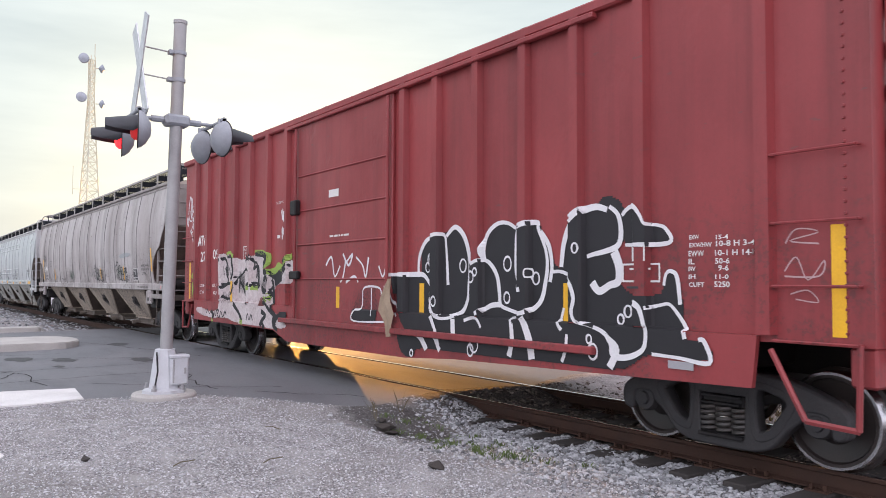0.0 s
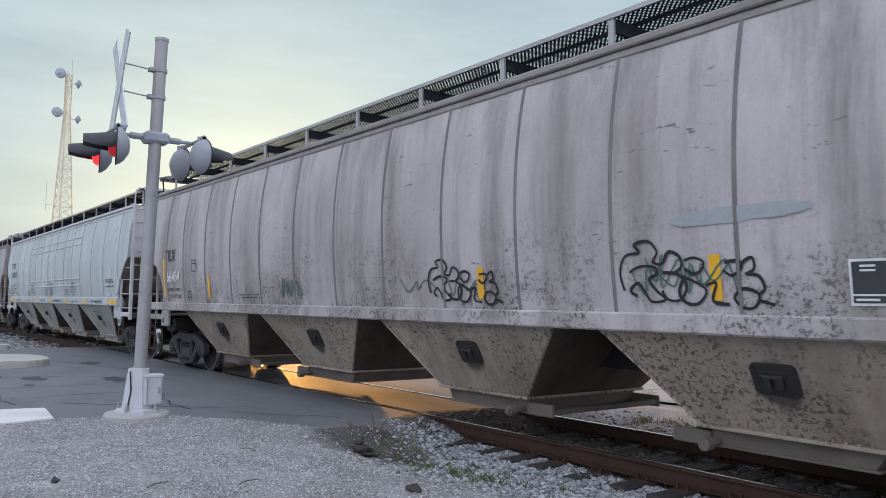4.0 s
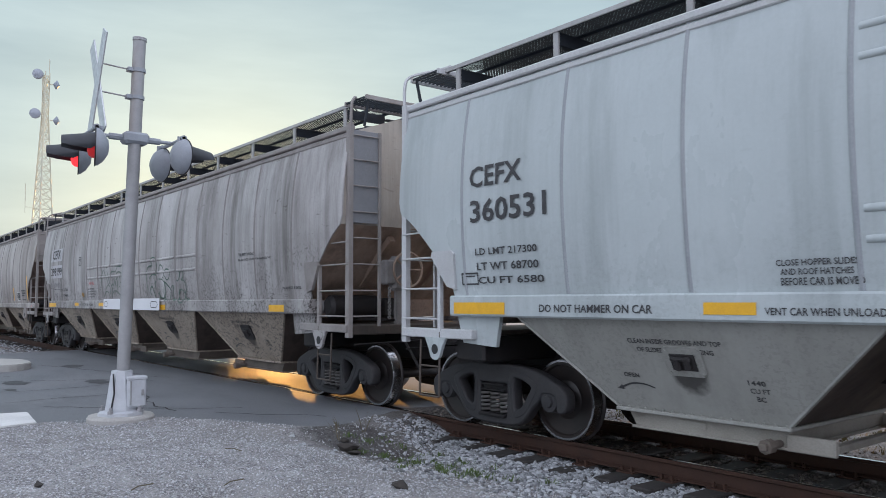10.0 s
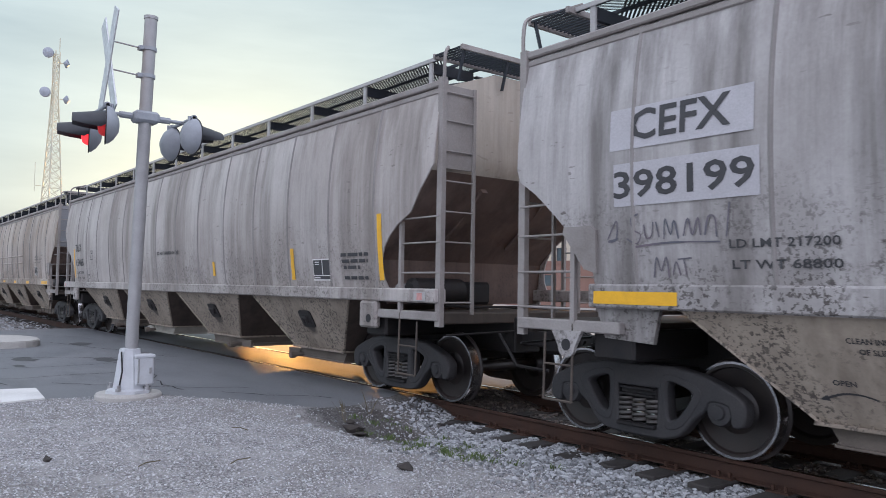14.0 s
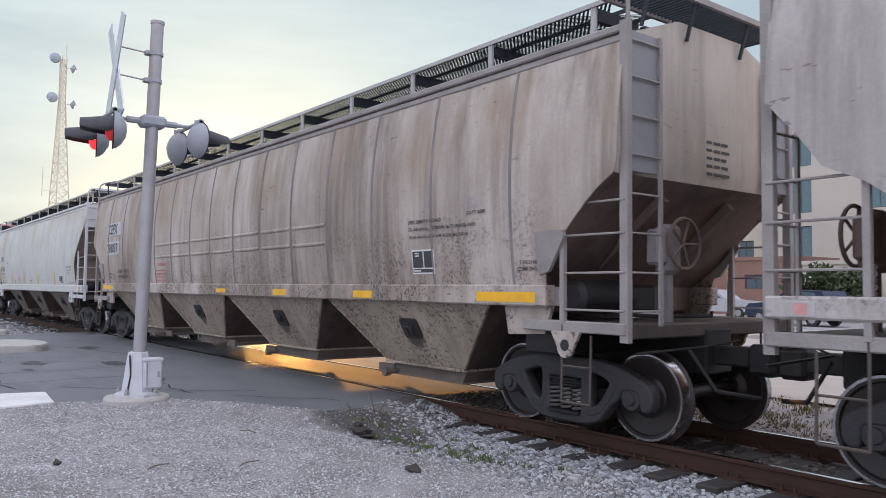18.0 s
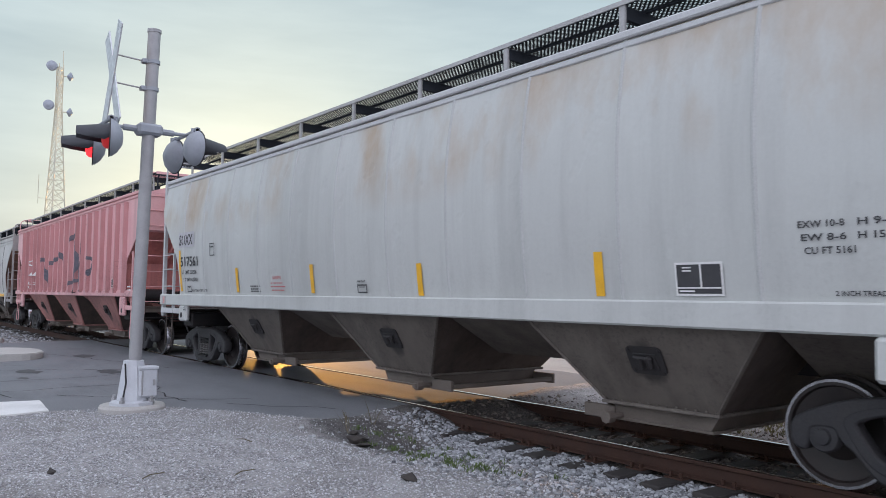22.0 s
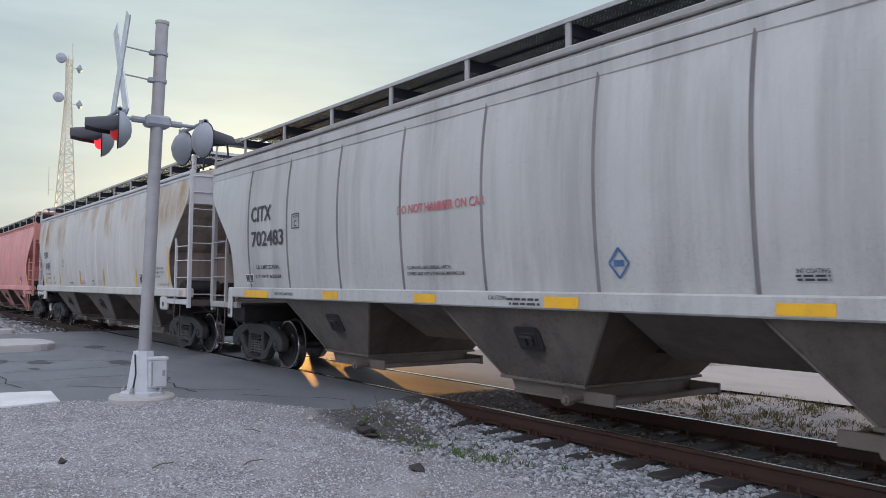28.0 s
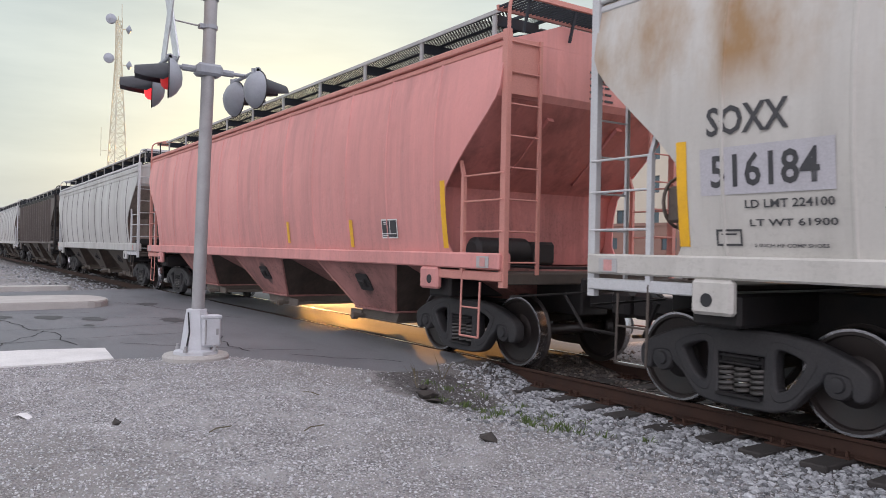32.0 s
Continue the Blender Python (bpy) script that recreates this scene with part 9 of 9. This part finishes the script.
def extras():
    ob, depth = cars[3]
    part("sill_panel", patch_mesh(-2.23, 2.1, 1.375, 1.64, lambda x, z: 1.655, 0.0).data("sill_panel", worn("fresh_white_paint", (0.74, 0.75, 0.78), (0.6, 0.6, 0.62), 0.3, 1.0, 0.45, 0, 0.1, 0.02)), ob, "freshly painted white sill panel")
    for a, b in HEXES:
        c = (a + b) / 2
        m = rib_line(fine_line([Vector(p) for p in ((a, 1.5), (a + 0.09, 1.44), (b - 0.09, 1.44), (b, 1.5), (b - 0.09, 1.57), (a + 0.09, 1.57), (a, 1.5))], 0.2), 0.012, lambda x, z: 1.662, 0.0)
        part("panel_outline", m.data("panel_outline", INK["k"]), ob, "thin black hexagon outline")
    part("reflector", patch_mesh(-0.4, 0.06, 1.44, 1.55, lambda x, z: 1.662, 0.0).data("reflector", YELLOW), ob, "yellow reflective strip")
    ob, depth = cars[8]
    x, z, r = 1.76, 1.8, 0.12
    q = [(x - r, z), (x, z + r * 1.2), (x + r, z), (x, z - r * 1.2)]
    m = Mesh()
    for (a, b), (c, d) in zip(q, q[1:] + q[:1]):
        s = rib_line([Vector((a, b)), Vector((c, d))], 0.025, depth)
        m.add(s.v, s.f)
    m.add(patch_mesh(x - 0.06, x + 0.06, z - 0.03, z + 0.03, depth, 0.008).v, [(0, 1, 2, 3)])
    part("maker_badge", m.data("maker_badge", plain("badge_blue", (0.06, 0.14, 0.3), 0.5)), ob, "blue diamond outline")
    # cloth caught on the boxcar's door
    ob, depth = boxcar
    m = Mesh()
    rows = [(1.6, 0.02, 0.0), (1.48, 0.06, 0.04), (1.32, 0.1, 0.08), (1.16, 0.16, 0.05), (1.02, 0.07, 0.03), (0.84, 0.03, 0.0)]
    pts = []
    for z, w, o in rows:
        for k in range(6):
            a = k / 5 * 2 - 1
            pts.append((1.5 + w * a + 0.02 * math.sin(z * 9), -1.66 - 0.03 * math.cos(a * 5 + z * 4) - o * 0.4, z + 0.03 * math.sin(a * 4)))
    m.add(pts, [(j * 6 + k, j * 6 + k + 1, j * 6 + k + 7, j * 6 + k + 6) for j in range(5) for k in range(5)])
    cloth = part("rag", m.data("rag", worn("dirty_tan_cloth", (0.36, 0.28, 0.2), (0.22, 0.17, 0.13), 0.6, 7.0, 0.95), smooth=60), ob, "dirty tan rag caught on the door bar")

    # numbers on the clean car's end, and lifting marks on the jacking pads
    ob, depth = cars[2]
    h = (CARS[2][0] - CARS[2][1]) / 2
    for words, y0, y1, z in (("CEFX", 0.3, 0.85, 3.62), ("360531", 0.25, 0.95, 3.4)):
        me = lettering(words, y0, y1, z, 0.15, lambda x, z: h - 0.055)
        me.materials.append(INK["k"])
        part("lettering", me, ob, at=pose(0, 0, 0, 0, 0, 90))
    for c in (6, 8):
        ob, depth = cars[c]
        h = (CARS[c][0] - CARS[c][1]) / 2
        for words, z in (("LIFT", 1.25), ("HERE", 1.2)):
            me = lettering(words, -h + 1.42, -h + 1.56, z, 0.035, lambda x, z: 1.602)
            me.materials.append(INK["k"])
            part("lettering", me, ob)


extras()


# ---------------------------------------------------------------- town beyond the track
def facade_material(name, base, tone):
    return worn(name, base, tone, 0.5, 0.4, 0.85, 0, 0.12, 0.1, 12.0)


CREAM = facade_material("cream_render", (0.62, 0.56, 0.46), (0.52, 0.47, 0.38))
BEIGE = facade_material("beige_stone", (0.5, 0.46, 0.4), (0.42, 0.38, 0.33))
BRICK = facade_material("red_brown_brick", (0.26, 0.15, 0.12), (0.2, 0.11, 0.09))
GLASS = plain("window_glass", (0.1, 0.14, 0.16), 0.12, 0.0)
FRAME = plain("dark_window_frame", (0.08, 0.08, 0.085), 0.5)
TEAL = plain("teal_glass", (0.12, 0.2, 0.22), 0.15)


def building(name, label, x0, x1, y0, y1, h, mat, floors, bay, win, sill, glass, lowest=0, roof_step=0.5):
    b = thing(name, label, "building", "buildings beyond the track", at=pose(0, 0, -0.12))
    # the front wall with real openings: piers and spandrels
    piers, n = [], max(1, int((x1 - x0) / bay))
    bay = (x1 - x0) / n
    fh = h / floors
    part("side_and_rear_walls", Mesh().box(x0, x0 + 0.35, y0 + 0.35, y1, 0, h).box(x1 - 0.35, x1, y0 + 0.35, y1, 0, h).box(x0 + 0.35, x1 - 0.35, y1 - 0.35, y1, 0, h).data("walls", mat), b)
    front = Mesh()
    for k in range(n):
        a = x0 + k * bay
        w = (bay - win[0]) / 2
        front.box(a, a + w, y0, y0 + 0.35, 0, h).box(a + w + win[0], a + bay, y0, y0 + 0.35, 0, h)
        z = 0.0
        for f in range(floors):
            lo = f * fh + sill
            front.box(a + w, a + w + win[0], y0, y0 + 0.35, z, lo if f >= lowest else (f + 1) * fh)
            z = lo + win[1] if f >= lowest else (f + 1) * fh
        front.box(a + w, a + w + win[0], y0, y0 + 0.35, z, h)
    part("front_wall", front.data("front_wall", mat), b)
    for k in range(n):
        a = x0 + k * bay + (bay - win[0]) / 2
        for f in range(lowest, floors):
            lo = f * fh + sill
            wd = part("window", Mesh().box(a, a + 0.07, y0 + 0.12, y0 + 0.2, lo, lo + win[1]).box(a + win[0] - 0.07, a + win[0], y0 + 0.12, y0 + 0.2, lo, lo + win[1]).box(a + 0.07, a + win[0] - 0.07, y0 + 0.12, y0 + 0.2, lo, lo + 0.07).box(a + 0.07, a + win[0] - 0.07, y0 + 0.12, y0 + 0.2, lo + win[1] - 0.07, lo + win[1]).box(a + win[0] / 2 - 0.03, a + win[0] / 2 + 0.03, y0 + 0.12, y0 + 0.2, lo + 0.07, lo + win[1] - 0.07).data("window", FRAME), b)
            part("pane", Mesh().box(a + 0.07, a + win[0] - 0.07, y0 + 0.15, y0 + 0.17, lo + 0.07, lo + win[1] - 0.07).data("pane", glass), wd)
    part("roof", Mesh().box(x0 + 0.3, x1 - 0.3, y0 + 0.3, y1 - 0.3, h - 0.3, h).data("roof", STEEL_DARK), b)
    part("parapet", Mesh().box(x0 - 0.1, x1 + 0.1, y0 - 0.1, y0 + 0.3, h, h + roof_step).box(x0 - 0.1, x1 + 0.1, y1 - 0.3, y1 + 0.1, h, h + roof_step).box(x0 - 0.1, x0 + 0.3, y0 + 0.3, y1 - 0.3, h, h + roof_step).box(x1 - 0.3, x1 + 0.1, y0 + 0.3, y1 - 0.3, h, h + roof_step).data("parapet", mat), b)
    return b


building("apartment_building", "cream rendered building with rows of tall windows", -62, -33.5, 60, 76, 16.5, CREAM, 5, 3.6, (1.5, 1.7), 1.0, GLASS, lowest=1)
building("office_building", "beige stone building with strips of teal glass", -31.5, 2, 56, 72, 14.0, BEIGE, 4, 4.8, (1.7, 2.5), 0.6, TEAL)
building("brick_building", "low red-brown brick building beyond the parking lot", -58, -26, 50.5, 56, 3.9, BRICK, 1, 6.4, (1.6, 1.0), 1.9, GLASS, roof_step=0.25)
building("flat_roofed_shop", "low pale flat-roofed shop with dark windows", -24, 12, 47, 54, 3.4, BEIGE, 1, 6.0, (2.4, 1.2), 1.1, GLASS, roof_step=0.25)


def vehicle(name, label, x, y, turn, paint, kind="suv"):
    v = thing(name, label, "car", "parked vehicles", at=pose(x, y, -0.05, 0, 0, turn))
    if kind == "suv":
        top = [(-2.3, 0.4), (-2.36, 0.95), (-2.25, 1.1), (-1.95, 1.68), (-0.1, 1.74), (0.75, 1.15), (2.1, 1.02), (2.3, 0.8), (2.3, 0.4)]
    else:
        top = [(-2.6, 0.45), (-2.6, 1.08), (-0.75, 1.08), (-0.7, 1.75), (0.35, 1.76), (0.95, 1.18), (2.3, 1.08), (2.45, 0.85), (2.45, 0.45)]
    m = Mesh().prism(top, "y", -0.9, 0.9)
    part("body", m.data("body", paint, smooth=25), v)
    glass = [(-1.75, 1.2), (-1.6, 1.6), (-0.2, 1.66), (0.42, 1.2)] if kind == "suv" else [(-0.6, 1.22), (-0.55, 1.66), (0.3, 1.68), (0.7, 1.22)]
    for s in (-1, 1):
        part("side_window", Mesh().prism(glass, "y", *sorted((s * 0.9, s * 0.905))).data("side_window", GLASS), v)
        for wx in (-1.45, 1.45):
            w = part("wheel", Mesh().lathe([(-0.11, 0.33), (0.11, 0.33)], (wx, s * 0.82, 0.34), "y", 18).data("wheel", BLACK, smooth=40), v)
            part("rim", Mesh().lathe([(0, 0.2), (s * 0.02, 0.19)], (wx, s * 0.93, 0.34), "y", 14).data("rim", GALV), w)
        part("headlight", Mesh().soft(2.22, 2.33, s * 0.62 - 0.16, s * 0.62 + 0.16, 0.72, 0.86, 0.02).data("headlight", GALV), v)
        part("tail_light", Mesh().soft(-2.64 if kind != "suv" else -2.4, -2.3, s * 0.74 - 0.08, s * 0.74 + 0.08, 0.8, 1.0, 0.02).data("tail_light", RED_DIM), v)


vehicle("suv", "dark blue sport utility vehicle parked in the lot", -19.2, 37, 172, plain("dark_blue_car_paint", (0.025, 0.04, 0.08), 0.25))
vehicle("pickup_truck", "blue pickup truck parked beside the brick building", -33.0, 44, 10, plain("blue_car_paint", (0.04, 0.1, 0.2), 0.25), "pickup")
vehicle("suv", "silver estate car parked in the lot", -27.0, 43, 4, plain("silver_car_paint", (0.45, 0.46, 0.48), 0.25))


def lamp_post(x, y, h):
    p = thing("lamp_post", "slim dark lamp post with a globe lantern", "lamp post", "lamp posts", at=pose(x, y, -0.1))
    part("post", Mesh().lathe([(0, 0.14), (0.4, 0.12), (0.5, 0.06), (h, 0.045)], (0, 0, 0), "z", 10).data("post", BLACK), p)
    part("lantern", Mesh().lathe([(h, 0.06), (h + 0.1, 0.15), (h + 0.45, 0.17), (h + 0.6, 0.05)], (0, 0, 0), "z", 12).data("lantern", plain("frosted_lantern", (0.6, 0.6, 0.58), 0.4), smooth=40), p)


for x, y, h in ((-25.4, 41, 3.3), (-33.2, 41, 3.0), (-14, 41, 3.3)):
    lamp_post(x, y, h)
for k, (x, y, h, r) in enumerate(((-21.6, 43.5, 3.4, 1.6), (-19.4, 44.0, 2.9, 1.5), (-12.5, 43, 3.2, 1.6), (-35.5, 47.5, 3.0, 1.4), (-80, 34, 9, 4.0), (-95, 20, 10, 4.5))):
    t = build_tree(x, y, h, r, 90 + k, leaf=0.16 if h < 5 else 0.35, count=2200, label="bushy green tree beside the parking lot" if h < 5 else "dark leafy tree beyond the track")


# ---------------------------------------------------------------- what moves
def motions():
    ts = [k * 0.5 for k in range(65)]
    fast = [k / 10 for k in range(321)]
    for ob, kind, a, r in MOVING:
        if kind == "car":
            walk(ob, [(t, pose(a + way_of(t), YC, 0)) for t in ts])
        elif kind == "wheel":
            steps = fast if r > 0.45 else [k / 15 for k in range(481)]
            walk(ob, [(t, Matrix.Translation((a, 0, 0.457)) @ Matrix.Rotation(way_of(t) / r, 4, "Y")) for t in steps])


motions()
